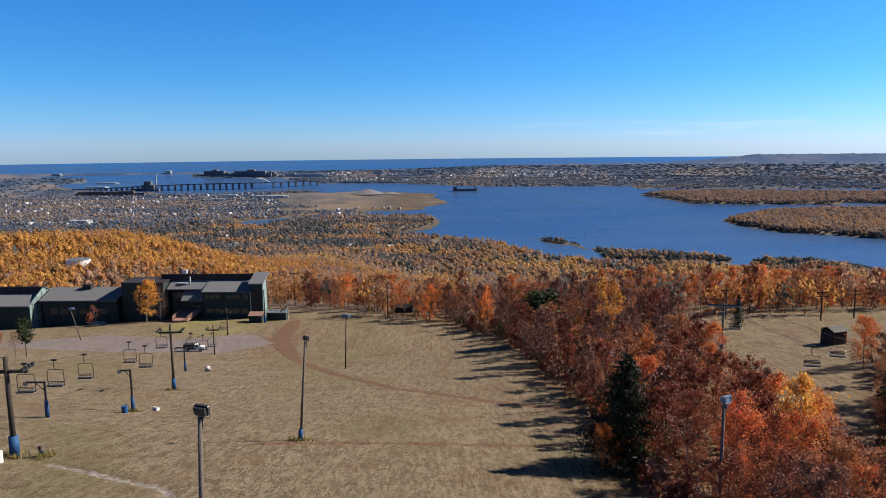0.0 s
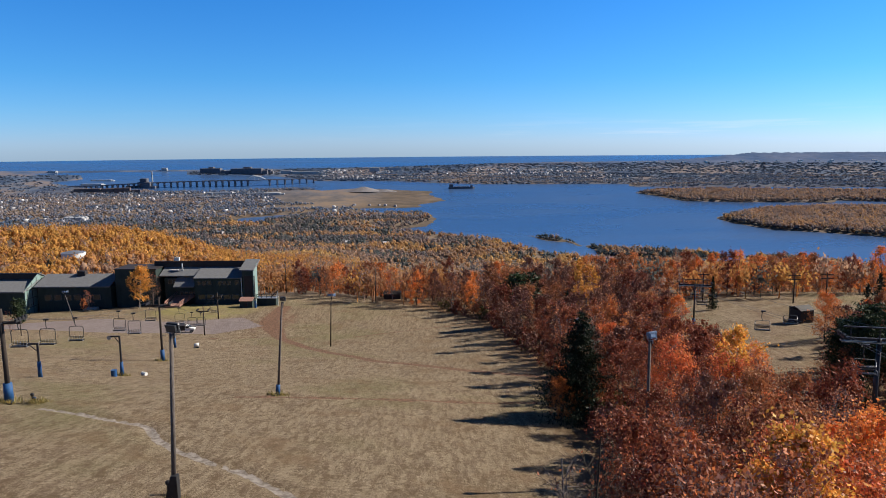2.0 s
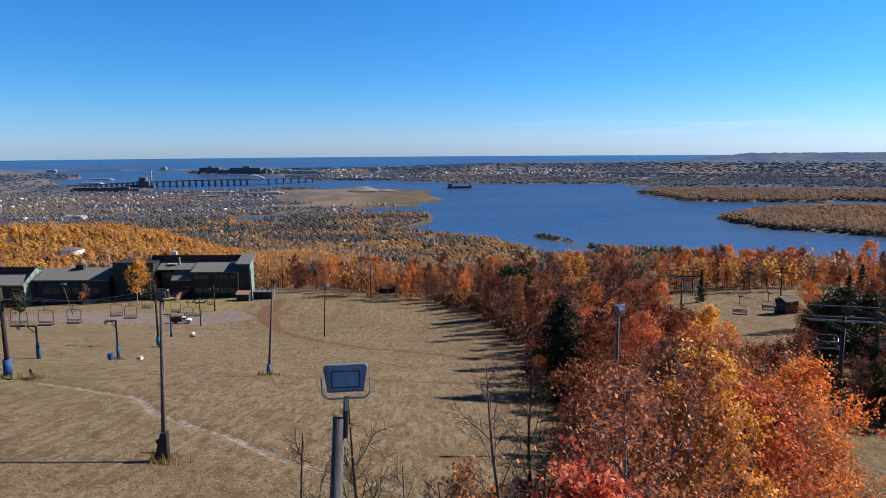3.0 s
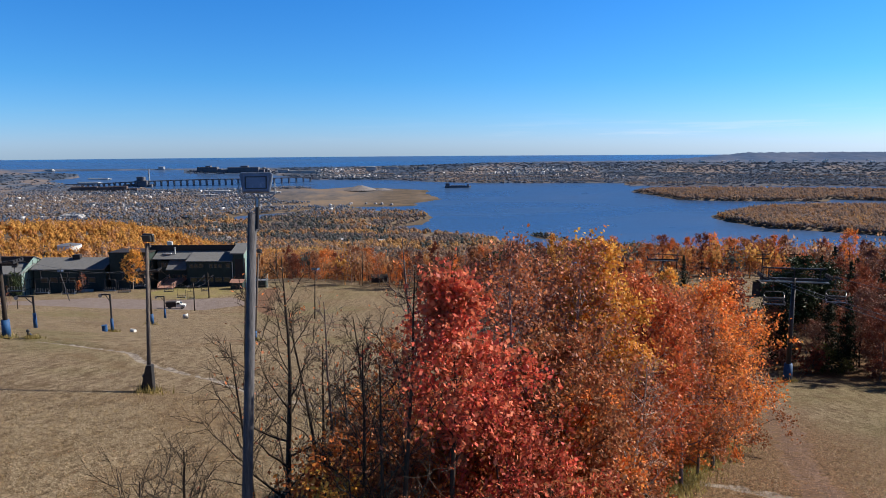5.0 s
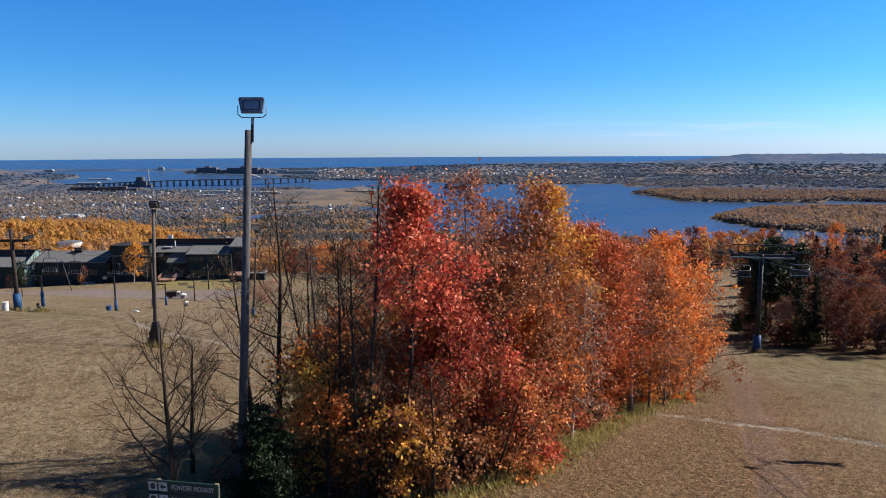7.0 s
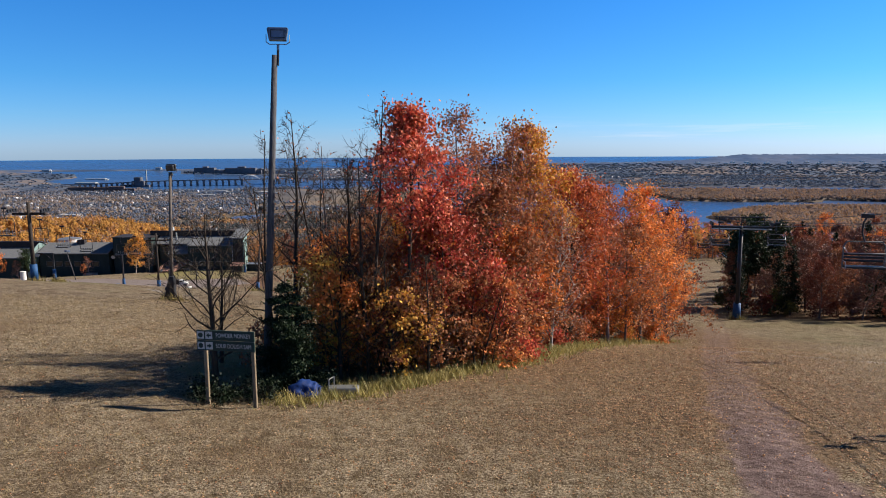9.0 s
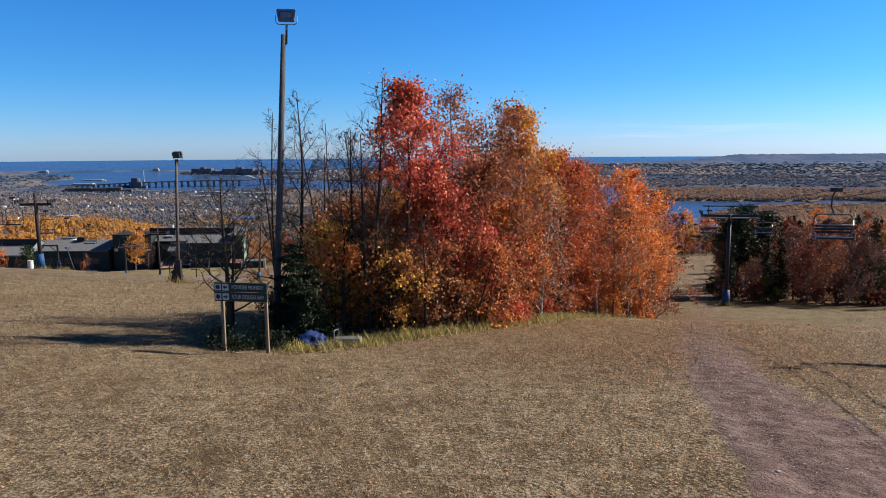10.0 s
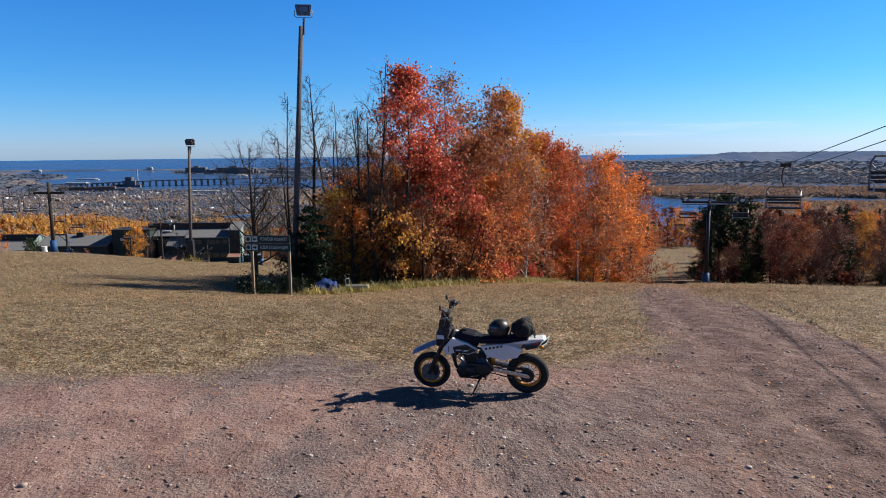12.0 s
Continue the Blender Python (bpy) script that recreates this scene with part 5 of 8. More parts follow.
# ---------------------------------------------------------------- the chalet: hall, tower, low wing and gabled house
def chalet():
    ob = thing("ski_chalet", -97.1, 250, -37.05, "dark green boarded ski chalet with grey shingle roofs", "building")
    ob.scale = (0.967, 0.967, 0.967)

    def b(name, mat, x0, x1, y0, y1, z0, z1, label=""):
        bm = bmesh.new()
        box(bm, x0, x1, y0, y1, z0, z1)
        return part(name, bm, mat, ob, label)

    # hall: projecting front bay, recessed entrance, high rear wall
    b("front_wall", SHADED_BOARD, -1.6, 15.5, 0, 8, -4.5, 8.9)
    b("rear_wall", SHADED_BOARD, -14.5, 15.5, 8, 17, -4.5, 11.2)
    b("entrance_wall", SHADED_BOARD, -14, -1.6, 3.5, 8, -4.5, 8.2)
    bm = solid([(0, -0.9, 8.6), (0, -0.9, 8.9), (0, 8.05, 11.5), (0, 8.05, 11.1)], (17.4, 0, 0))
    bmesh.ops.translate(bm, verts=bm.verts, vec=(-1.6, 0, 0))
    part("roof", bm, SHINGLE, ob, "grey shingle roof slope")
    bm = solid([(0, 2.6, 8.9), (0, 2.6, 9.2), (0, 8.05, 11.48), (0, 8.05, 11.1)], (13.9, 0, 0))
    bmesh.ops.translate(bm, verts=bm.verts, vec=(-15.5, 0, 0))
    part("roof", bm, SHINGLE, ob, "grey shingle roof slope")
    bm = solid([(0, -0.5, 5.4), (0, -0.5, 5.7), (0, 4.5, 9.0), (0, 4.5, 8.6)], (7.6, 0, 0))
    bmesh.ops.translate(bm, verts=bm.verts, vec=(-9.3, 0, 0))
    part("porch_roof", bm, SHINGLE, ob, "grey shingle porch roof over the entrance")
    b("clerestory", FASCIA, -19.4, 14.6, 8.1, 8.5, 11.0, 13.7, "brown-black clerestory band")
    bm = solid([(0, 8.5, 13.75), (0, 8.5, 13.5), (0, 17, 10.6), (0, 17, 10.9)], (34, 0, 0))
    bmesh.ops.translate(bm, verts=bm.verts, vec=(-18.9, 0, 0))
    part("roof", bm, SHINGLE, ob)
    # tall end wing, its end in the lighter sunlit board colour
    b("end_wing", SHADED_BOARD, 16.2, 20.0, -0.4, 4.0, -6, 11.6)
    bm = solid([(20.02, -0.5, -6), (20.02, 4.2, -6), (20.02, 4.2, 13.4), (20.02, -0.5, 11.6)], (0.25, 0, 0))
    part("end_wall", bm, SUNLIT_BOARD, ob, "green board end wall, coloured lighter for sunlight")
    bm = solid([(15.2, -0.9, 11.4), (15.2, -0.9, 11.8), (15.2, 8.1, 14.4), (15.2, 8.1, 14.0)], (5.3, 0, 0))
    part("roof", bm, SHINGLE, ob)
    # flat dark sheet stands in for the shaded door recess
    b("doorway", FASCIA, 16.8, 19.7, -0.52, -0.42, -4.0, 9.6)
    b("corner_board", PALE_TRIM, 15.5, 15.8, -0.2, 0.1, -4.2, 8.6)
    for i in range(3):
        window(ob, -0.6 + i * 1.9, 0.9 + i * 1.9, -0.02, 6.2, 7.7, 1)
    for i in range(3):
        window(ob, 7.0 + i * 1.7, 8.3 + i * 1.7, -0.02, 6.2, 7.6, 1)
    window(ob, 13.2, 14.8, -0.02, 6.2, 7.9, 2)
    for i in range(5):
        window(ob, -0.4 + i * 3.1, 2.2 + i * 3.1, -0.02, 0.8, 2.6, 2)
    for i in range(3):
        window(ob, -12.6 + i * 1.6, -11.2 + i * 1.6, 3.48, 6.0, 7.6, 1)
    for i in range(4):
        window(ob, -8.4 + i * 1.7, -7.2 + i * 1.7, 3.48, 0.9, 3.0, 1)
    # ramp up to the entrance
    bm = solid([(-9.9, -7.2, 0.1), (-4.6, -7.2, 0.1), (-2.4, 3.4, 1.8), (-9.6, 3.4, 1.8)], (0, 0, -0.35))
    part("ramp", bm, DECK, ob, "reddish plank ramp to the door")
    for x0, x1 in ((-9.9, -9.5), (-4.6, -2.5)):
        bm = bmesh.new()
        for k in range(6):
            f = k / 5
            px, py, pz = x0 + (x1 - x0) * f, -7.1 + 10.3 * f, 0.0 + 1.7 * f
            rod(bm, (px, py, pz), (px, py, pz + 1.5), 0.07, sides=5)
        for h in (0.55, 1.0, 1.5):
            rod(bm, (x0, -7.1, 0.0 + h), (x1, 3.2, 1.7 + h), 0.1, sides=5)
        part("handrail", bm, DECK, ob)
    b("vent_pipe", PALE_TRIM, -8.2, -7.8, 5.6, 6.0, 10.6, 13.2)
    b("roof_unit", WHITE, -12.4, -9.4, 5.2, 6.0, 10.6, 11.0)
    b("roof_unit", PALE_TRIM, -13, -11.2, 11, 12, 13.4, 14.7)
    # tower block
    b("tower_wall", SHADED_BOARD, -31.3, -16.2, 1.5, 12, -4.5, 11.7)
    b("tower_roof", FASCIA, -31.5, -15.9, 1.2, 12.3, 11.7, 12.0)
    # low wing with its long roof
    b("low_wall", SHADED_BOARD, -59.5, -32.5, 0, 11, -5, 6.0)
    bm = solid([(-60.2, -1.1, 5.7), (-60.2, -1.1, 6.05), (-60.2, 8, 9.2), (-60.2, 8, 8.8)], (27.9, 0, 0))
    part("roof", bm, SHINGLE, ob, "long grey shingle roof")
    bm = solid([(-60.2, 8, 9.2), (-60.2, 8, 8.85), (-60.2, 14, 7.0), (-60.2, 14, 7.3)], (27.9, 0, 0))
    part("roof", bm, SHINGLE, ob)
    b("chimney", FASCIA, -47.8, -45, 6.2, 8.2, 8.2, 10.4)
    for i in range(6):
        window(ob, -57 + i * 3.6, -54.4 + i * 3.6, -0.02, 0.8, 2.8, 2)
    b("loading_dock", CONCRETE, -41, -37, -4, -0.5, -3.6, -1.6)
    # gabled house at the end
    b("house_wall", SHADED_BOARD, -100, -62, -4, 14, -6, 4.4)
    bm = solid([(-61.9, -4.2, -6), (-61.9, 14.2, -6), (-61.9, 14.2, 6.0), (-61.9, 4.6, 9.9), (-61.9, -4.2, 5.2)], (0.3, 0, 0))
    part("gable_wall", bm, SUNLIT_BOARD, ob, "green board gable with dark battens, coloured lighter for sunlight")
    for k in range(6):
        y = -2.9 + k * 3.0
        top = np.interp(y, [-4.2, 4.6, 14.2], [5.1, 9.8, 5.9])
        b("batten", FASCIA, -61.58, -61.5, y, y + 0.14, -4, float(top))
    for z in (-1.5, 1.8, 5.0):
        b("batten", FASCIA, -61.58, -61.49, -4, 14, z, z + 0.14)
    bm = solid([(-100, -5.2, 4.6), (-100, -5.2, 5.0), (-100, 4.4, 7.7), (-100, 4.4, 7.3)], (38.6, 0, 0))
    part("roof", bm, SHINGLE, ob, "grey shingle roof slope")
    b("clerestory", FASCIA, -100, -61.95, 4.4, 4.8, 7.5, 9.9, "brown-black clerestory band")
    bm = solid([(-100, 4.6, 10.2), (-100, 4.6, 9.9), (-100, 14.6, 5.8), (-100, 14.6, 6.2)], (38.8, 0, 0))
    part("roof", bm, SHINGLE, ob)
    return ob


chalet()


def shed(x, y, w, d, h, label, wall, roof, turn=0.0, name="shed"):
    ob = thing(name, x, y, float(land(x, y)), label, "shed", "", turn)
    bm = bmesh.new()
    box(bm, -w / 2, w / 2, -d / 2, d / 2, -0.6, h)
    part("wall", bm, wall, ob)
    bm = solid([(-w / 2 - 0.25, -d / 2 - 0.3, h - 0.05), (-w / 2 - 0.25, 0, h + d * 0.24), (-w / 2 - 0.25, d / 2 + 0.3, h - 0.05), (-w / 2 - 0.25, 0, h + d * 0.24 - 0.25)], (w + 0.5, 0, 0))
    part("roof", bm, roof, ob)
    bm = bmesh.new()
    box(bm, -0.5, 0.5, -d / 2 - 0.05, -d / 2 + 0.02, 0, 2.0)
    part("door", bm, FASCIA, ob)
    return ob


shed(-77.6, 242, 4.2, 4, 2.5, "low dark shed with a pinkish roof beside the chalet", SHADED_BOARD, DECK)
shed(73, 171, 3.8, 3.4, 3.2, "dark lift hut on the slope", FASCIA, FASCIA, 20, "lift_hut")
shed(-30, 262, 6, 4, 2.2, "low dark hut among the trees", FASCIA, FASCIA, 0, "hut")


def side_deck(x, y):
    """Dark boarded platform with rails and pale posts beside the hall."""
    ob = thing("viewing_deck", x, y, float(land(x, y)), "dark boarded deck with rails and pale posts beside the chalet", "deck")
    bm = bmesh.new()
    box(bm, -3.4, 3.2, -1.6, 1.6, -0.5, 2.5)
    part("base", bm, SHADED_BOARD, ob)
    bm = bmesh.new()
    box(bm, -3.6, 3.4, -1.8, 1.8, 2.5, 2.7)
    part("platform", bm, STEEL, ob)
    for k in range(5):
        part("post", rod(bmesh.new(), (-3.4 + k * 1.7, -1.6, 2.6), (-3.4 + k * 1.7, -1.6, 4.0), 0.08), PALE_TRIM if k == 4 else FASCIA, ob)
    for h in (3.3, 4.0):
        part("rail", rod(bmesh.new(), (-3.4, -1.6, h), (3.4, -1.6, h), 0.07), FASCIA, ob)
    part("stair_beam", rod(bmesh.new(), (1.5, -1.7, 3.0), (4.2, -1.9, 5.4), 0.14), FASCIA, ob)
    part("leg", rod(bmesh.new(), (4.0, -1.9, -0.3), (4.0, -1.9, 5.2), 0.12), PALE_TRIM, ob)
    return ob


side_deck(-71.8, 246)


def water_tank(x, y, z):
    ob = thing("storage_tank", x, y, z, "round white storage tank among orange trees", "tank")
    part("wall", rod(bmesh.new(), (0, 0, -30), (0, 0, 5.2), 8.4, sides=40), WHITE, ob)
    part("roof", rod(bmesh.new(), (0, 0, 5.2), (0, 0, 6.6), 8.6, 1.2, sides=40), STEEL, ob)
    return ob


water_tank(-299, 527, -65.3)


# ---------------------------------------------------------------- the far town, bridge, docks and ship
def at_far(x, y, z=WATER + 3):
    px, py, pz, s = shrink(x, y, z)
    return float(px), float(py), float(pz), float(s)


def far_thing(name, x, y, label, category, group="", turn=0.0, z=None):
    px, py, pz, s = at_far(x, y, float(land(x, y)) if z is None else z)
    ob = new(name)
    ob.matrix_world = Matrix.Translation((px, py, pz)) @ pose(0, 0, 0, 0, 0, turn) @ Matrix.Diagonal((s, s, s, 1))
    return tagged(ob, label, category, group)


ROOF_TONES = [plain("house_roof_grey", (0.17, 0.165, 0.17), 0.8), plain("house_roof_brown", (0.14, 0.1, 0.08), 0.8), plain("house_roof_pale", (0.36, 0.37, 0.4), 0.7)]
WALL_TONES = [plain("house_white", (0.5, 0.5, 0.52), 0.7), plain("house_tan", (0.36, 0.3, 0.24), 0.7), plain("house_grey", (0.28, 0.29, 0.31), 0.7)]


def house_meshes(w, d, h):
    wall = bmesh.new()
    box(wall, -w / 2, w / 2, -d / 2, d / 2, -2, h)
    solid([(-w / 2, -d / 2, h), (-w / 2, 0, h + d * 0.36), (-w / 2, d / 2, h)], (w, 0, 0), wall)
    roof = solid([(-w / 2 - 0.6, -d / 2 - 0.7, h - 0.3), (-w / 2 - 0.6, 0, h + d * 0.36 + 0.5), (-w / 2 - 0.6, d / 2 + 0.7, h - 0.3), (-w / 2 - 0.6, 0, h + d * 0.36)], (w + 1.2, 0, 0))
    out = []
    for bm, name in ((wall, "wall"), (roof, "roof")):
        me = bpy.data.meshes.new(name)
        bm.to_mesh(me)
        bm.free()
        me.materials.append(None)
        out.append(me)
    return out


HOUSES = [house_meshes(13, 9, 5.5), house_meshes(10, 9, 7), house_meshes(16, 10, 5)]
rng_town = np.random.default_rng(77)
town_spots = []
for _ in range(12000):
    if len(town_spots) >= 640:
        break
    r0, a0 = rng_town.uniform(1350, 4300), math.radians(rng_town.uniform(-38, -3))
    x, y = math.sin(a0) * r0, math.cos(a0) * r0
    if float(wet(np.array(x), np.array(y))) > -40 or float(waves(np.array(x), np.array(y), 420, 71)) < 0.0 or float(depth_in(MUD, np.array(x), np.array(y))) > 0:
        continue
    if all((x - a) ** 2 + (y - b) ** 2 > 28 ** 2 for a, b in town_spots):
        town_spots.append((x, y))
town_spots.sort(key=lambda q: math.hypot(*q))
for x, y in town_spots[:290]:
    h = far_thing("house", x, y, "small house with a gabled roof in the far town", "house", "houses of the far town", rng_town.uniform(-30, 60))
    wall, roof = HOUSES[rng_town.integers(0, 3)]
    h.scale = h.scale * rng_town.uniform(0.55, 0.95)
    for key, me, tones in (("wall", wall, WALL_TONES), ("roof", roof, ROOF_TONES)):
        o = new(key, me)
        o.parent = h
        o.material_slots[0].link = "OBJECT"
        o.material_slots[0].material = tones[rng_town.integers(0, 3)]


def roofs_afar(name, label, spots, low, high):
    """Houses too far to tell apart, as one mesh: a walled block under a gable for each."""
    hv = np.array([(-1, -1, -0.3), (1, -1, -0.3), (1, 1, -0.3), (-1, 1, -0.3), (-1, -1, 1), (1, -1, 1), (1, 1, 1), (-1, 1, 1), (-1, 0, 1.7), (1, 0, 1.7)], float)
    quads = np.array([(0, 1, 5, 4), (1, 2, 6, 5), (2, 3, 7, 6), (3, 0, 4, 7), (4, 5, 9, 8), (6, 7, 8, 9)])
    tris = np.array([(4, 8, 7), (5, 6, 9)])
    spots = np.asarray(spots, float)
    m = len(spots)
    px, py, pz, ps = shrink(spots[:, 0], spots[:, 1], land(spots[:, 0], spots[:, 1]))
    turn = rng_town.uniform(-0.5, 1.0, m)[:, None]
    half = rng_town.uniform(low, high, (m, 1)) * ps[:, None]
    wide = half * rng_town.uniform(1.0, 2.0, (m, 1))
    lx, ly = hv[:, 0] * wide, hv[:, 1] * half
    V = np.stack([lx * np.cos(turn) - ly * np.sin(turn) + px[:, None], lx * np.sin(turn) + ly * np.cos(turn) + py[:, None], hv[:, 2] * half * 1.1 + pz[:, None]], -1)
    base = np.arange(m)[:, None, None] * len(hv)
    me = mesh_np(name, V.reshape(-1, 3), (quads[None] + base).reshape(-1, 4), (tris[None] + base).reshape(-1, 3))
    tone = Nodes("far_roofs_and_walls")
    me.materials.append(tone.done(tone.ramp(tone.island(), [(0.0, (0.15, 0.155, 0.18)), (0.5, (0.24, 0.235, 0.25)), (0.75, (0.36, 0.36, 0.38)), (1.0, (0.62, 0.63, 0.66))]), 0.8))
    return tagged(new(name, me), label, "houses", kind="stuff")


roofs_afar("far_houses", "pale and grey houses crowded in the far town", town_spots[290:], 3.0, 4.8)
spots = []
for _ in range(6000):
    r0, a0 = rng_town.uniform(5000, 8600), rng_town.uniform(-11, 14)
    x, y = math.sin(math.radians(a0)) * r0, math.cos(math.radians(a0)) * r0
    if float(wet(np.array(x), np.array(y))) < -120 and float(waves(np.array(x * 0.5), np.array(y), 900, 73)) > 0.1 - 0.02 * (a0 < 2) and len(spots) < 330:
        spots.append((x, y))
roofs_afar("far_houses", "pale specks of houses in the town across the bay", spots, 3.5, 7)


def block_group(name, x, y, label, category, blocks, mat, turn=0.0, z=None):
    """A far works building: several blocks, each a part."""
    ob = far_thing(name, x, y, label, category, "", turn, z)
    for key, x0, x1, y0, y1, h in blocks:
        bm = bmesh.new()
        box(bm, x0, x1, y0, y1, -3, h)
        part(key, soft(bm, min(2.0, h * 0.06), 1), mat, ob)
    return ob


WORKS_DARK = plain("dark_works_walls", (0.11, 0.115, 0.14), 0.8, vary=0.3, size=0.02)
WORKS_PALE = plain("pale_works_walls", (0.36, 0.37, 0.39), 0.8, vary=0.2, size=0.02)
ORE_DOCK = plain("rusty_dock", (0.11, 0.085, 0.085), 0.85, vary=0.3, size=0.02)
block_group("ore_dock", -2050, 3930, "long dark ore dock on the bay's shore", "dock", [("dock", -140, 0, -16, 16, 26), ("dock", 5, 70, -16, 16, 24), ("dock", 75, 160, -16, 16, 27), ("shed", 165, 215, -14, 14, 14)], ORE_DOCK, 12)
plant_ob = block_group("power_plant", -2080, 4560, "dark power plant with a tall stack by the bridge", "power plant", [("hall", -40, 45, -25, 25, 42), ("boiler_house", -25, 20, -20, 20, 66), ("shed", -120, -42, -20, 20, 18), ("shed", 45, 75, -20, 20, 16)], WORKS_DARK)
part("stack", rod(bmesh.new(), (52, 0, 0), (52, 0, 116), 5, 3.6, 12), WORKS_PALE, plant_ob)
for x, y, w, h in ((-2660, 7500, 130, 55), (-2500, 7400, 90, 30), (-2160, 7180, 190, 58), (-1990, 7250, 60, 42)):
    block_group("grain_elevator", x, y, "huge dark grain elevator on the harbour", "grain elevator", [("silo_block", -w, w * 0.7, -40, 40, h), ("head_house", -w * 0.3, w * 0.1, -30, 30, h * 1.25), ("annex", w * 0.7, w, -30, 30, h * 0.6)], WORKS_DARK, 0, WATER + 3)
for x, y, w, h in ((-1520, 7000, 150, 26), (-900, 7600, 60, 45), (-700, 7900, 80, 40), (-1750, 7100, 60, 36), (-350, 8200, 60, 30), (-3700, 8700, 36, 34), (-4900, 8300, 50, 20), (-3000, 5800, 90, 12), (-2650, 4980, 80, 15), (-1290, 3750, 75, 9), (-1020, 3660, 95, 9), (-1240, 3450, 60, 7), (-2500, 3250, 70, 9), (-2350, 3300, 60, 8), (-2860, 3500, 110, 10), (-2700, 3620, 90, 10), (-1950, 2700, 45, 9), (-1320, 2350, 35, 8)):
    block_group("warehouse", x, y, "long pale warehouse roof in the far town", "warehouse", [("hall", -w, w * 0.8, -25, 25, h), ("office", w * 0.8, w, -18, 18, h * 0.6)], WORKS_PALE, 8)
for k in range(34):
    x, y = 2700 + k * 150 + 60 * math.sin(k * 7), 11200 + 900 * math.sin(k * 3.1) - k * 25
    block_group("warehouse", x, y, "pale refinery tanks and roofs across the bay", "warehouse", [("hall", -30 - 12 * math.sin(k), 24, -25, 25, 13 + 5 * math.sin(k * 5))], WHITE, 0, WATER + 12)


def bridge():
    a, b = (-2560, 4500), (-1010, 5080)
    ob = far_thing("highway_bridge", -1360, 4750, "long low highway bridge with a white arch span over the bay", "bridge", "", 0, WATER)
    cx, cy, cz, s = at_far(-1360, 4750, WATER)
    inv = ob.matrix_world.inverted()

    def loc(f, z):
        x = np.interp(f, [0, 0.35, 0.78, 1.0], [a[0], -2050, -1360, b[0]])
        y = np.interp(f, [0, 0.35, 0.78, 1.0], [a[1], 4480, 4620, b[1]])
        return inv @ Vector(at_far(float(x), float(y), z)[:3])

    def road(f):
        return WATER + 16 + 26 * math.sin(math.pi * min(1, max(0, (f - 0.1) / 1.15))) ** 0.9

    bm = bmesh.new()
    fs = [i / 40 for i in range(41)]
    for f0, f1 in zip(fs, fs[1:]):
        p, q = loc(f0, road(f0)), loc(f1, road(f1))
        solid([p + Vector((0, 0, -3.5)), q + Vector((0, 0, -3.5)), q + Vector((0, 0, 2.5)), p + Vector((0, 0, 2.5))], (0, 24, 0), bm)
    part("deck", bm, WORKS_DARK, ob)
    for i in range(3, 40):
        f = i / 40
        if abs(f - 0.78) < 0.028:
            continue
        bm = bmesh.new()
        p, q = loc(f, WATER - 2), loc(f, road(f) - 3)
        w = 4.2 if f > 0.5 else 3.0
        solid([p + Vector((-w, 0, 0)), p + Vector((w, 0, 0)), q + Vector((w, 0, 0)), q + Vector((-w, 0, 0))], (0, 20, 0), bm)
        box(bm, q.x - w * 1.8, q.x + w * 1.8, q.y - 1, q.y + 21, q.z - 4, q.z)
        part("pier", bm, WORKS_DARK, ob)
    bm = bmesh.new()
    arc = [loc(0.745 + 0.07 * k / 12, road(0.78) + 2 + 26 * math.sin(math.pi * k / 12)) for k in range(13)]
    pipe(bm, arc, 3.0)
    arch = part("arch", bm, WHITE, ob, "white steel arch")
    for k in range(2, 11, 2):
        part("hanger", rod(bmesh.new(), arc[k], loc(0.745 + 0.07 * k / 12, road(0.78)), 1.0, sides=5), WHITE, arch)
    return ob


bridge()


def ship():
    ob = far_thing("cargo_ship", 20, 4150, "long dark cargo ship lying in the bay", "ship", "", 4, WATER)
    bm = solid([(-70, -9, 0), (75, -9, 0), (88, 0, 0), (75, 9, 0), (-70, 9, 0)], (0, 0, 10))
    part("hull", bm, WORKS_DARK, ob)
    for x0, x1, h in ((-66, -42, 26), (62, 74, 20)):
        bm = bmesh.new()
        box(bm, x0, x1, -7, 7, 10, h)
        part("deckhouse", bm, WORKS_DARK, ob)
    bm = bmesh.new()
    for k in range(6):
        box(bm, -34 + k * 15, -22 + k * 15, -6, 6, 10, 12.5)
    part("hatch", bm, ORE_DOCK, ob)
    return ob


ship()


def gravel_pile(x, y, w, h):
    ob = far_thing("gravel_pile", x, y, "pale grey gravel mound on the shore", "gravel pile", "heaps on the shore", 0, WATER + 2)
    bm = bmesh.new()
    bmesh.ops.create_cone(bm, cap_ends=True, segments=18, radius1=w, radius2=w * 0.12, depth=h, matrix=Matrix.Translation((0, 0, h / 2)))
    for v in bm.verts:
        v.co.x *= 1.5
        v.co += Vector((noise.noise(v.co * 0.05) * 6, noise.noise(v.co * 0.07) * 6, 0))
    part("mound", bm, PILE, ob)
    return ob


PILE = plain("grey_gravel", (0.2, 0.185, 0.19), 0.9, vary=0.25, size=0.05)
for x, y, w, h in ((-530, 3900, 70, 26), (-400, 3870, 42, 13)):
    gravel_pile(x, y, w, h)

# ---------------------------------------------------------------- light poles
LAMP_GLASS = plain("floodlight_glass", (0.17, 0.23, 0.34), 0.25, vary=0.15, spec=0.6, bump=0.05)
LAMP_PALE = plain("blue_grey_floodlight_housing", (0.15, 0.19, 0.26), 0.45, 0.2, vary=0.2)
LAMP_BODY = plain("floodlight_housing", (0.06, 0.062, 0.068), 0.45, 0.4, vary=0.2)


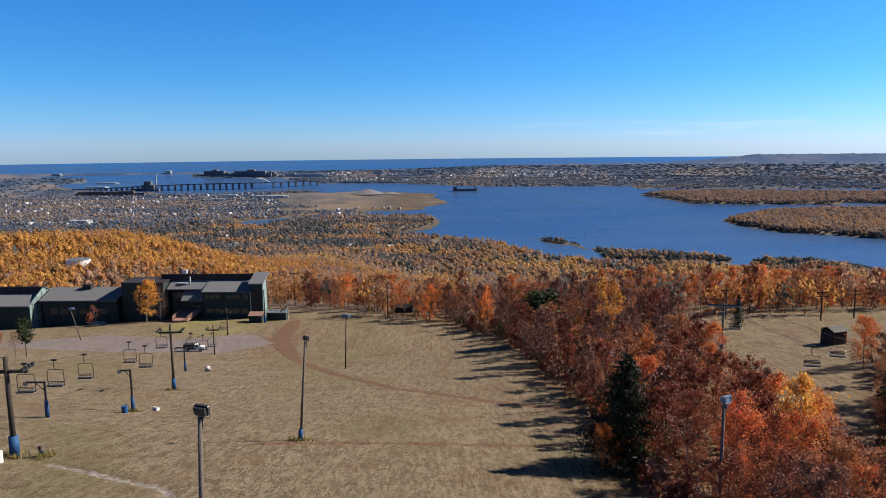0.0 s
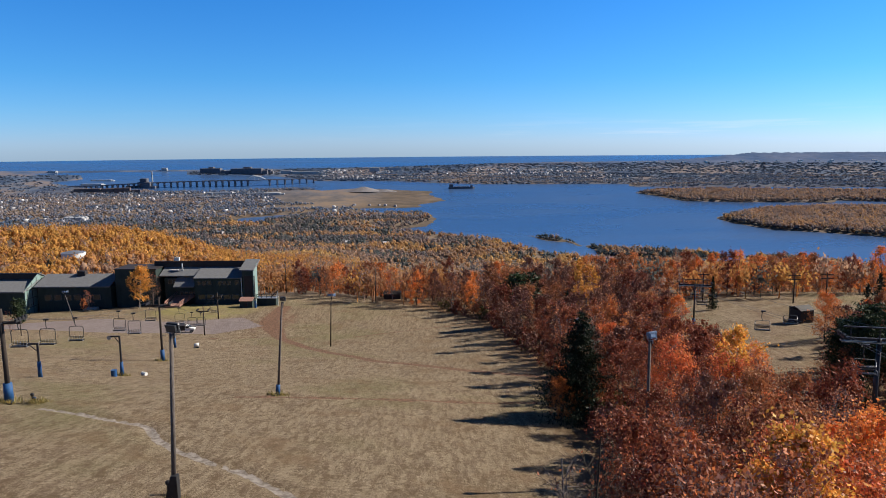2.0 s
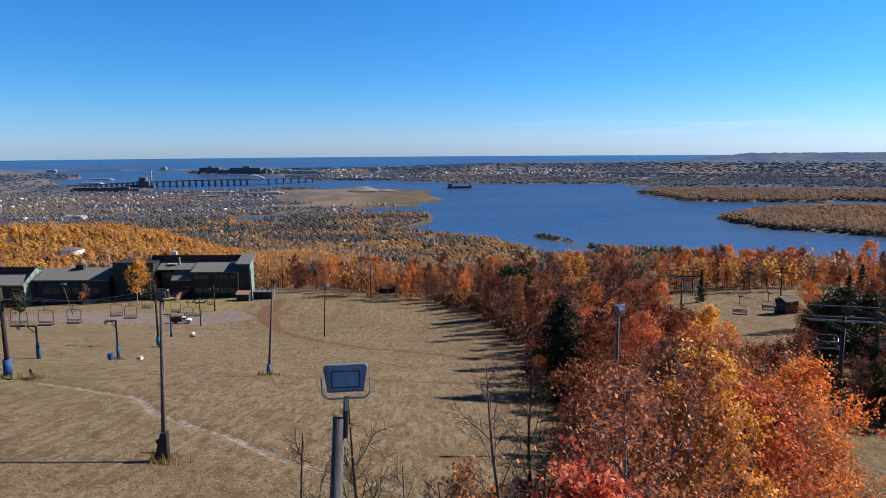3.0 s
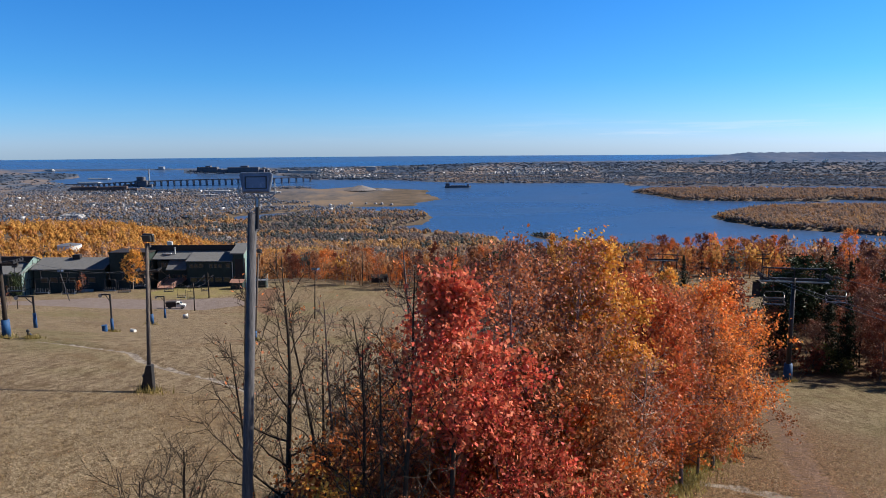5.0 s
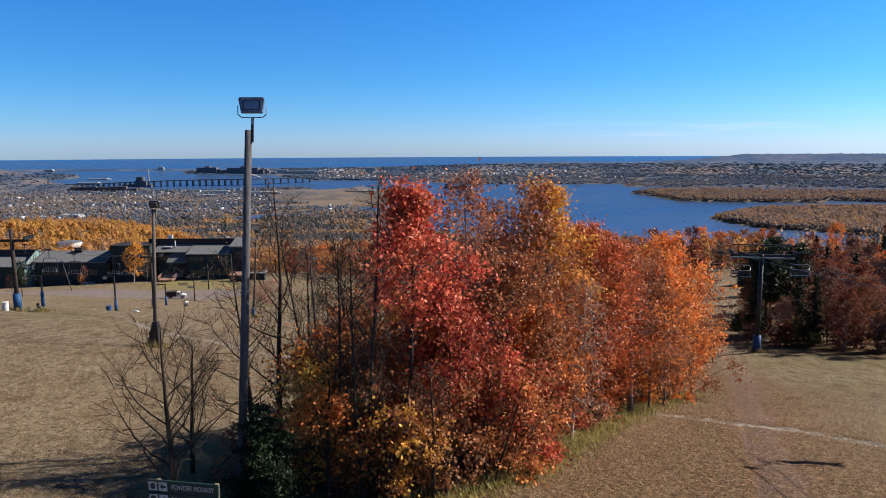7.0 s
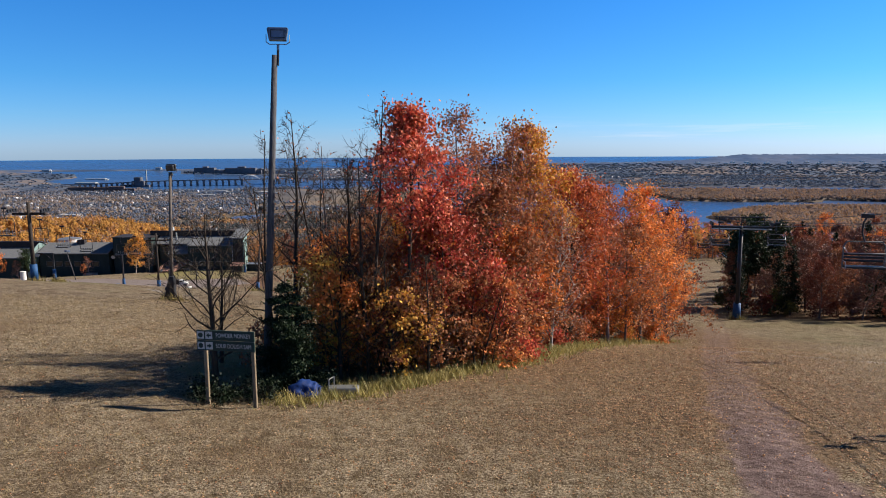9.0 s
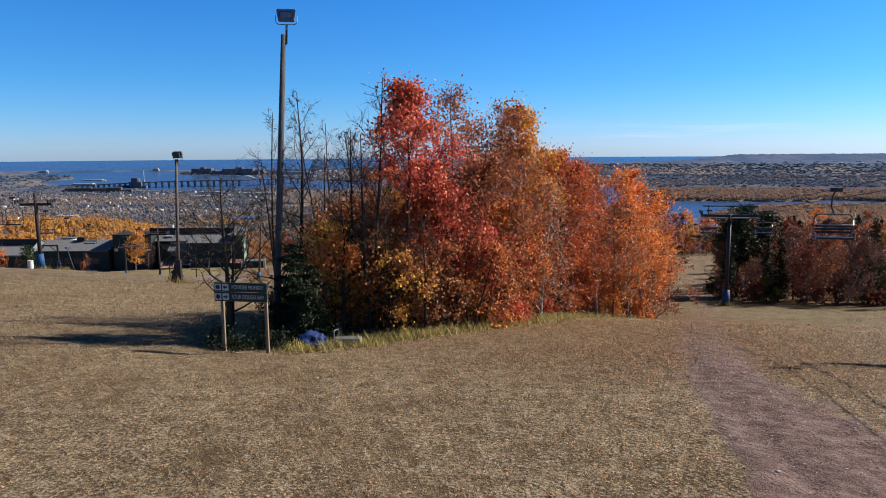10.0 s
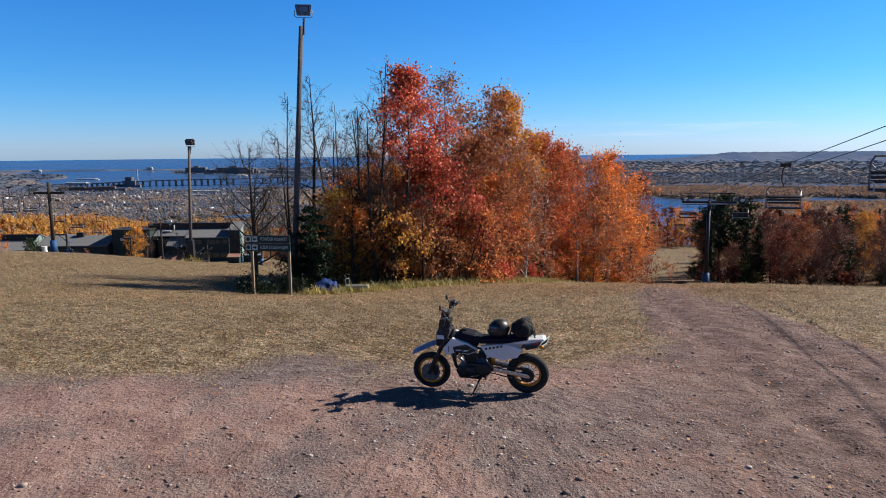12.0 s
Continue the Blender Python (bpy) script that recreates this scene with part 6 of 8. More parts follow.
def floodlight(parent, x, y, z, size, face, tilt=-12, dark=False):
    """Housing on a yoke; face: degrees, 0 looks to -y."""
    bm = solid([(-0.42, -0.16, -0.3), (0.42, -0.16, -0.3), (0.52, -0.16, 0.26), (0.46, -0.16, 0.34), (-0.46, -0.16, 0.34), (-0.52, -0.16, 0.26)], (0, 0.2, 0))
    solid([(-0.4, 0.04, -0.25), (0.4, 0.04, -0.25), (0.42, 0.04, 0.26), (-0.42, 0.04, 0.26)], (0, 0.22, 0.02), bm)
    m = Matrix.Translation((x, y, z)) @ pose(0, 0, 0, tilt, 0, face) @ Matrix.Scale(size, 4)
    soft(bm, 0.03, 2)
    bmesh.ops.transform(bm, matrix=m, verts=bm.verts)
    lamp = part("floodlight", bm, LAMP_BODY if dark else LAMP_PALE, parent, "grey floodlight housing")
    bm = bmesh.new()
    box(bm, -0.4, 0.4, -0.18, -0.165, -0.25, 0.28)
    soft(bm, 0.02, 1)
    bmesh.ops.transform(bm, matrix=m, verts=bm.verts)
    part("lens", bm, LAMP_BODY if dark else LAMP_GLASS, lamp)
    bm = bmesh.new()
    for x0, x1, z0, z1 in ((-0.34, 0.34, 0.17, 0.2), (-0.3, 0.3, -0.2, -0.17), (-0.34, -0.3, -0.2, 0.2), (0.3, 0.34, -0.2, 0.2)):
        box(bm, x0, x1, -0.195, -0.18, z0, z1)
    bmesh.ops.transform(bm, matrix=m, verts=bm.verts)
    part("bezel", bm, LAMP_BODY, lamp)
    bm = pipe(bmesh.new(), [(-0.56, 0, 0.02), (-0.56, 0, -0.34), (-0.42, 0, -0.46), (0.42, 0, -0.46), (0.56, 0, -0.34), (0.56, 0, 0.02)], 0.022)
    rod(bm, (0, 0, -0.46), (0, 0, -0.75), 0.04)
    bmesh.ops.transform(bm, matrix=m, verts=bm.verts)
    part("yoke", bm, STEEL, lamp)


def light_pole(x, y, top, lean=(0, 0), mat=POLE_WOOD, r=0.16, face=0, size=0.7, pad="", lamps=1, label="", dark=False):
    z = float(land(x, y))
    h = top - z
    ob = thing("light_pole", x, y, z, label or "weathered wooden pole with a floodlight at its top", "light pole", "floodlights of the runs")
    bm = rounded(rod(bmesh.new(), (0, 0, -0.4), (lean[0], lean[1], h - (0.72 if mat is POLE_GREY else 0.38)), r, r * 0.68, 14))
    part("pole", bm, mat, ob)
    part("bracket", rod(bmesh.new(), (lean[0] + 0.1, lean[1], h - 1.1), (lean[0] + 0.14, lean[1], h - 0.35), 0.05), DARK_STEEL, ob)
    for k in range(lamps):
        floodlight(ob, lean[0] + 0.14 + (k - (lamps - 1) / 2) * 1.0, lean[1], h, size, face + (k * 40 if lamps > 1 else 0), dark=dark)
    if pad == "blue":
        part("pad", rounded(rod(bmesh.new(), (0, 0, 0), (lean[0] * 0.1, lean[1] * 0.1, 1.35), r * 1.8, r * 1.55, 14)), BLUE_PAD, ob, "blue safety padding")
    if pad == "dark":
        bm = solid([(-0.75, -0.12, -0.3), (0.35, -0.12, -0.3), (0.32, -0.12, 2.1), (-0.1, -0.12, 2.1)], (0, 0.5, 0))
        part("pad", soft(bm, 0.06), DARK_STEEL, ob, "dark sagging safety mat")
    return ob


light_pole(-7.95, 24.4, 9.87, (0.85, 0.0), POLE_GREY, 0.16, 8, 0.76, label="tall grey leaning pole with one floodlight beside the trail sign")
light_pole(-25, 56.6, 4.3, (0.0, 1.3), POLE_WOOD, 0.17, 160, 0.95, "dark", dark=True)
light_pole(-28.9, 96.5, -2.5, (0.85, 0.6), POLE_WOOD, 0.16, 150, 0.8, "blue", dark=True)
light_pole(-36.3, 171, -17.9, (0.5, 0), POLE_DARK, 0.15, 0, 0.9, "", 2)
light_pole(8.9, 69.7, 0.4, (0, 0), POLE_WOOD, 0.16, 30, 0.9)
light_pole(11, 118, -10.5, (0, 0), POLE_DARK, 0.15, 0, 0.8, "", 2)
light_pole(-118, 208, -24.5, (-2.2, 0), POLE_GREY, 0.13, 0, 0.8, "", 2, "pale leaning pole with two small floodlights by the car park")


def utility_pole(x, y, top, arms=1, group="poles along the runs", label="dark wooden utility pole with a crossarm"):
    z = float(land(x, y))
    ob = thing("utility_pole", x, y, z, label, "utility pole", group)
    part("pole", rounded(rod(bmesh.new(), (0, 0, -0.4), (0, 0, top - z), 0.2, 0.14, 10)), POLE_DARK, ob)
    for k in range(arms):
        bm = bmesh.new()
        box(bm, -1.7, 1.7, -0.1, 0.1, top - z - 0.7 - k * 1.1, top - z - 0.45 - k * 1.1)
        part("crossarm", bm, POLE_DARK, ob)
    return ob


utility_pole(-34.6, 248, -25, 0, label="plain dark wooden pole at the field's end")
utility_pole(-74.4, 240, -26, 0, label="dark pole with a blue foot beside the chalet")
utility_pole(-78, 296, -30, 1)
utility_pole(86, 201, -19, 2)
utility_pole(97, 205, -19.5, 2)
utility_pole(66, 214, -21, 1)
part("pad", rod(bmesh.new(), (0, 0, 0), (0, 0, 2.4), 0.4, 0.36, 12), BLUE_PAD, bpy.data.objects["utility_pole.001"], "blue safety padding")


# ---------------------------------------------------------------- chairlifts
def chair(width, label, group, small):
    """A lift chair that hangs from its grip at the origin."""
    ob = new("lift_chair")
    tagged(ob, label, "chairlift chair", group)
    w = width / 2
    bm = bmesh.new()
    box(bm, -0.3, 0.3, -0.1, 0.1, -0.12, 0.1)
    part("grip", soft(bm, 0.03), DARK_STEEL, ob)
    part("hanger", pipe(bmesh.new(), [(0, 0, 0), (-0.12, 0.12, -0.35), (-0.14, 0.16, -0.9), (0, 0.1, -1.35 if not small else -1.2)], 0.045), DARK_STEEL, ob)
    top = -1.35 if not small else -1.2
    low = -2.7 if not small else -3.15
    bm = pipe(bmesh.new(), [(-w, 0.1, low), (-w, 0.1, top - 0.25), (-w + 0.15, 0.1, top), (w - 0.15, 0.1, top), (w, 0.1, top - 0.25), (w, 0.1, low)], 0.04)
    rod(bm, (-w, 0.1, low), (w, 0.1, low), 0.045)
    part("frame", bm, DULL_STEEL if not small else DARK_STEEL, ob)
    for k in range(5):
        bm = bmesh.new()
        box(bm, -w + 0.05, w - 0.05, -0.42 + k * 0.115, -0.33 + k * 0.115, low + 0.02, low + 0.12)
        part("seat_slat", bm, DARK_STEEL, ob)
    for k in range(3 if not small else 2):
        bm = bmesh.new()
        box(bm, -w + 0.05, w - 0.05, 0.12, 0.16, low + 0.3 + k * 0.17, low + (0.42 if not small else 0.36) + k * 0.17)
        part("back_slat", bm, DARK_STEEL, ob)
    if small:
        for k in range(5):
            part("back_bar", rod(bmesh.new(), (-w * 0.7 + k * w * 0.35, 0.13, low), (-w * 0.7 + k * w * 0.35, 0.13, low + 0.66), 0.022, sides=5), STEEL, ob)
    for sx in (-w, w):
        part("armrest", pipe(bmesh.new(), [(sx, 0.1, low), (sx, -0.42, low + 0.02), (sx, -0.38, low + 0.35), (sx, 0.1, low + 0.38)], 0.025), STEEL, ob)
    if not small:
        part("safety_bar", pipe(bmesh.new(), [(-w, 0.05, top - 0.3), (-w + 0.1, -0.3, top - 0.55), (w - 0.1, -0.3, top - 0.55), (w, 0.05, top - 0.3)], 0.03), STEEL, ob)
    return ob


def tower(x, y, top, half, label, group, pad=True, catwalk=False, turn=0.0, mast=0.22):
    z = float(land(x, y))
    h = top - z
    ob = thing("lift_tower", x, y, z, label, "chairlift tower", group, turn)
    part("mast", rounded(rod(bmesh.new(), (0, 0, -0.4), (0, 0, h + (0.0 if catwalk else 1.3)), mast, mast * 0.75, 14)), DARK_STEEL if catwalk else POLE_DARK, ob)
    bm = bmesh.new()
    box(bm, -half, half, -0.13, 0.13, h - 0.3, h + 0.02)
    part("crossarm", soft(bm, 0.03, 1), DARK_STEEL if catwalk else POLE_DARK, ob)
    for sx in (-half, half):
        bm = bmesh.new()
        box(bm, sx - 0.06, sx + 0.06, -1.1, 1.1, h + 0.05, h + 0.22)
        part("sheave_beam", bm, DARK_STEEL, ob)
        for k in range(4):
            part("sheave", rod(bmesh.new(), (sx - 0.1, -0.9 + k * 0.6, h + 0.3), (sx + 0.1, -0.9 + k * 0.6, h + 0.3), 0.2, sides=14), DARK_STEEL, ob)
    if catwalk:
        bm = bmesh.new()
        box(bm, -half, half, -0.5, 0.5, h - 0.45, h - 0.36)
        part("catwalk", bm, DULL_STEEL, ob)
        for sx in (-half * 0.75, 0, half * 0.75):
            part("post", rod(bmesh.new(), (sx, 0, h), (sx, 0, h + 1.1), 0.06), DARK_STEEL, ob)
        bm = bmesh.new()
        box(bm, -half * 0.95, half * 0.95, -0.09, 0.09, h + 1.02, h + 1.16)
        part("lifting_frame", bm, DARK_STEEL, ob)
    if pad:
        part("pad", rounded(rod(bmesh.new(), (0, 0, 0), (0, 0, 2.1), mast * 1.75, mast * 1.6, 14)), BLUE_PAD, ob, "blue safety padding")
    return ob


def cable(points, name="haul_rope", sag=0.02, label="dark steel haul rope of the chairlift"):
    cu = bpy.data.curves.new(name, "CURVE")
    cu.dimensions, cu.bevel_depth, cu.bevel_resolution = "3D", 0.02, 1
    sp = cu.splines.new("POLY")
    pts = []
    for a, b in zip(points, points[1:]):
        a, b = Vector(a), Vector(b)
        for k in range(12):
            f = k / 12
            p = a.lerp(b, f)
            p.z -= sag * (b - a).length * 4 * f * (1 - f)
            pts.append(p)
    pts.append(Vector(points[-1]))
    sp.points.add(len(pts) - 1)
    for q, p in zip(sp.points, pts):
        q.co = (*p, 1)
    cu.materials.append(DARK_STEEL)
    return tagged(new(name, cu), label, "cable"), pts


def hang(template, rope, positions, turn):
    """Chairs along a rope, at the given y."""
    for y in positions:
        for a, b in zip(rope, rope[1:]):
            if (a.y - y) * (b.y - y) <= 0 and a.y != b.y:
                p = a.lerp(b, (y - a.y) / (b.y - a.y))
                copy_thing(template, pose(p.x, p.y, p.z - 0.03, 0, 0, turn))
                break


# the chairlift beside the gravel lane
GE = "towers of the lane chairlift"
EAST_X = lambda y: 16.8 + 0.232 * y  # its line in plan
tower(EAST_X(-10), -10, 7.45, 3.5, "dark steel lift tower with a wide crossarm", GE, True, True, -13)
tower(35.7, 83, -3.75, 3.5, "dark steel lift tower with catwalk and blue padded foot", GE, True, True, -13, 0.28)
tower(48, 170, -15.6, 3.5, "dark lift tower on the crest of the slope", GE, True, True, -13)
tower(66, 290, -47, 3.5, "dark lift tower far down the slope", GE, False, True, -13)
big_chair = chair(1.95, "grey steel triple lift chair with slatted seat, hanging from the rope", "chairs of the lane chairlift", False)
for off, ys in ((-3.5, (17, 33, 77, 109, 147)), (3.5, (12 - 30, 79.5, 118))):
    _, rope = cable([(EAST_X(-10) + off, -10 - off * 0.23, 7.9), (35.7 + off * 0.97, 83 - off * 0.23, -3.3), (48 + off * 0.97, 170 - off * 0.23, -15.1), (66 + off, 290, -46.6)], sag=0.006)
    hang(big_chair, rope, ys, -13)
cable([(EAST_X(-10) - 3.1, -9.2, 7.45), (35.7 - 3.0, 83.8, -3.75), (48 - 3.0, 170.8, -15.5), (66 - 3.1, 290, -47)], "signal_cable", 0.006, "dark signal cable along the chairlift towers")
# the template itself is the last chair of the line
big_chair.matrix_world = pose(51.9, 181.0, -18.2, 0, 0, -13)

# the older double chairlift down to the chalet
GW = "towers of the chalet chairlift"
tower(-47.4, 33, 7.2, 2.0, "dark wooden lift tower with crossarm", GW, True, False, 0)
tower(-53.7, 83.6, -1.75, 2.0, "dark wooden lift tower with crossarm and blue padded foot", GW, True, False, 5, 0.27)
tower(-60, 134.6, -11.7, 2.0, "tall dark wooden lift tower with crossarm and blue padded foot", GW, True, False, 5)
tower(-73.6, 191, -26.3, 1.5, "short dark lift tower with crossarm near the car park", GW, False, False, 5, 0.16)
tower(-79.7, 219, -28.6, 1.3, "dark end tower of the chairlift beside the chalet", GW, False, False, 5, 0.2)
small_chair = chair(1.85, "dark tubular double lift chair hanging empty", "chairs of the chalet chairlift", True)
for off, ys in ((-2.0, (77, 90.5, 97, 105, 120.5, 136)), (2.0, (74, 116, 144, 160, 175))):
    _, rope = cable([(-47.4 + off, 33, 7.6), (-53.7 + off, 83.6, -1.4), (-60 + off, 134.6, -11.3), (-73.6 + off * 0.75, 191, -26.0), (-79.7 + off * 0.6, 219, -28.3)], sag=0.022)
    hang(small_chair, rope, ys, 5)
small_chair.matrix_world = pose(-77.6, 210.0, -28.1, 0, 0, 5)


def gooseneck(x, y, h, arm, label):
    ob = thing("tow_post", x, y, float(land(x, y)), label, "tow post", "posts of the rope tow")
    part("post", rod(bmesh.new(), (0, 0, -0.3), (0, 0, h), 0.16, 0.14, 10), DARK_STEEL, ob)
    bm = bmesh.new()
    box(bm, -arm, 0.12, -0.1, 0.1, h - 0.16, h + 0.06)
    part("arm", bm, DARK_STEEL, ob)
    part("brace", rod(bmesh.new(), (-arm * 0.5, 0, h - 0.1), (0, 0, h - 1.2), 0.06), DARK_STEEL, ob)
    part("sheave", rod(bmesh.new(), (-arm - 0.06, -0.12, h - 0.25), (-arm - 0.06, 0.12, h - 0.25), 0.3, sides=14), STEEL, ob)
    part("pad", rounded(rod(bmesh.new(), (0, 0, 0), (0, 0, 2.2), 0.27, 0.24, 14)), BLUE_PAD, ob, "blue safety padding")
    return ob


gooseneck(-63, 103.7, 4.7, 2.4, "dark angled tow post with a blue padded foot")
gooseneck(-57.4, 114.6, 6.2, 1.5, "dark angled tow post with a blue padded foot beside a mat")
gooseneck(-69.3, 162, 5.2, 1.8, "dark angled tow post near the car park")


# ---------------------------------------------------------------- loose things on the slope
def barrel(x, y, r, h, mat, label, name="barrel", lying=0.0, lift=0.0):
    ob = thing(name, x, y, float(land(x, y)) + lift, label, "barrel", "", 30)
    bm = bmesh.new()
    rod(bm, (0, 0, 0), (0, 0, h), r, r * 0.97, 20)
    part("body", soft(bm, 0.03), mat, ob)
    part("rim", rod(bmesh.new(), (0, 0, h * 0.98), (0, 0, h * 1.03), r * 1.05, sides=20), mat, ob)
    if lying:
        ob.matrix_world = pose(x, y, float(land(x, y)) + r + lift, 90, 0, lying)
    return ob


barrel(-53.6, 81.2, 0.34, 1.05, WHITE, "white plastic barrel beside the lift tower")
barrel(-55.5, 117.0, 0.28, 0.95, WHITE, "white roll lying beside the tow post", "rolled_mat", 60)
barrel(-57.6, 112.6, 0.42, 1.0, BLUE_PAD, "blue barrel at the foot of the tow post")


def hydrant(x, y):
    ob = thing("snow_hydrant", x, y, float(land(x, y)), "small dark snowmaking hydrant in the dry grass", "hydrant")
    part("pipe", rod(bmesh.new(), (0, 0, -0.2), (0, 0, 0.95), 0.1, sides=10), DARK_STEEL, ob)
    part("valve", ball(bmesh.new(), (0, 0, 0.85), 0.2, (1, 0.8, 1)), DARK_STEEL, ob)
    part("outlet", rod(bmesh.new(), (0, 0, 0.55), (0.42, -0.1, 0.5), 0.09, sides=8), BLUE_PAD, ob)
    return ob


hydrant(-51.6, 84.2)
hydrant(-26.2, 58.6)
TARP = plain("blue_tarpaulin", (0.007, 0.03, 0.14), 0.6, vary=0.6, size=6, spec=0.2)


def tarp_bundle(x, y):
    ob = thing("tarp_bundle", x, y, float(land(x, y)) + 0.12, "crumpled blue tarpaulin over a low bundle in the grass", "tarpaulin")
    bm = bmesh.new()
    bmesh.ops.create_icosphere(bm, subdivisions=4, radius=1, matrix=Matrix.Diagonal((0.66, 0.5, 0.46, 1)))
    for v in bm.verts:
        k = 1 + 0.5 * noise.noise(v.co * 2.2) + 0.2 * noise.noise(v.co * 6) + 0.06 * noise.noise(v.co * 17)
        v.co = v.co * k
        v.co.z = max(-0.12, v.co.z)
    part("cover", rounded(bm), TARP, ob)
    return ob


tarp_bundle(-5.75, 21.9)


def grey_crate(x, y):
    ob = thing("metal_trough", x, y, float(land(x, y)), "dull grey metal trough lying in the tall grass", "trough")
    bm = bmesh.new()
    box(bm, -0.55, 0.55, -0.22, 0.22, 0, 0.3)
    part("body", soft(bm, 0.05), STEEL, ob)
    part("handle", pipe(bmesh.new(), [(-0.5, -0.2, 0.28), (-0.5, -0.2, 0.62), (-0.38, 0.2, 0.6), (-0.38, 0.2, 0.28)], 0.025), STEEL, ob)
    return ob


grey_crate(-4.5, 22.2)


def snow_gun(x, y, turn):
    ob = thing("snow_gun", x, y, float(land(x, y)), "small white snow gun with a dark base standing on the grass", "snow gun", "", turn)
    part("drum", rounded(rod(bmesh.new(), (-0.9, 0, 1.0), (0.9, 0, 1.15), 0.62, 0.7, 20)), WHITE, ob)
    part("fan_grille", rod(bmesh.new(), (0.9, 0, 1.15), (0.98, 0, 1.15), 0.62, sides=20), DARK_STEEL, ob)
    bm = bmesh.new()
    box(bm, -1.0, 0.8, -0.6, 0.6, 0.0, 0.32)
    part("sled", soft(bm, 0.05), DARK_STEEL, ob)
    for sx in (-0.6, 0.6):
        part("leg", rod(bmesh.new(), (sx * 0.8, 0, 0.3), (sx * 0.5, 0, 0.7), 0.07), DARK_STEEL, ob)
    return ob


snow_gun(-64.5, 162, 20).scale = (0.62, 0.62, 0.62)


def pickup(x, y, turn):
    ob = thing("pickup_truck", x, y, float(land(x, y)), "white pickup truck with a dark wooden box, parked on the lot", "truck", "", turn)
    part("cargo_box", soft(solid([(-2.6, -0.95, 0.7), (0.1, -0.95, 0.7), (0.1, -0.95, 2.1), (-2.6, -0.95, 2.1)], (0, 1.9, 0)), 0.06), FASCIA, ob, "dark wooden cargo box")
    part("cab", soft(solid([(0.15, -0.9, 0.6), (2.6, -0.9, 0.6), (2.6, -0.9, 1.15), (1.5, -0.9, 1.3), (1.05, -0.9, 1.95), (0.2, -0.9, 1.95)], (0, 1.8, 0)), 0.08), WHITE, ob)
    part("windscreen", solid([(1.52, -0.75, 1.34), (1.12, -0.75, 1.9), (1.14, -0.75, 1.92), (1.54, -0.75, 1.36)], (0, 1.5, 0)), GLASS, ob)
    part("side_window", solid([(0.35, -0.93, 1.35), (1.3, -0.93, 1.35), (1.0, -0.93, 1.85), (0.35, -0.93, 1.85)], (0, 0.02, 0)), GLASS, ob)
    for wx in (-1.7, 1.75):
        for wy in (-0.92, 0.72):
            w = part("wheel", rod(bmesh.new(), (wx, wy, 0.38), (wx, wy + 0.22, 0.38), 0.38, sides=20), RUBBER, ob)
            part("rim", rod(bmesh.new(), (wx, wy - 0.012, 0.38), (wx, wy + 0.1, 0.38), 0.2, sides=16), STEEL, w)
    for wy in (-0.7, 0.7):
        bm = bmesh.new()
        box(bm, 2.58, 2.64, wy - 0.15, wy + 0.15, 0.85, 1.02)
        part("headlight", bm, PALE_TRIM, ob)
    return ob


RUBBER = plain("black_rubber", (0.02, 0.02, 0.021), 0.8, vary=0.3, size=12, bump=0.4)
pickup(-80.4, 195, 12)


def trail_sign():
    x0, y0, x1, y1 = -9.1, 20.47, -7.1, 20.15
    cx, cy = (x0 + x1) / 2, (y0 + y1) / 2
    z = float(land(cx, cy))
    ob = thing("trail_sign", cx, cy, z, "dark green trail sign with pale lettering on two posts", "sign", "", math.degrees(math.atan2(y1 - y0, x1 - x0)))
    top = -0.33 - z
    for px in (-0.78, 0.93):
        bm = bmesh.new()
        box(bm, px - 0.06, px + 0.06, 0.03, 0.13, -0.4, top - 0.02)
        part("post", soft(bm, 0.012, 1), POST_WOOD, ob)
    for k, (words, arrow) in enumerate((("POWDER MONKEY", -1), ("SOUR DOUGH SAM", 1))):
        zt = top - 0.36 * k
        bm = bmesh.new()
        box(bm, -1.03, 1.03, -0.03, 0.03, zt - 0.34, zt)
        board = part("board", soft(bm, 0.008, 1), SIGN_GREEN, ob)
        cu = bpy.data.curves.new("lettering", "FONT")
        cu.body, cu.size, cu.align_x, cu.align_y, cu.extrude = words, 0.2, "CENTER", "CENTER", 0.003
        cu.materials.append(SIGN_WHITE)
        t = new("lettering", cu)
        t.parent = board
        t.matrix_local = pose(0.29, -0.036, zt - 0.17, 90, 0, 0) @ Matrix.Diagonal((0.72, 1.05, 1, 1))
        for j, px in enumerate((-0.88, -0.58)):
            bm = bmesh.new()
            box(bm, px - 0.125, px + 0.125, -0.036, -0.031, zt - 0.295, zt - 0.045)
            plate = part("symbol_plate", bm, SIGN_WHITE, board)
            bm = bmesh.new()
            if j == 0:
                rod(bm, (px, -0.04, zt - 0.17), (px, -0.034, zt - 0.17), 0.085, sides=20)
            else:
                solid([(px + 0.09 * arrow, -0.041, zt - 0.17), (px - 0.0 * arrow, -0.041, zt - 0.085), (px - 0.0 * arrow, -0.041, zt - 0.255)], (0, 0.006, 0), bm)
                box(bm, px - 0.085 if arrow > 0 else px, px if arrow > 0 else px + 0.085, -0.041, -0.035, zt - 0.2, zt - 0.14)
            part("symbol", bm, SIGN_GREEN, plate)
    return ob


SIGN_GREEN = plain("dark_green_sign_paint", (0.018, 0.045, 0.04), 0.5, vary=0.25, size=4)
SIGN_WHITE = plain("faded_white_sign_paint", (0.55, 0.57, 0.56), 0.6, vary=0.2, size=6)
trail_sign()

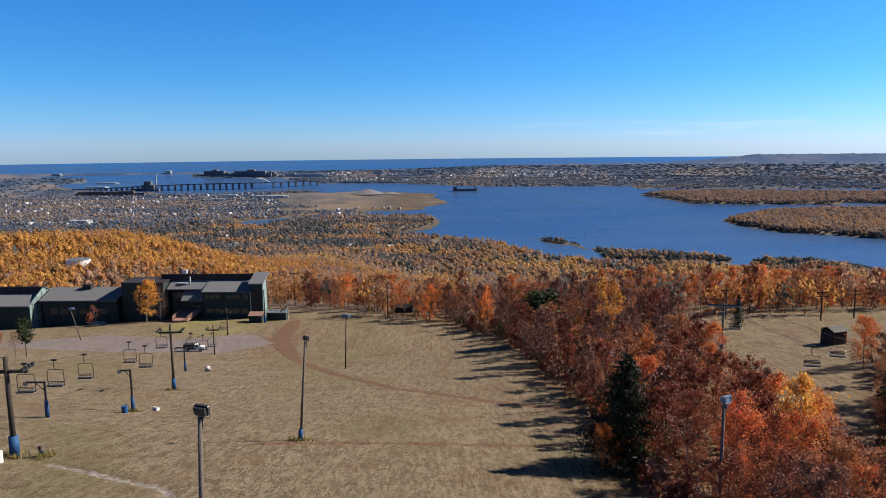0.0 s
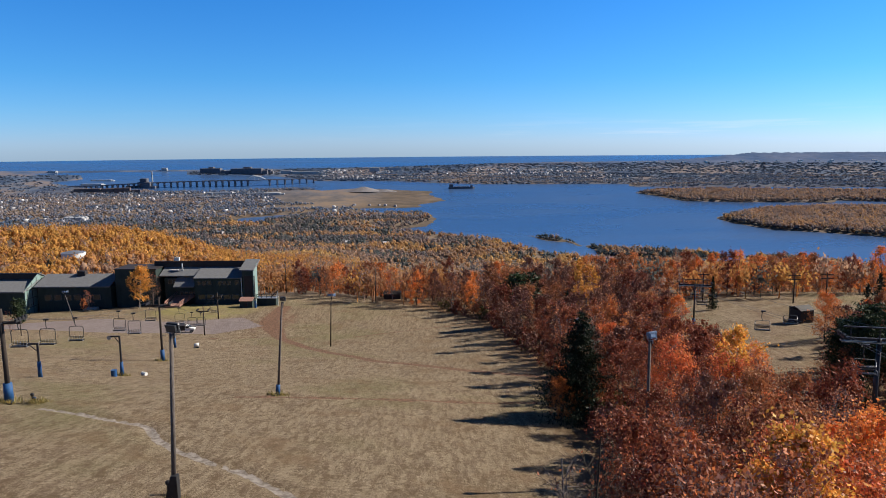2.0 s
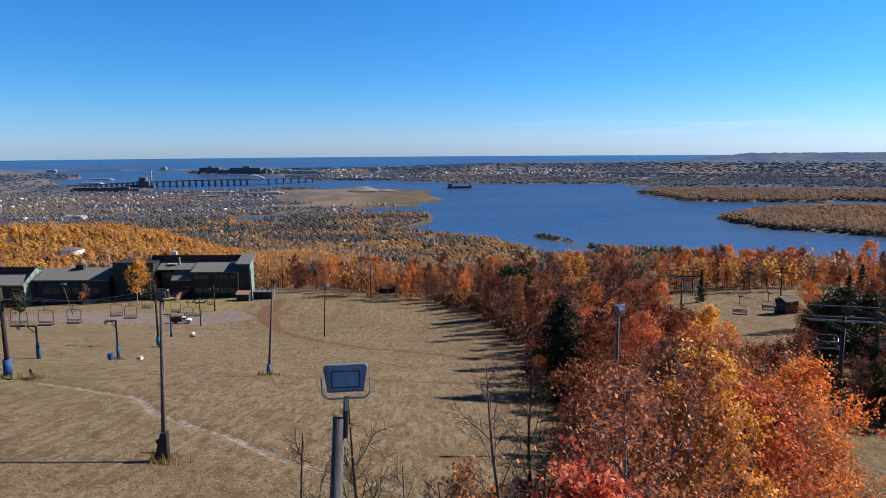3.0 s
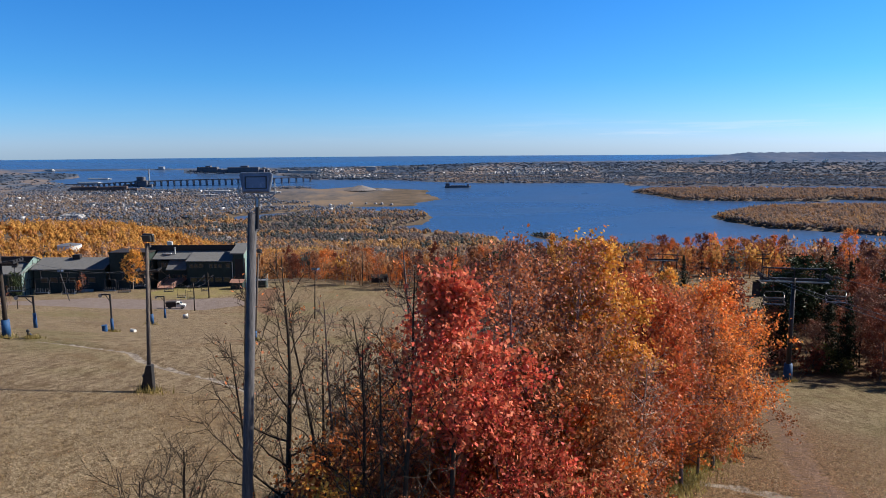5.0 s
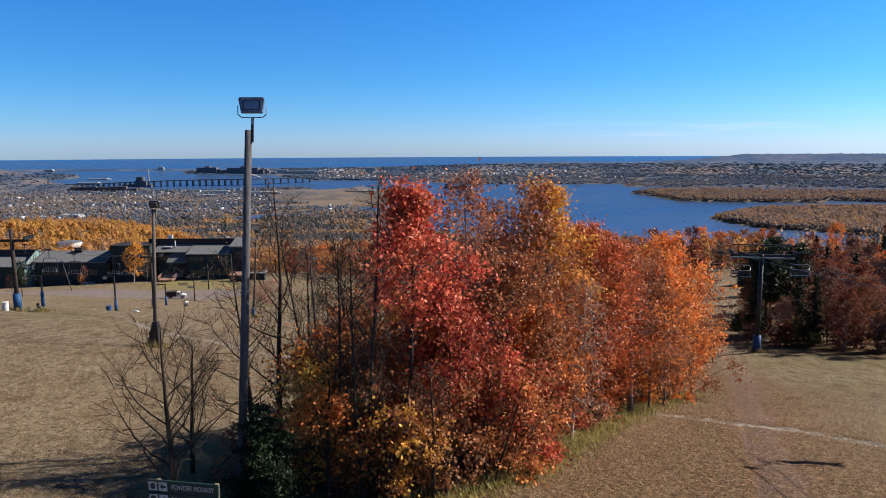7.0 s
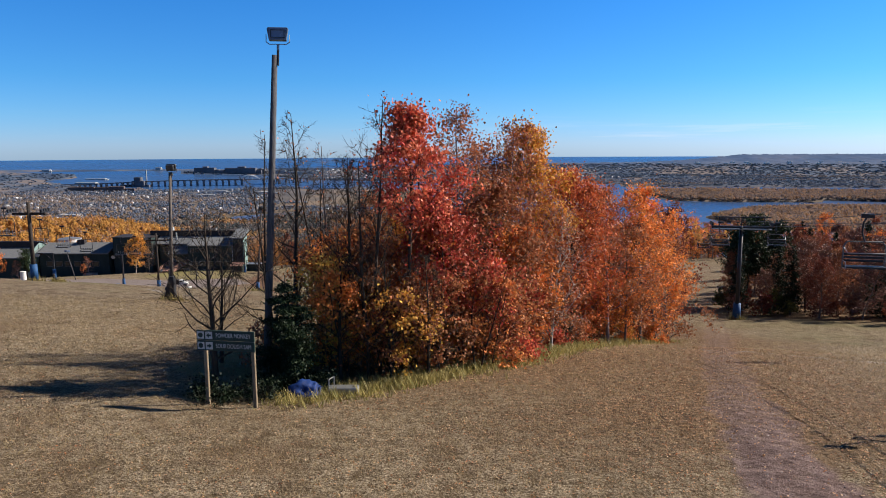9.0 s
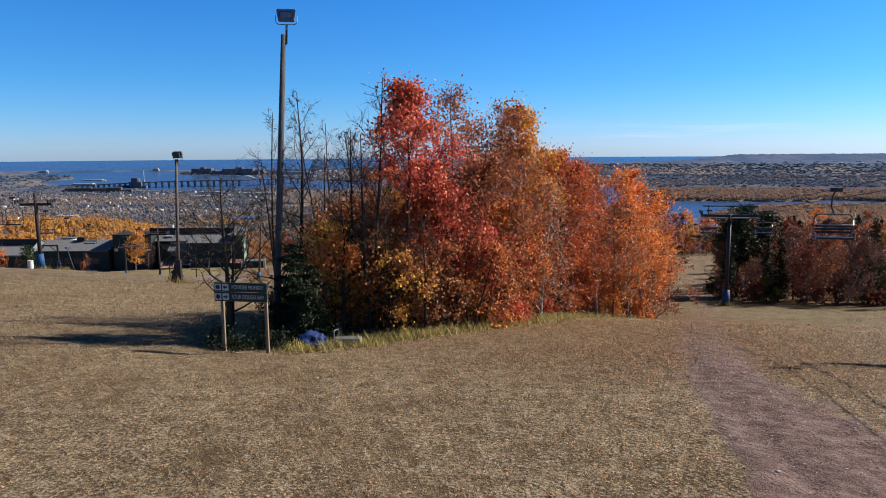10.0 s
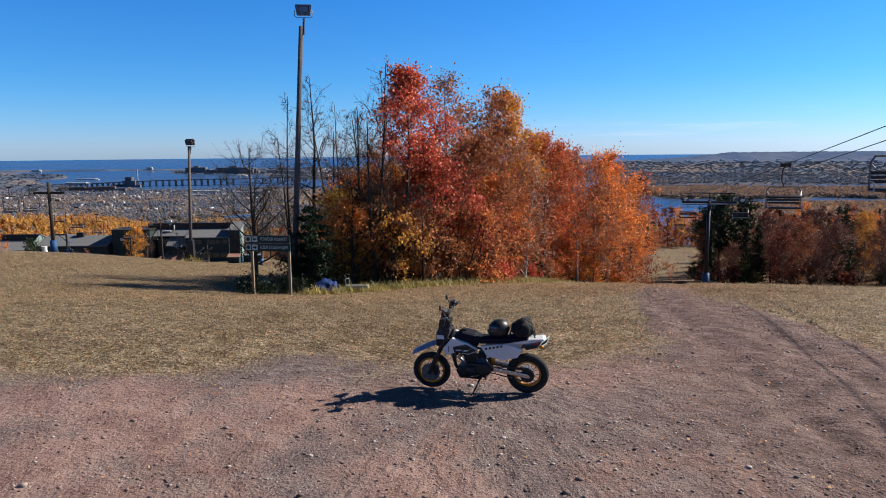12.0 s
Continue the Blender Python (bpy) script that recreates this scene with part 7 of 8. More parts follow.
# ---------------------------------------------------------------- the motorcycle
TYRE = RUBBER
GOLD_RIM = plain("gold_anodised_rim", (0.5, 0.22, 0.04), 0.35, 0.7, vary=0.2, size=9)
WHITE_PLASTIC = plain("white_fairing_plastic", (0.72, 0.73, 0.76), 0.35, vary=0.06, size=5, spec=0.5)
BLUE_PLASTIC = plain("pale_blue_fender_plastic", (0.36, 0.45, 0.66), 0.35, vary=0.06, size=5, spec=0.5)
BLACK_PLASTIC = plain("black_plastic", (0.018, 0.018, 0.02), 0.45, vary=0.3, size=9, spec=0.4)
SEAT_VINYL = plain("dark_blue_seat_vinyl", (0.012, 0.014, 0.024), 0.8, vary=0.25, size=9, spec=0.12)
ENGINE = plain("dull_engine_metal", (0.04, 0.04, 0.043), 0.45, 0.5, vary=0.4, size=12, bump=0.3)
BRIGHT = plain("bright_metal", (0.55, 0.56, 0.58), 0.25, 0.9, vary=0.15, size=9)
RED_LENS = plain("red_lens", (0.35, 0.02, 0.02), 0.2, vary=0.1, spec=0.6)
PLATE = plain("pale_plate", (0.55, 0.68, 0.7), 0.5, vary=0.1)
GLOSS_BLACK = plain("gloss_black_shell", (0.012, 0.012, 0.014), 0.42, vary=0.2, spec=0.5, bump=0.02)
CLOTH = plain("black_cloth", (0.016, 0.016, 0.018), 0.9, vary=0.4, size=18, bump=0.5)


def torus(bm, c, R, r, seg=40, sides=12, squash=1.0):
    """A ring in the xz plane."""
    rings = []
    for i in range(seg):
        a = 2 * math.pi * i / seg
        ring = []
        for j in range(sides):
            b = 2 * math.pi * j / sides
            rad = R + r * math.cos(b)
            ring.append(bm.verts.new((c[0] + rad * math.cos(a), c[1] + r * squash * math.sin(b), c[2] + rad * math.sin(a))))
        rings.append(ring)
    for i in range(seg):
        p, q = rings[i], rings[(i + 1) % seg]
        for j in range(sides):
            bm.faces.new((p[j], q[j], q[(j + 1) % sides], p[(j + 1) % sides]))
    bmesh.ops.recalc_face_normals(bm, faces=bm.faces)
    return bm


def slab(pts, y0, y1, bevel=0.015):
    """A side outline (x, z) given thickness from y0 to y1, with softened edges."""
    return soft(solid([(x, y0, z) for x, z in pts], (0, y1 - y0, 0)), bevel, 2)


def motorcycle():
    front, rear = Vector((-0.70, -0.12, 0)), Vector((0.665, -0.40, 0))
    mid = (front + rear) / 2
    turn = math.degrees(math.atan2(front.y - rear.y, front.x - rear.x))
    z = max(float(land(front.x, front.y)), float(land(rear.x, rear.y)))
    bike = thing("motorcycle", mid.x, mid.y, z + 0.005, "white and blue supermoto motorcycle with gold rims on its side stand", "motorcycle")
    bike.matrix_world = pose(mid.x, mid.y, z + 0.005, 0, 0, turn) @ pose(0, 0, 0, -7, 0, 0) @ Matrix.Scale(0.91, 4)

    for name, x, R, r in (("front_wheel", 0.715, 0.285, 0.046), ("rear_wheel", -0.715, 0.31, 0.06)):
        c = (x, 0, R)
        wheel = part(name, rounded(torus(bmesh.new(), c, R - r, r, 44, 12, 1.0)), TYRE, bike, "black road tyre on a gold spoked rim")
        bm = torus(bmesh.new(), c, R - 2.05 * r, 0.02, 40, 8, 2.1)
        part("rim", rounded(bm), GOLD_RIM, wheel)
        part("hub", rod(bmesh.new(), (x, -0.07, R), (x, 0.07, R), 0.06, sides=18), ENGINE, wheel)
        for k in range(16):
            a = k * math.pi / 8
            rr = R - 2.05 * r
            part("spoke", rod(bmesh.new(), (x + 0.05 * math.cos(a + 0.5), 0.05 * (-1) ** k, R + 0.05 * math.sin(a + 0.5)), (x + rr * math.cos(a), 0, R + rr * math.sin(a)), 0.005, sides=4), BRIGHT, wheel)
        bm = rod(bmesh.new(), (x, 0.085, R), (x, 0.09, R), 0.14 if x > 0 else 0.105, sides=28)
        part("brake_disc" if x > 0 else "sprocket", bm, BRIGHT if x > 0 else ENGINE, wheel)

    for y in (-0.1, 0.1):
        part("fork_leg", rounded(rod(bmesh.new(), (0.715, y, 0.28), (0.615, y, 0.515), 0.036, 0.034, 14)), GOLD_RIM, bike, "gold lower fork leg")
        part("fork_tube", rounded(rod(bmesh.new(), (0.615, y, 0.515), (0.40, y, 0.98), 0.027, 0.027, 14)), DARK_STEEL, bike)
        part("fork_guard", slab([(0.76, 0.27), (0.70, 0.27), (0.555, 0.60), (0.615, 0.63)], y * 1.35 - 0.015, y * 1.35 + 0.015), BLACK_PLASTIC, bike)
    part("caliper", slab([(0.66, 0.27), (0.60, 0.27), (0.57, 0.40), (0.63, 0.42)], 0.1, 0.15), ENGINE, bike)
    # front fender: a curved blade over the wheel
    bm = bmesh.new()
    prev = None
    for k in range(15):
        f = k / 14
        x = 0.98 - 0.60 * f
        zc = 0.595 + 0.17 * math.sin(f * 1.9) + 0.02 * f
        w = 0.055 + 0.05 * math.sin(math.pi * min(1, f * 1.25 + 0.12))
        row = [bm.verts.new((x, y * w, zc + 0.012 - 0.06 * (abs(y) ** 2))) for y in (-1, -0.6, 0, 0.6, 1)]
        if prev:
            for a in range(4):
                bm.faces.new((prev[a], prev[a + 1], row[a + 1], row[a]))
        prev = row
    bmesh.ops.solidify(bm, geom=bm.faces[:], thickness=0.012)
    bmesh.ops.recalc_face_normals(bm, faces=bm.faces)
    part("front_fender", rounded(bm), BLUE_PLASTIC, bike, "pale blue front fender")
    # headlight mask, bars, mirrors
    bm = solid([(0.62, -0.1, 0.70), (0.62, 0.1, 0.70), (0.605, 0.14, 0.90), (0.545, 0.1, 1.09), (0.545, -0.1, 1.09), (0.605, -0.14, 0.90)], (-0.17, 0, 0.03))
    mask = part("headlight_mask", soft(bm, 0.03, 2), BLACK_PLASTIC, bike, "black headlight mask")
    bm = ball(bmesh.new(), (0.59, 0, 0.86), 0.085, (0.45, 1.1, 0.8))
    part("headlight", rounded(bm), GLASS, mask)
    part("decal", solid([(0.59, 0.142, 0.84), (0.48, 0.142, 0.84), (0.49, 0.142, 0.90), (0.585, 0.142, 0.90)], (0, 0.003, 0)), WHITE_PLASTIC, mask)
    bar = part("handlebar", rounded(pipe(bmesh.new(), [(0.36, 0.40, 1.220), (0.42, 0.24, 1.210), (0.435, 0.1, 1.160), (0.435, -0.1, 1.160), (0.42, -0.24, 1.210), (0.36, -0.40, 1.220)], 0.013, 10)), DARK_STEEL, bike)
    for s in (-1, 1):
        part("grip", rounded(rod(bmesh.new(), (0.395, s * 0.31, 1.216), (0.355, s * 0.42, 1.222), 0.019, sides=12)), RUBBER, bar)
        part("lever", rod(bmesh.new(), (0.45, s * 0.26, 1.200), (0.44, s * 0.40, 1.190), 0.007, sides=6), BRIGHT, bar)
        part("hand_guard", slab([(0.50, 1.140), (0.48, 1.250), (0.40, 1.260), (0.43, 1.130)], s * 0.38 - 0.05, s * 0.38 + 0.05), BLACK_PLASTIC, bar)
        part("mirror_stem", rod(bmesh.new(), (0.42, s * 0.22, 1.210), (0.5, s * 0.24, 1.340), 0.007, sides=6), DARK_STEEL, bar)
        bm = bmesh.new()
        ball(bm, (0.5, s * 0.24, 1.360), 0.055, (0.35, 0.9, 0.8))
        part("mirror", rounded(bm), BLACK_PLASTIC, bar)
    part("instrument", slab([(0.54, 1.140), (0.46, 1.120), (0.44, 1.220), (0.52, 1.270)], -0.06, 0.06), BLACK_PLASTIC, bar)
    part("bar_pad", rounded(rod(bmesh.new(), (0.435, -0.11, 1.200), (0.435, 0.11, 1.200), 0.028, sides=12)), CLOTH, bar)
    part("riser", pipe(bmesh.new(), [(0.41, 0.03, 0.95), (0.435, 0.03, 1.16)], 0.02), DARK_STEEL, bike)
    part("steering_head", rod(bmesh.new(), (0.46, 0, 0.75), (0.39, 0, 0.97), 0.045, sides=14), DARK_STEEL, bike)
    part("fork_clamp", slab([(0.50, 0.72), (0.40, 0.70), (0.39, 0.75), (0.48, 0.78)], -0.13, 0.13), DARK_STEEL, bike)
    # shrouds, tank, seat, side panels
    for s in (-1, 1):
        y0, y1 = s * 0.12, s * 0.185
        part("radiator_shroud", slab([(0.46, 0.60), (0.50, 0.70), (0.36, 0.88), (0.12, 0.80), (-0.02, 0.70), (0.12, 0.63), (0.30, 0.66)], min(y0, y1), max(y0, y1), 0.02), WHITE_PLASTIC, bike, "white shroud with dark graphics")
        part("graphic", solid([(0.33, s * 0.1855, 0.665), (0.35, s * 0.1855, 0.745), (0.16, s * 0.1855, 0.795), (0.0, s * 0.1855, 0.705), (0.12, s * 0.1855, 0.65)], (0, s * 0.003, 0)), BLACK_PLASTIC, bike, "black graphic panel on the shroud")
        for gx, gz, gw, gh_, mat in ((0.42, 0.66, 0.012, 0.1, FRAME_GREY), (0.32, 0.69, 0.08, 0.018, WHITE_PLASTIC), (0.27, 0.76, 0.11, 0.02, FRAME_GREY), (0.20, 0.68, 0.06, 0.03, PALE_TRIM), (0.12, 0.72, 0.05, 0.02, FRAME_GREY)):
            part("graphic", solid([(gx, s * 0.19, gz), (gx - gw * 0.4, s * 0.19, gz + gh_), (gx - gw * 1.5, s * 0.19, gz + gh_ * 0.9), (gx - gw, s * 0.19, gz + 0.006)], (0, s * 0.003, 0)), mat, bike)
        part("side_panel", slab([(-0.04, 0.76), (-0.14, 0.60), (-0.36, 0.55), (-0.58, 0.60), (-0.66, 0.74), (-0.42, 0.81)], min(s * 0.1, s * 0.15), max(s * 0.1, s * 0.15), 0.02), WHITE_PLASTIC, bike, "white side panel")
        for k in range(5):
            gx, gz = -0.11 - 0.055 * k, 0.705 + 0.012 * k
            part("graphic", solid([(gx, s * 0.152, gz), (gx - 0.012, s * 0.152, gz + 0.035), (gx - 0.04, s * 0.152, gz + 0.04), (gx - 0.035, s * 0.152, gz + 0.008)], (0, s * 0.003, 0)), BLACK_PLASTIC, bike)
        part("radiator", slab([(0.36, 0.50), (0.40, 0.66), (0.35, 0.68), (0.31, 0.52)], s * 0.05 if s > 0 else -0.15, 0.15 if s > 0 else -0.05), ENGINE, bike)
    part("fuel_tank", slab([(0.36, 0.86), (0.22, 0.95), (0.04, 0.91), (-0.06, 0.84), (0.0, 0.72), (0.3, 0.72)], -0.12, 0.12, 0.045), SEAT_VINYL, bike)
    part("tank_cap", rod(bmesh.new(), (0.20, 0, 0.94), (0.20, 0, 0.97), 0.035, sides=14), BLACK_PLASTIC, bike)
    part("seat", slab([(0.12, 0.93), (-0.05, 0.86), (-0.40, 0.87), (-0.72, 0.90), (-0.74, 0.86), (-0.40, 0.79), (-0.04, 0.77)], -0.105, 0.105, 0.03), SEAT_VINYL, bike, "dark blue seat")
    bm = slab([(-0.40, 0.80), (-0.68, 0.86), (-0.94, 0.89), (-0.98, 0.87), (-0.80, 0.82), (-0.62, 0.79)], -0.095, 0.095, 0.02)
    tail = part("rear_fender", bm, WHITE_PLASTIC, bike, "white rear fender")
    part("tail_light", slab([(-0.80, 0.785), (-0.93, 0.835), (-0.92, 0.80), (-0.82, 0.76)], -0.06, 0.06, 0.01), RED_LENS, tail)
    part("fender_extension", slab([(-0.66, 0.74), (-0.88, 0.78), (-0.86, 0.74), (-0.70, 0.69)], -0.07, 0.07, 0.012), BLACK_PLASTIC, tail)
    plate = part("number_plate", solid([(-0.98, -0.09, 0.75), (-0.87, 0.1, 0.73), (-0.91, 0.1, 0.85), (-1.02, -0.09, 0.87)], (-0.006, 0, -0.003)), PLATE, tail, "pale number plate")
    part("plate_bar", solid([(-0.985, -0.06, 0.795), (-0.91, 0.07, 0.78), (-0.923, 0.07, 0.82), (-0.998, -0.06, 0.835)], (-0.006, 0.004, -0.003)), SEAT_VINYL, plate)
    for s in (-1, 1):
        part("indicator", rounded(ball(bmesh.new(), (-0.92, s * 0.17, 0.80), 0.028, (1.3, 1, 1))), GOLD_RIM, tail)
    # frame, engine, exhaust, swingarm
    for s in (-1, 1):
        part("frame_rail", rounded(pipe(bmesh.new(), [(0.44, s * 0.03, 0.82), (0.30, s * 0.13, 0.66), (-0.08, s * 0.13, 0.60), (-0.22, s * 0.13, 0.38)], 0.022, 10)), ENGINE, bike)
        part("swingarm", slab([(-0.20, 0.37), (-0.22, 0.43), (-0.74, 0.345), (-0.76, 0.29), (-0.70, 0.285)], s * 0.11 - 0.02, s * 0.11 + 0.02, 0.01), BRIGHT, bike)
        part("foot_peg", rod(bmesh.new(), (-0.12, s * 0.13, 0.31), (-0.13, s * 0.27, 0.31), 0.014, sides=8), DARK_STEEL, bike)
    part("down_tube", rounded(pipe(bmesh.new(), [(0.43, 0, 0.74), (0.34, 0, 0.36), (0.22, 0, 0.24), (-0.1, 0, 0.24)], 0.025, 10)), DARK_STEEL, bike)
    part("crankcase", soft(solid([(0.26, -0.13, 0.27), (0.30, -0.13, 0.38), (0.12, -0.13, 0.48), (-0.14, -0.13, 0.47), (-0.2, -0.13, 0.33), (-0.1, -0.13, 0.25)], (0, 0.26, 0)), 0.03), ENGINE, bike)
    part("crankcase_cover", rounded(rod(bmesh.new(), (0.10, 0.12, 0.36), (0.10, 0.165, 0.36), 0.085, 0.075, 24)), ENGINE, bike)
    part("clutch_cover", rounded(rod(bmesh.new(), (0.02, -0.12, 0.36), (0.02, -0.165, 0.36), 0.1, 0.09, 24)), ENGINE, bike)
    part("cylinder", slab([(0.18, 0.46), (0.22, 0.62), (0.06, 0.66), (0.02, 0.47)], -0.09, 0.09), ENGINE, bike)
    for k in range(5):
        part("cooling_fin", slab([(0.20 + k * 0.007, 0.49 + k * 0.03), (0.03 + k * 0.007, 0.51 + k * 0.03), (0.03 + k * 0.007, 0.518 + k * 0.03), (0.20 + k * 0.007, 0.498 + k * 0.03)], -0.105, 0.105, 0.002), DARK_STEEL, bike)
    part("carburettor", slab([(0.02, 0.52), (0.0, 0.62), (-0.12, 0.62), (-0.12, 0.53)], -0.06, 0.06, 0.02), BLACK_PLASTIC, bike)
    part("exhaust_pipe", rounded(pipe(bmesh.new(), [(0.2, -0.04, 0.58), (0.32, -0.08, 0.48), (0.24, -0.13, 0.36), (-0.1, -0.15, 0.42), (-0.3, -0.15, 0.56)], 0.022, 10)), BRIGHT, bike)
    part("silencer", rounded(rod(bmesh.new(), (-0.28, -0.17, 0.55), (-0.74, -0.19, 0.72), 0.05, 0.055, 20)), DARK_STEEL, bike)
    part("shock_absorber", rod(bmesh.new(), (-0.22, 0, 0.42), (-0.16, 0, 0.72), 0.04, sides=14), GOLD_RIM, bike)
    part("chain_guard", slab([(-0.24, 0.45), (-0.24, 0.47), (-0.66, 0.41), (-0.66, 0.39)], 0.07, 0.1, 0.004), BLACK_PLASTIC, bike)
    part("chain", pipe(bmesh.new(), [(-0.16, 0.085, 0.42), (-0.715, 0.085, 0.42), (-0.82, 0.085, 0.315), (-0.715, 0.085, 0.21), (-0.16, 0.085, 0.33)], 0.009), DARK_STEEL, bike)
    part("bash_plate", slab([(0.28, 0.22), (0.33, 0.34), (0.30, 0.36), (0.22, 0.24), (-0.05, 0.225), (-0.05, 0.21)], -0.09, 0.09, 0.006), ENGINE, bike)
    part("side_stand", rounded(pipe(bmesh.new(), [(-0.06, 0.12, 0.30), (0.06, 0.27, 0.055), (0.09, 0.28, 0.045)], 0.012, 8)), DARK_STEEL, bike)
    part("shift_lever", rod(bmesh.new(), (-0.02, 0.15, 0.30), (0.10, 0.17, 0.29), 0.008, sides=6), BRIGHT, bike)
    part("cable", pipe(bmesh.new(), [(0.36, 0.2, 1.08), (0.5, 0.16, 1.02), (0.46, 0.1, 0.86), (0.3, 0.1, 0.74)], 0.006), RUBBER, bike)

    def on_bike(x, y, zz):
        return bike.matrix_world @ Vector((x, y, zz))

    p = on_bike(-0.31, 0.02, 0.865)
    helmet = thing("helmet", p.x, p.y, p.z, "glossy black motorcycle helmet resting on the seat", "helmet", "", turn + 25)
    helmet.scale = (0.85, 0.85, 0.85)
    bm = bmesh.new()
    bmesh.ops.create_uvsphere(bm, u_segments=28, v_segments=18, radius=0.145, matrix=Matrix.Translation((0, 0, 0.14)) @ Matrix.Diagonal((1.12, 0.95, 1.0, 1)))
    for v in bm.verts:
        v.co.z = max(0.012, v.co.z)
        if v.co.x > 0.1 and v.co.z < 0.12:
            v.co.x += 0.035
    part("shell", rounded(bm), GLOSS_BLACK, helmet)
    bm = bmesh.new()
    bmesh.ops.create_uvsphere(bm, u_segments=28, v_segments=18, radius=0.147, matrix=Matrix.Translation((0.008, 0, 0.145)) @ Matrix.Diagonal((1.12, 0.92, 1.0, 1)))
    bmesh.ops.delete(bm, geom=[v for v in bm.verts if v.co.x < 0.06 or v.co.z < 0.105 or v.co.z > 0.205], context="VERTS")
    part("visor", rounded(bm), GLASS, helmet)
    p = on_bike(-0.64, 0.0, 0.885)
    bag = thing("tail_bag", p.x, p.y, p.z, "black cloth bag strapped on the motorcycle's tail", "bag", "", turn)
    bag.scale = (0.88, 0.88, 0.88)
    bm = bmesh.new()
    bmesh.ops.create_icosphere(bm, subdivisions=4, radius=1, matrix=Matrix.Translation((0, 0, 0.12)) @ Matrix.Diagonal((0.17, 0.16, 0.135, 1)))
    for v in bm.verts:
        v.co += v.normal * 0.03 * noise.noise(v.co * 11)
        v.co.z = max(0.0, v.co.z)
    part("body", rounded(bm), CLOTH, bag)
    part("roll_top", rounded(rod(bmesh.new(), (-0.08, -0.14, 0.25), (0.02, 0.14, 0.25), 0.035, sides=12)), CLOTH, bag)
    for y in (-0.07, 0.07):
        part("strap", pipe(bmesh.new(), [(0.19, y, 0.0), (0.14, y, 0.18), (0.0, y, 0.262), (-0.14, y, 0.18), (-0.19, y, 0.0)], 0.011), BLACK_PLASTIC, bag)


motorcycle()

# ---------------------------------------------------------------- grass, fallen leaves and stones
rng_cover = np.random.default_rng(909)


def ground_z(x, y):
    """The sheet's own height near the hilltop."""
    r = np.hypot(x, y + 9)
    z = land(x, y)
    z = z + (waves(x, y, 1.3, 21) * 0.018 + waves(x, y, 0.45, 22) * 0.012) * (1 - smooth(40, 120, r))
    return z - 0.05 * np.exp(-((near_line(LANE, x, y) - 0.8) / 0.3) ** 2)


def view_wedge(count, near, far, power):
    """Spots over the open ground ahead of the hilltop, denser nearer to it."""
    u = rng_cover.uniform(0, 1, count)
    r = (near ** power + u * (far ** power - near ** power)) ** (1 / power)
    a = np.radians(rng_cover.uniform(-42, 40, count))
    return np.sin(a) * r, np.cos(a) * r - 9


def lane_cover(x, y, soft_edge=0.0):
    y = y + rng_cover.normal(0, 1, np.shape(y)) * soft_edge
    return (near_line(LANE, x, y) - np.abs(rng_cover.normal(0, 1, np.shape(y))) * soft_edge * 0.6 < np.interp(y, [-5, 6, 14, 30, 60], [2.6, 1.7, 1.2, 1.15, 1.4])) | (y < apron_edge(x, y))


def grass(name, label, x, y, height, lean, mat, blades=3):
    n = len(x)
    V = []
    z = ground_z(x, y)
    for k in range(blades):
        a = rng_cover.uniform(0, 6.28, n)
        h = height * rng_cover.uniform(0.5, 1.3, n)
        w = 0.006 + 0.05 * h
        ox, oy = x + rng_cover.normal(0, 0.04, n), y + rng_cover.normal(0, 0.04, n)
        tx, ty = ox + np.cos(a) * h * lean, oy + np.sin(a) * h * lean
        V.append(np.stack([np.stack([ox - np.sin(a) * w, oy + np.cos(a) * w, z - 0.02], -1), np.stack([ox + np.sin(a) * w, oy - np.cos(a) * w, z - 0.02], -1), np.stack([tx, ty, z + h], -1)], 1))
    V = np.concatenate(V).reshape(-1, 3)
    me = mesh_np(name, V, np.arange(len(V)).reshape(-1, 3))
    me.materials.append(mat)
    return tagged(new(name, me), label, "grass", kind="stuff")


STRAW = leafy("dry_straw", [(0.26, 0.19, 0.115), (0.42, 0.335, 0.215), (0.15, 0.105, 0.06), (0.34, 0.26, 0.16), (0.23, 0.175, 0.08)], 1.25, 0.25)
TALL_GRASS = leafy("yellowing_tall_grass", [(0.17, 0.15, 0.05), (0.28, 0.235, 0.085), (0.12, 0.13, 0.04), (0.22, 0.16, 0.06), (0.33, 0.265, 0.11)], 1.3, 0.3)
x, y = view_wedge(100000, 7, 70, 1.0)
keep = ~lane_cover(x, y, 0.7) & (depth_in(WOOD, x, y) < 0.5)
x, y = x[keep], y[keep]
grass("dry_grass", "short dry straw-coloured grass on the hilltop", x, y, 0.035 + 0.0016 * np.hypot(x, y), 2.2, STRAW, 2)
# taller grass along the thicket
t = 0.12 + 0.88 * rng_cover.uniform(0, 1, 11000) ** 0.85
edge = [(-8.8, 21.6), (-6.6, 21.2), (-3.6, 22.8), (-1.2, 25.4), (2.2, 29.0), (5.6, 34.8), (9.2, 41.4), (13.2, 48.2), (17.8, 55)]
k = t * (len(edge) - 1)
i = np.minimum(len(edge) - 2, k.astype(int))
e = np.array(edge)
x = e[i, 0] + (e[i + 1, 0] - e[i, 0]) * (k - i) + rng_cover.normal(0, 0.6, len(t))
y = e[i, 1] + (e[i + 1, 1] - e[i, 1]) * (k - i) + rng_cover.normal(0, 0.6, len(t))
grass("tall_grass", "tall yellowing grass along the thicket's edge", x, y, 0.14 + 0.26 * rng_cover.uniform(0, 1, len(t)) ** 2, 0.7, TALL_GRASS, 3)
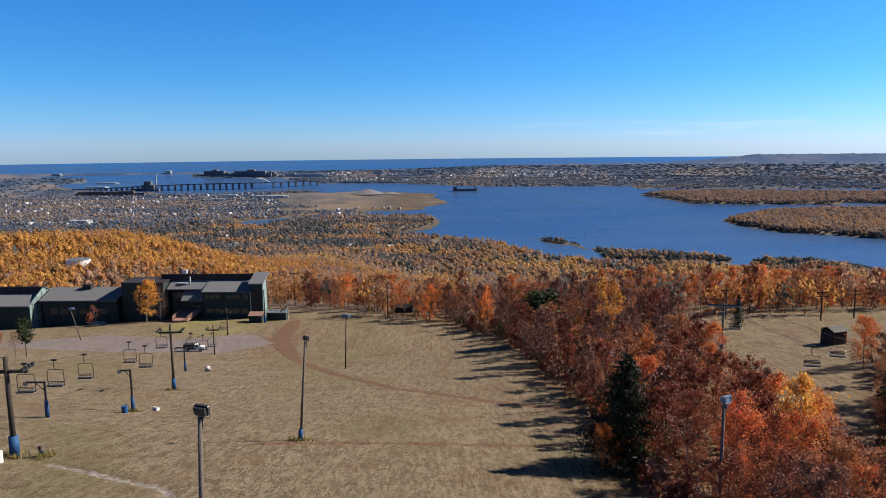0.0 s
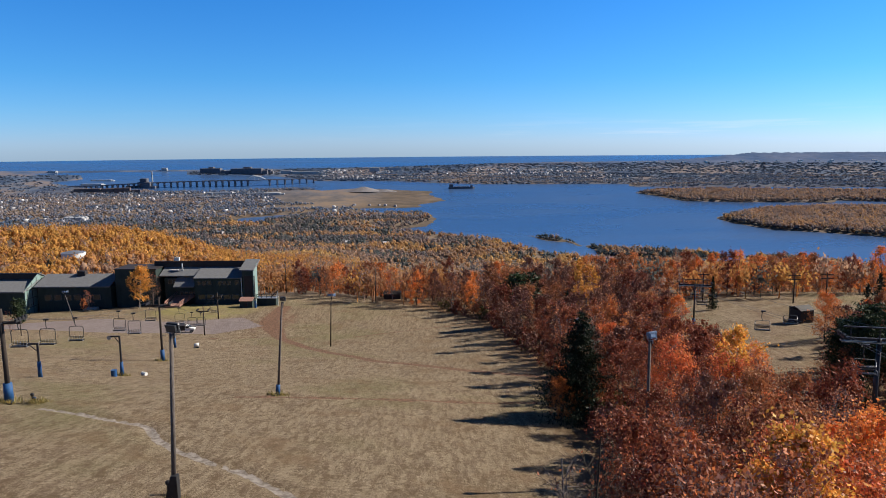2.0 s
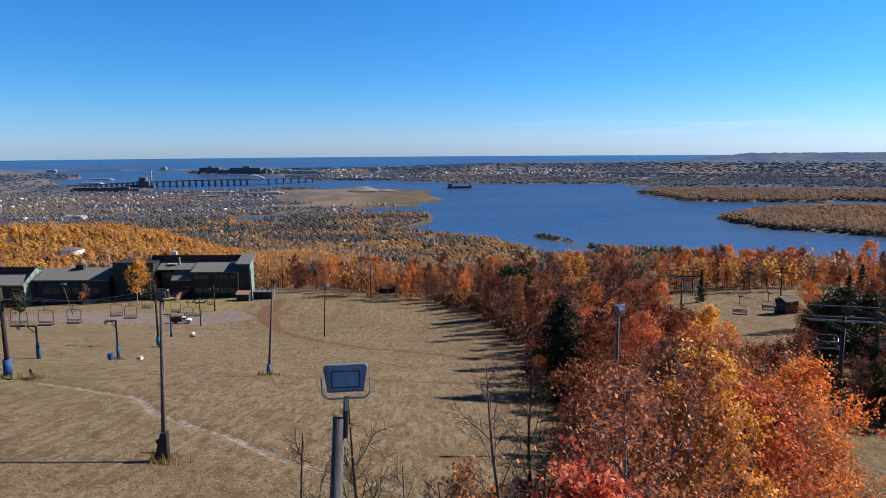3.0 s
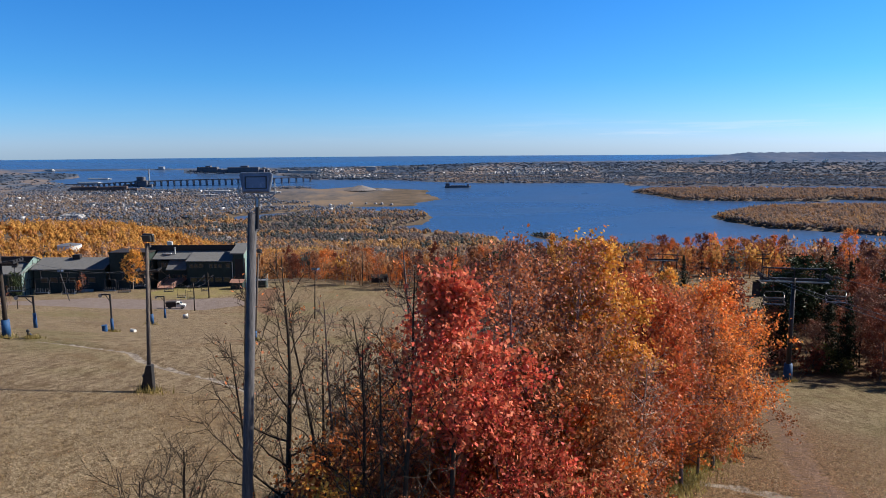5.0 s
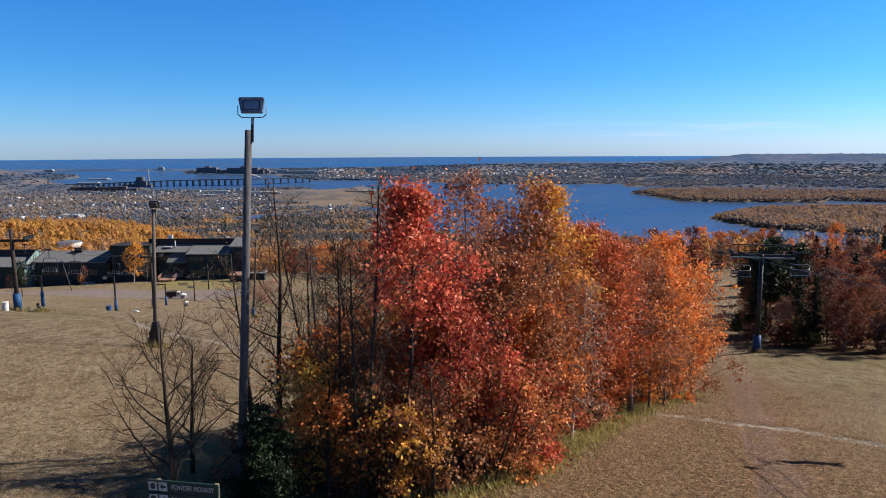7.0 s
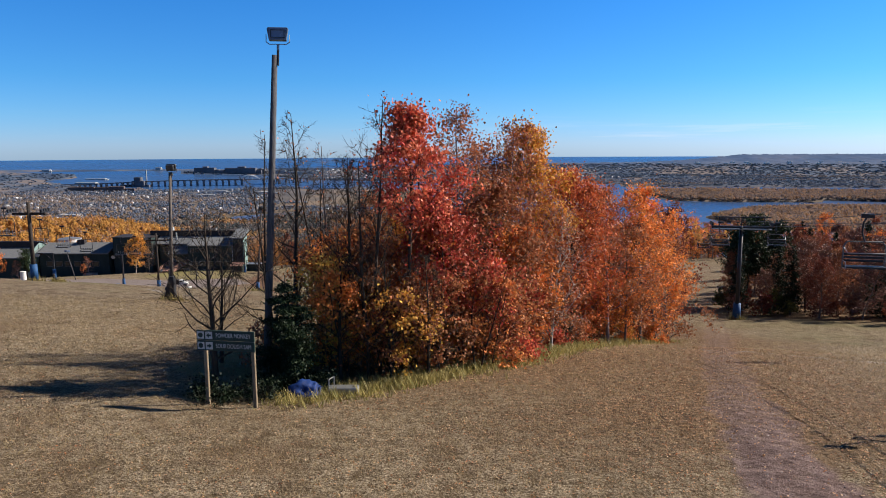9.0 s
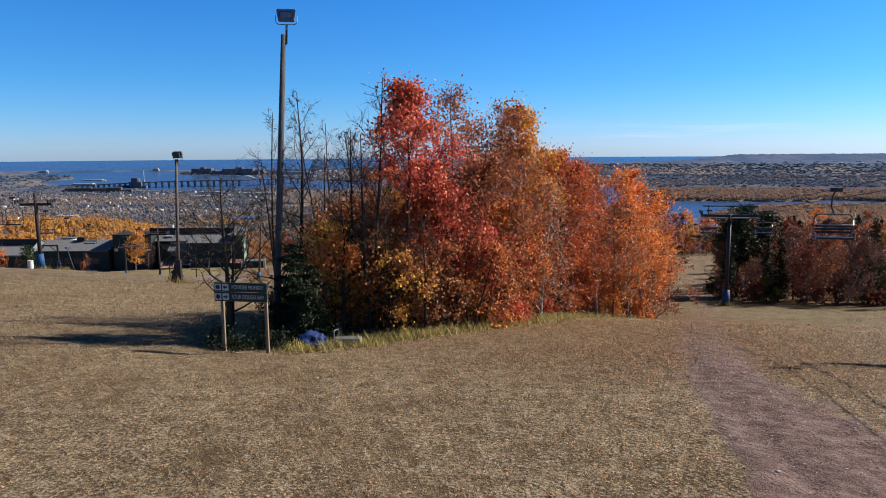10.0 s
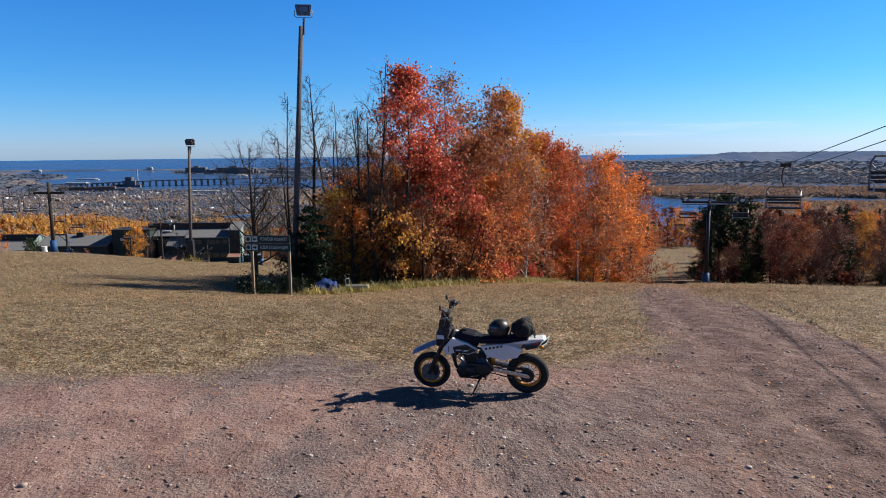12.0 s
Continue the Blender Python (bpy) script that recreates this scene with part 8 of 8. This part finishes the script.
# tufts of weeds at the feet of poles and towers
feet = [(-25, 56.6), (-28.9, 96.5), (-53.7, 83.6), (35.7, 83), (-57.4, 114.6), (-60, 134.6), (-51, 84.2)]
x = np.concatenate([rng_cover.normal(a, 0.55, 130) for a, b in feet])
y = np.concatenate([rng_cover.normal(b, 0.45, 130) for a, b in feet])
grass("weeds", "brown weeds round the feet of the poles", x, y, 0.25 + 0.5 * rng_cover.uniform(0, 1, len(x)) ** 2, 0.4, TALL_GRASS, 3)
# fallen leaves
n = 120000
x, y = view_wedge(n, 6.5, 56, 1.0)
lane_d, wood_d = near_line(LANE, x, y), np.maximum(depth_in(WOOD, x, y), -30)
chance = 0.32 + 0.75 * np.exp(-((lane_d - 2.0) / 1.4) ** 2) + 0.9 * smooth(-9, -0.5, wood_d) * (x > -6)
chance = chance + 0.45 * np.exp(-((lane_d - 1.0) / 7.0) ** 2) * smooth(6, 16, y)
chance = chance * np.where(lane_cover(x, y), np.interp(y, [8, 22], [0.12, 0.7]), 1.0)
keep = rng_cover.uniform(0, 1, n) < chance
x, y = x[keep], y[keep]
pos = np.stack([x, y, ground_z(x, y) + 0.015 + 0.02 * rng_cover.uniform(0, 1, len(x))], -1)
m = len(pos)
u = np.stack([rng_cover.normal(size=m), rng_cover.normal(size=m), 0.25 * rng_cover.normal(size=m)], -1)
u /= np.linalg.norm(u, axis=1)[:, None]
w = np.stack([-u[:, 1], u[:, 0], 0.4 * rng_cover.normal(size=m)], -1)
s = rng_cover.uniform(0.009, 0.027, (m, 1)) * np.interp(y, [0, 25], [1.0, 1.5])[:, None]
V = np.stack([pos + u * s, pos + w * s * 0.7, pos - u * s, pos - w * s * 0.7], 1).reshape(-1, 3)
me = mesh_np("fallen_leaves", V, np.arange(4 * m).reshape(m, 4))
me.materials.append(leafy("fallen_leaf_tones", [(0.3, 0.14, 0.07), (0.5, 0.37, 0.23), (0.22, 0.09, 0.05), (0.36, 0.14, 0.06), (0.4, 0.24, 0.12)], 1.1, 0.1))
tagged(new("fallen_leaves", me), "tan and rust fallen leaves strewn over grass and track", "leaves", kind="stuff")
# loose stones on the gravel
n = 7000
x, y = view_wedge(n * 2, 5.2, 26, 0.8)
keep = lane_cover(x, y)
x, y = x[keep], y[keep]
z = ground_z(x, y)
bm = bmesh.new()
bmesh.ops.create_icosphere(bm, subdivisions=1, radius=1)
bv = np.array([q.co for q in bm.verts])
bf = np.array([[q.index for q in f.verts] for f in bm.faces])
bm.free()
s = rng_cover.gamma(1.6, 0.0045, len(x)) + 0.004
V = bv[None] * (s[:, None, None] * rng_cover.uniform(0.6, 1.2, (len(x), 12, 1)) * np.array([1.2, 1.0, 0.6])) + np.stack([x, y, z + s * 0.2], -1)[:, None]
F = bf[None] + (np.arange(len(x)) * 12)[:, None, None]
me = mesh_np("loose_stones", V.reshape(-1, 3), F.reshape(-1, 3))
stone = Nodes("stone_tones")
me.materials.append(stone.done(stone.ramp(stone.island(), [(0.0, (0.1, 0.075, 0.07)), (0.5, (0.24, 0.17, 0.15)), (1.0, (0.42, 0.37, 0.34))]), 0.9, 0, None, 0.2))
tagged(new("loose_stones", me), "loose reddish and grey stones on the gravel", "stones", kind="stuff")
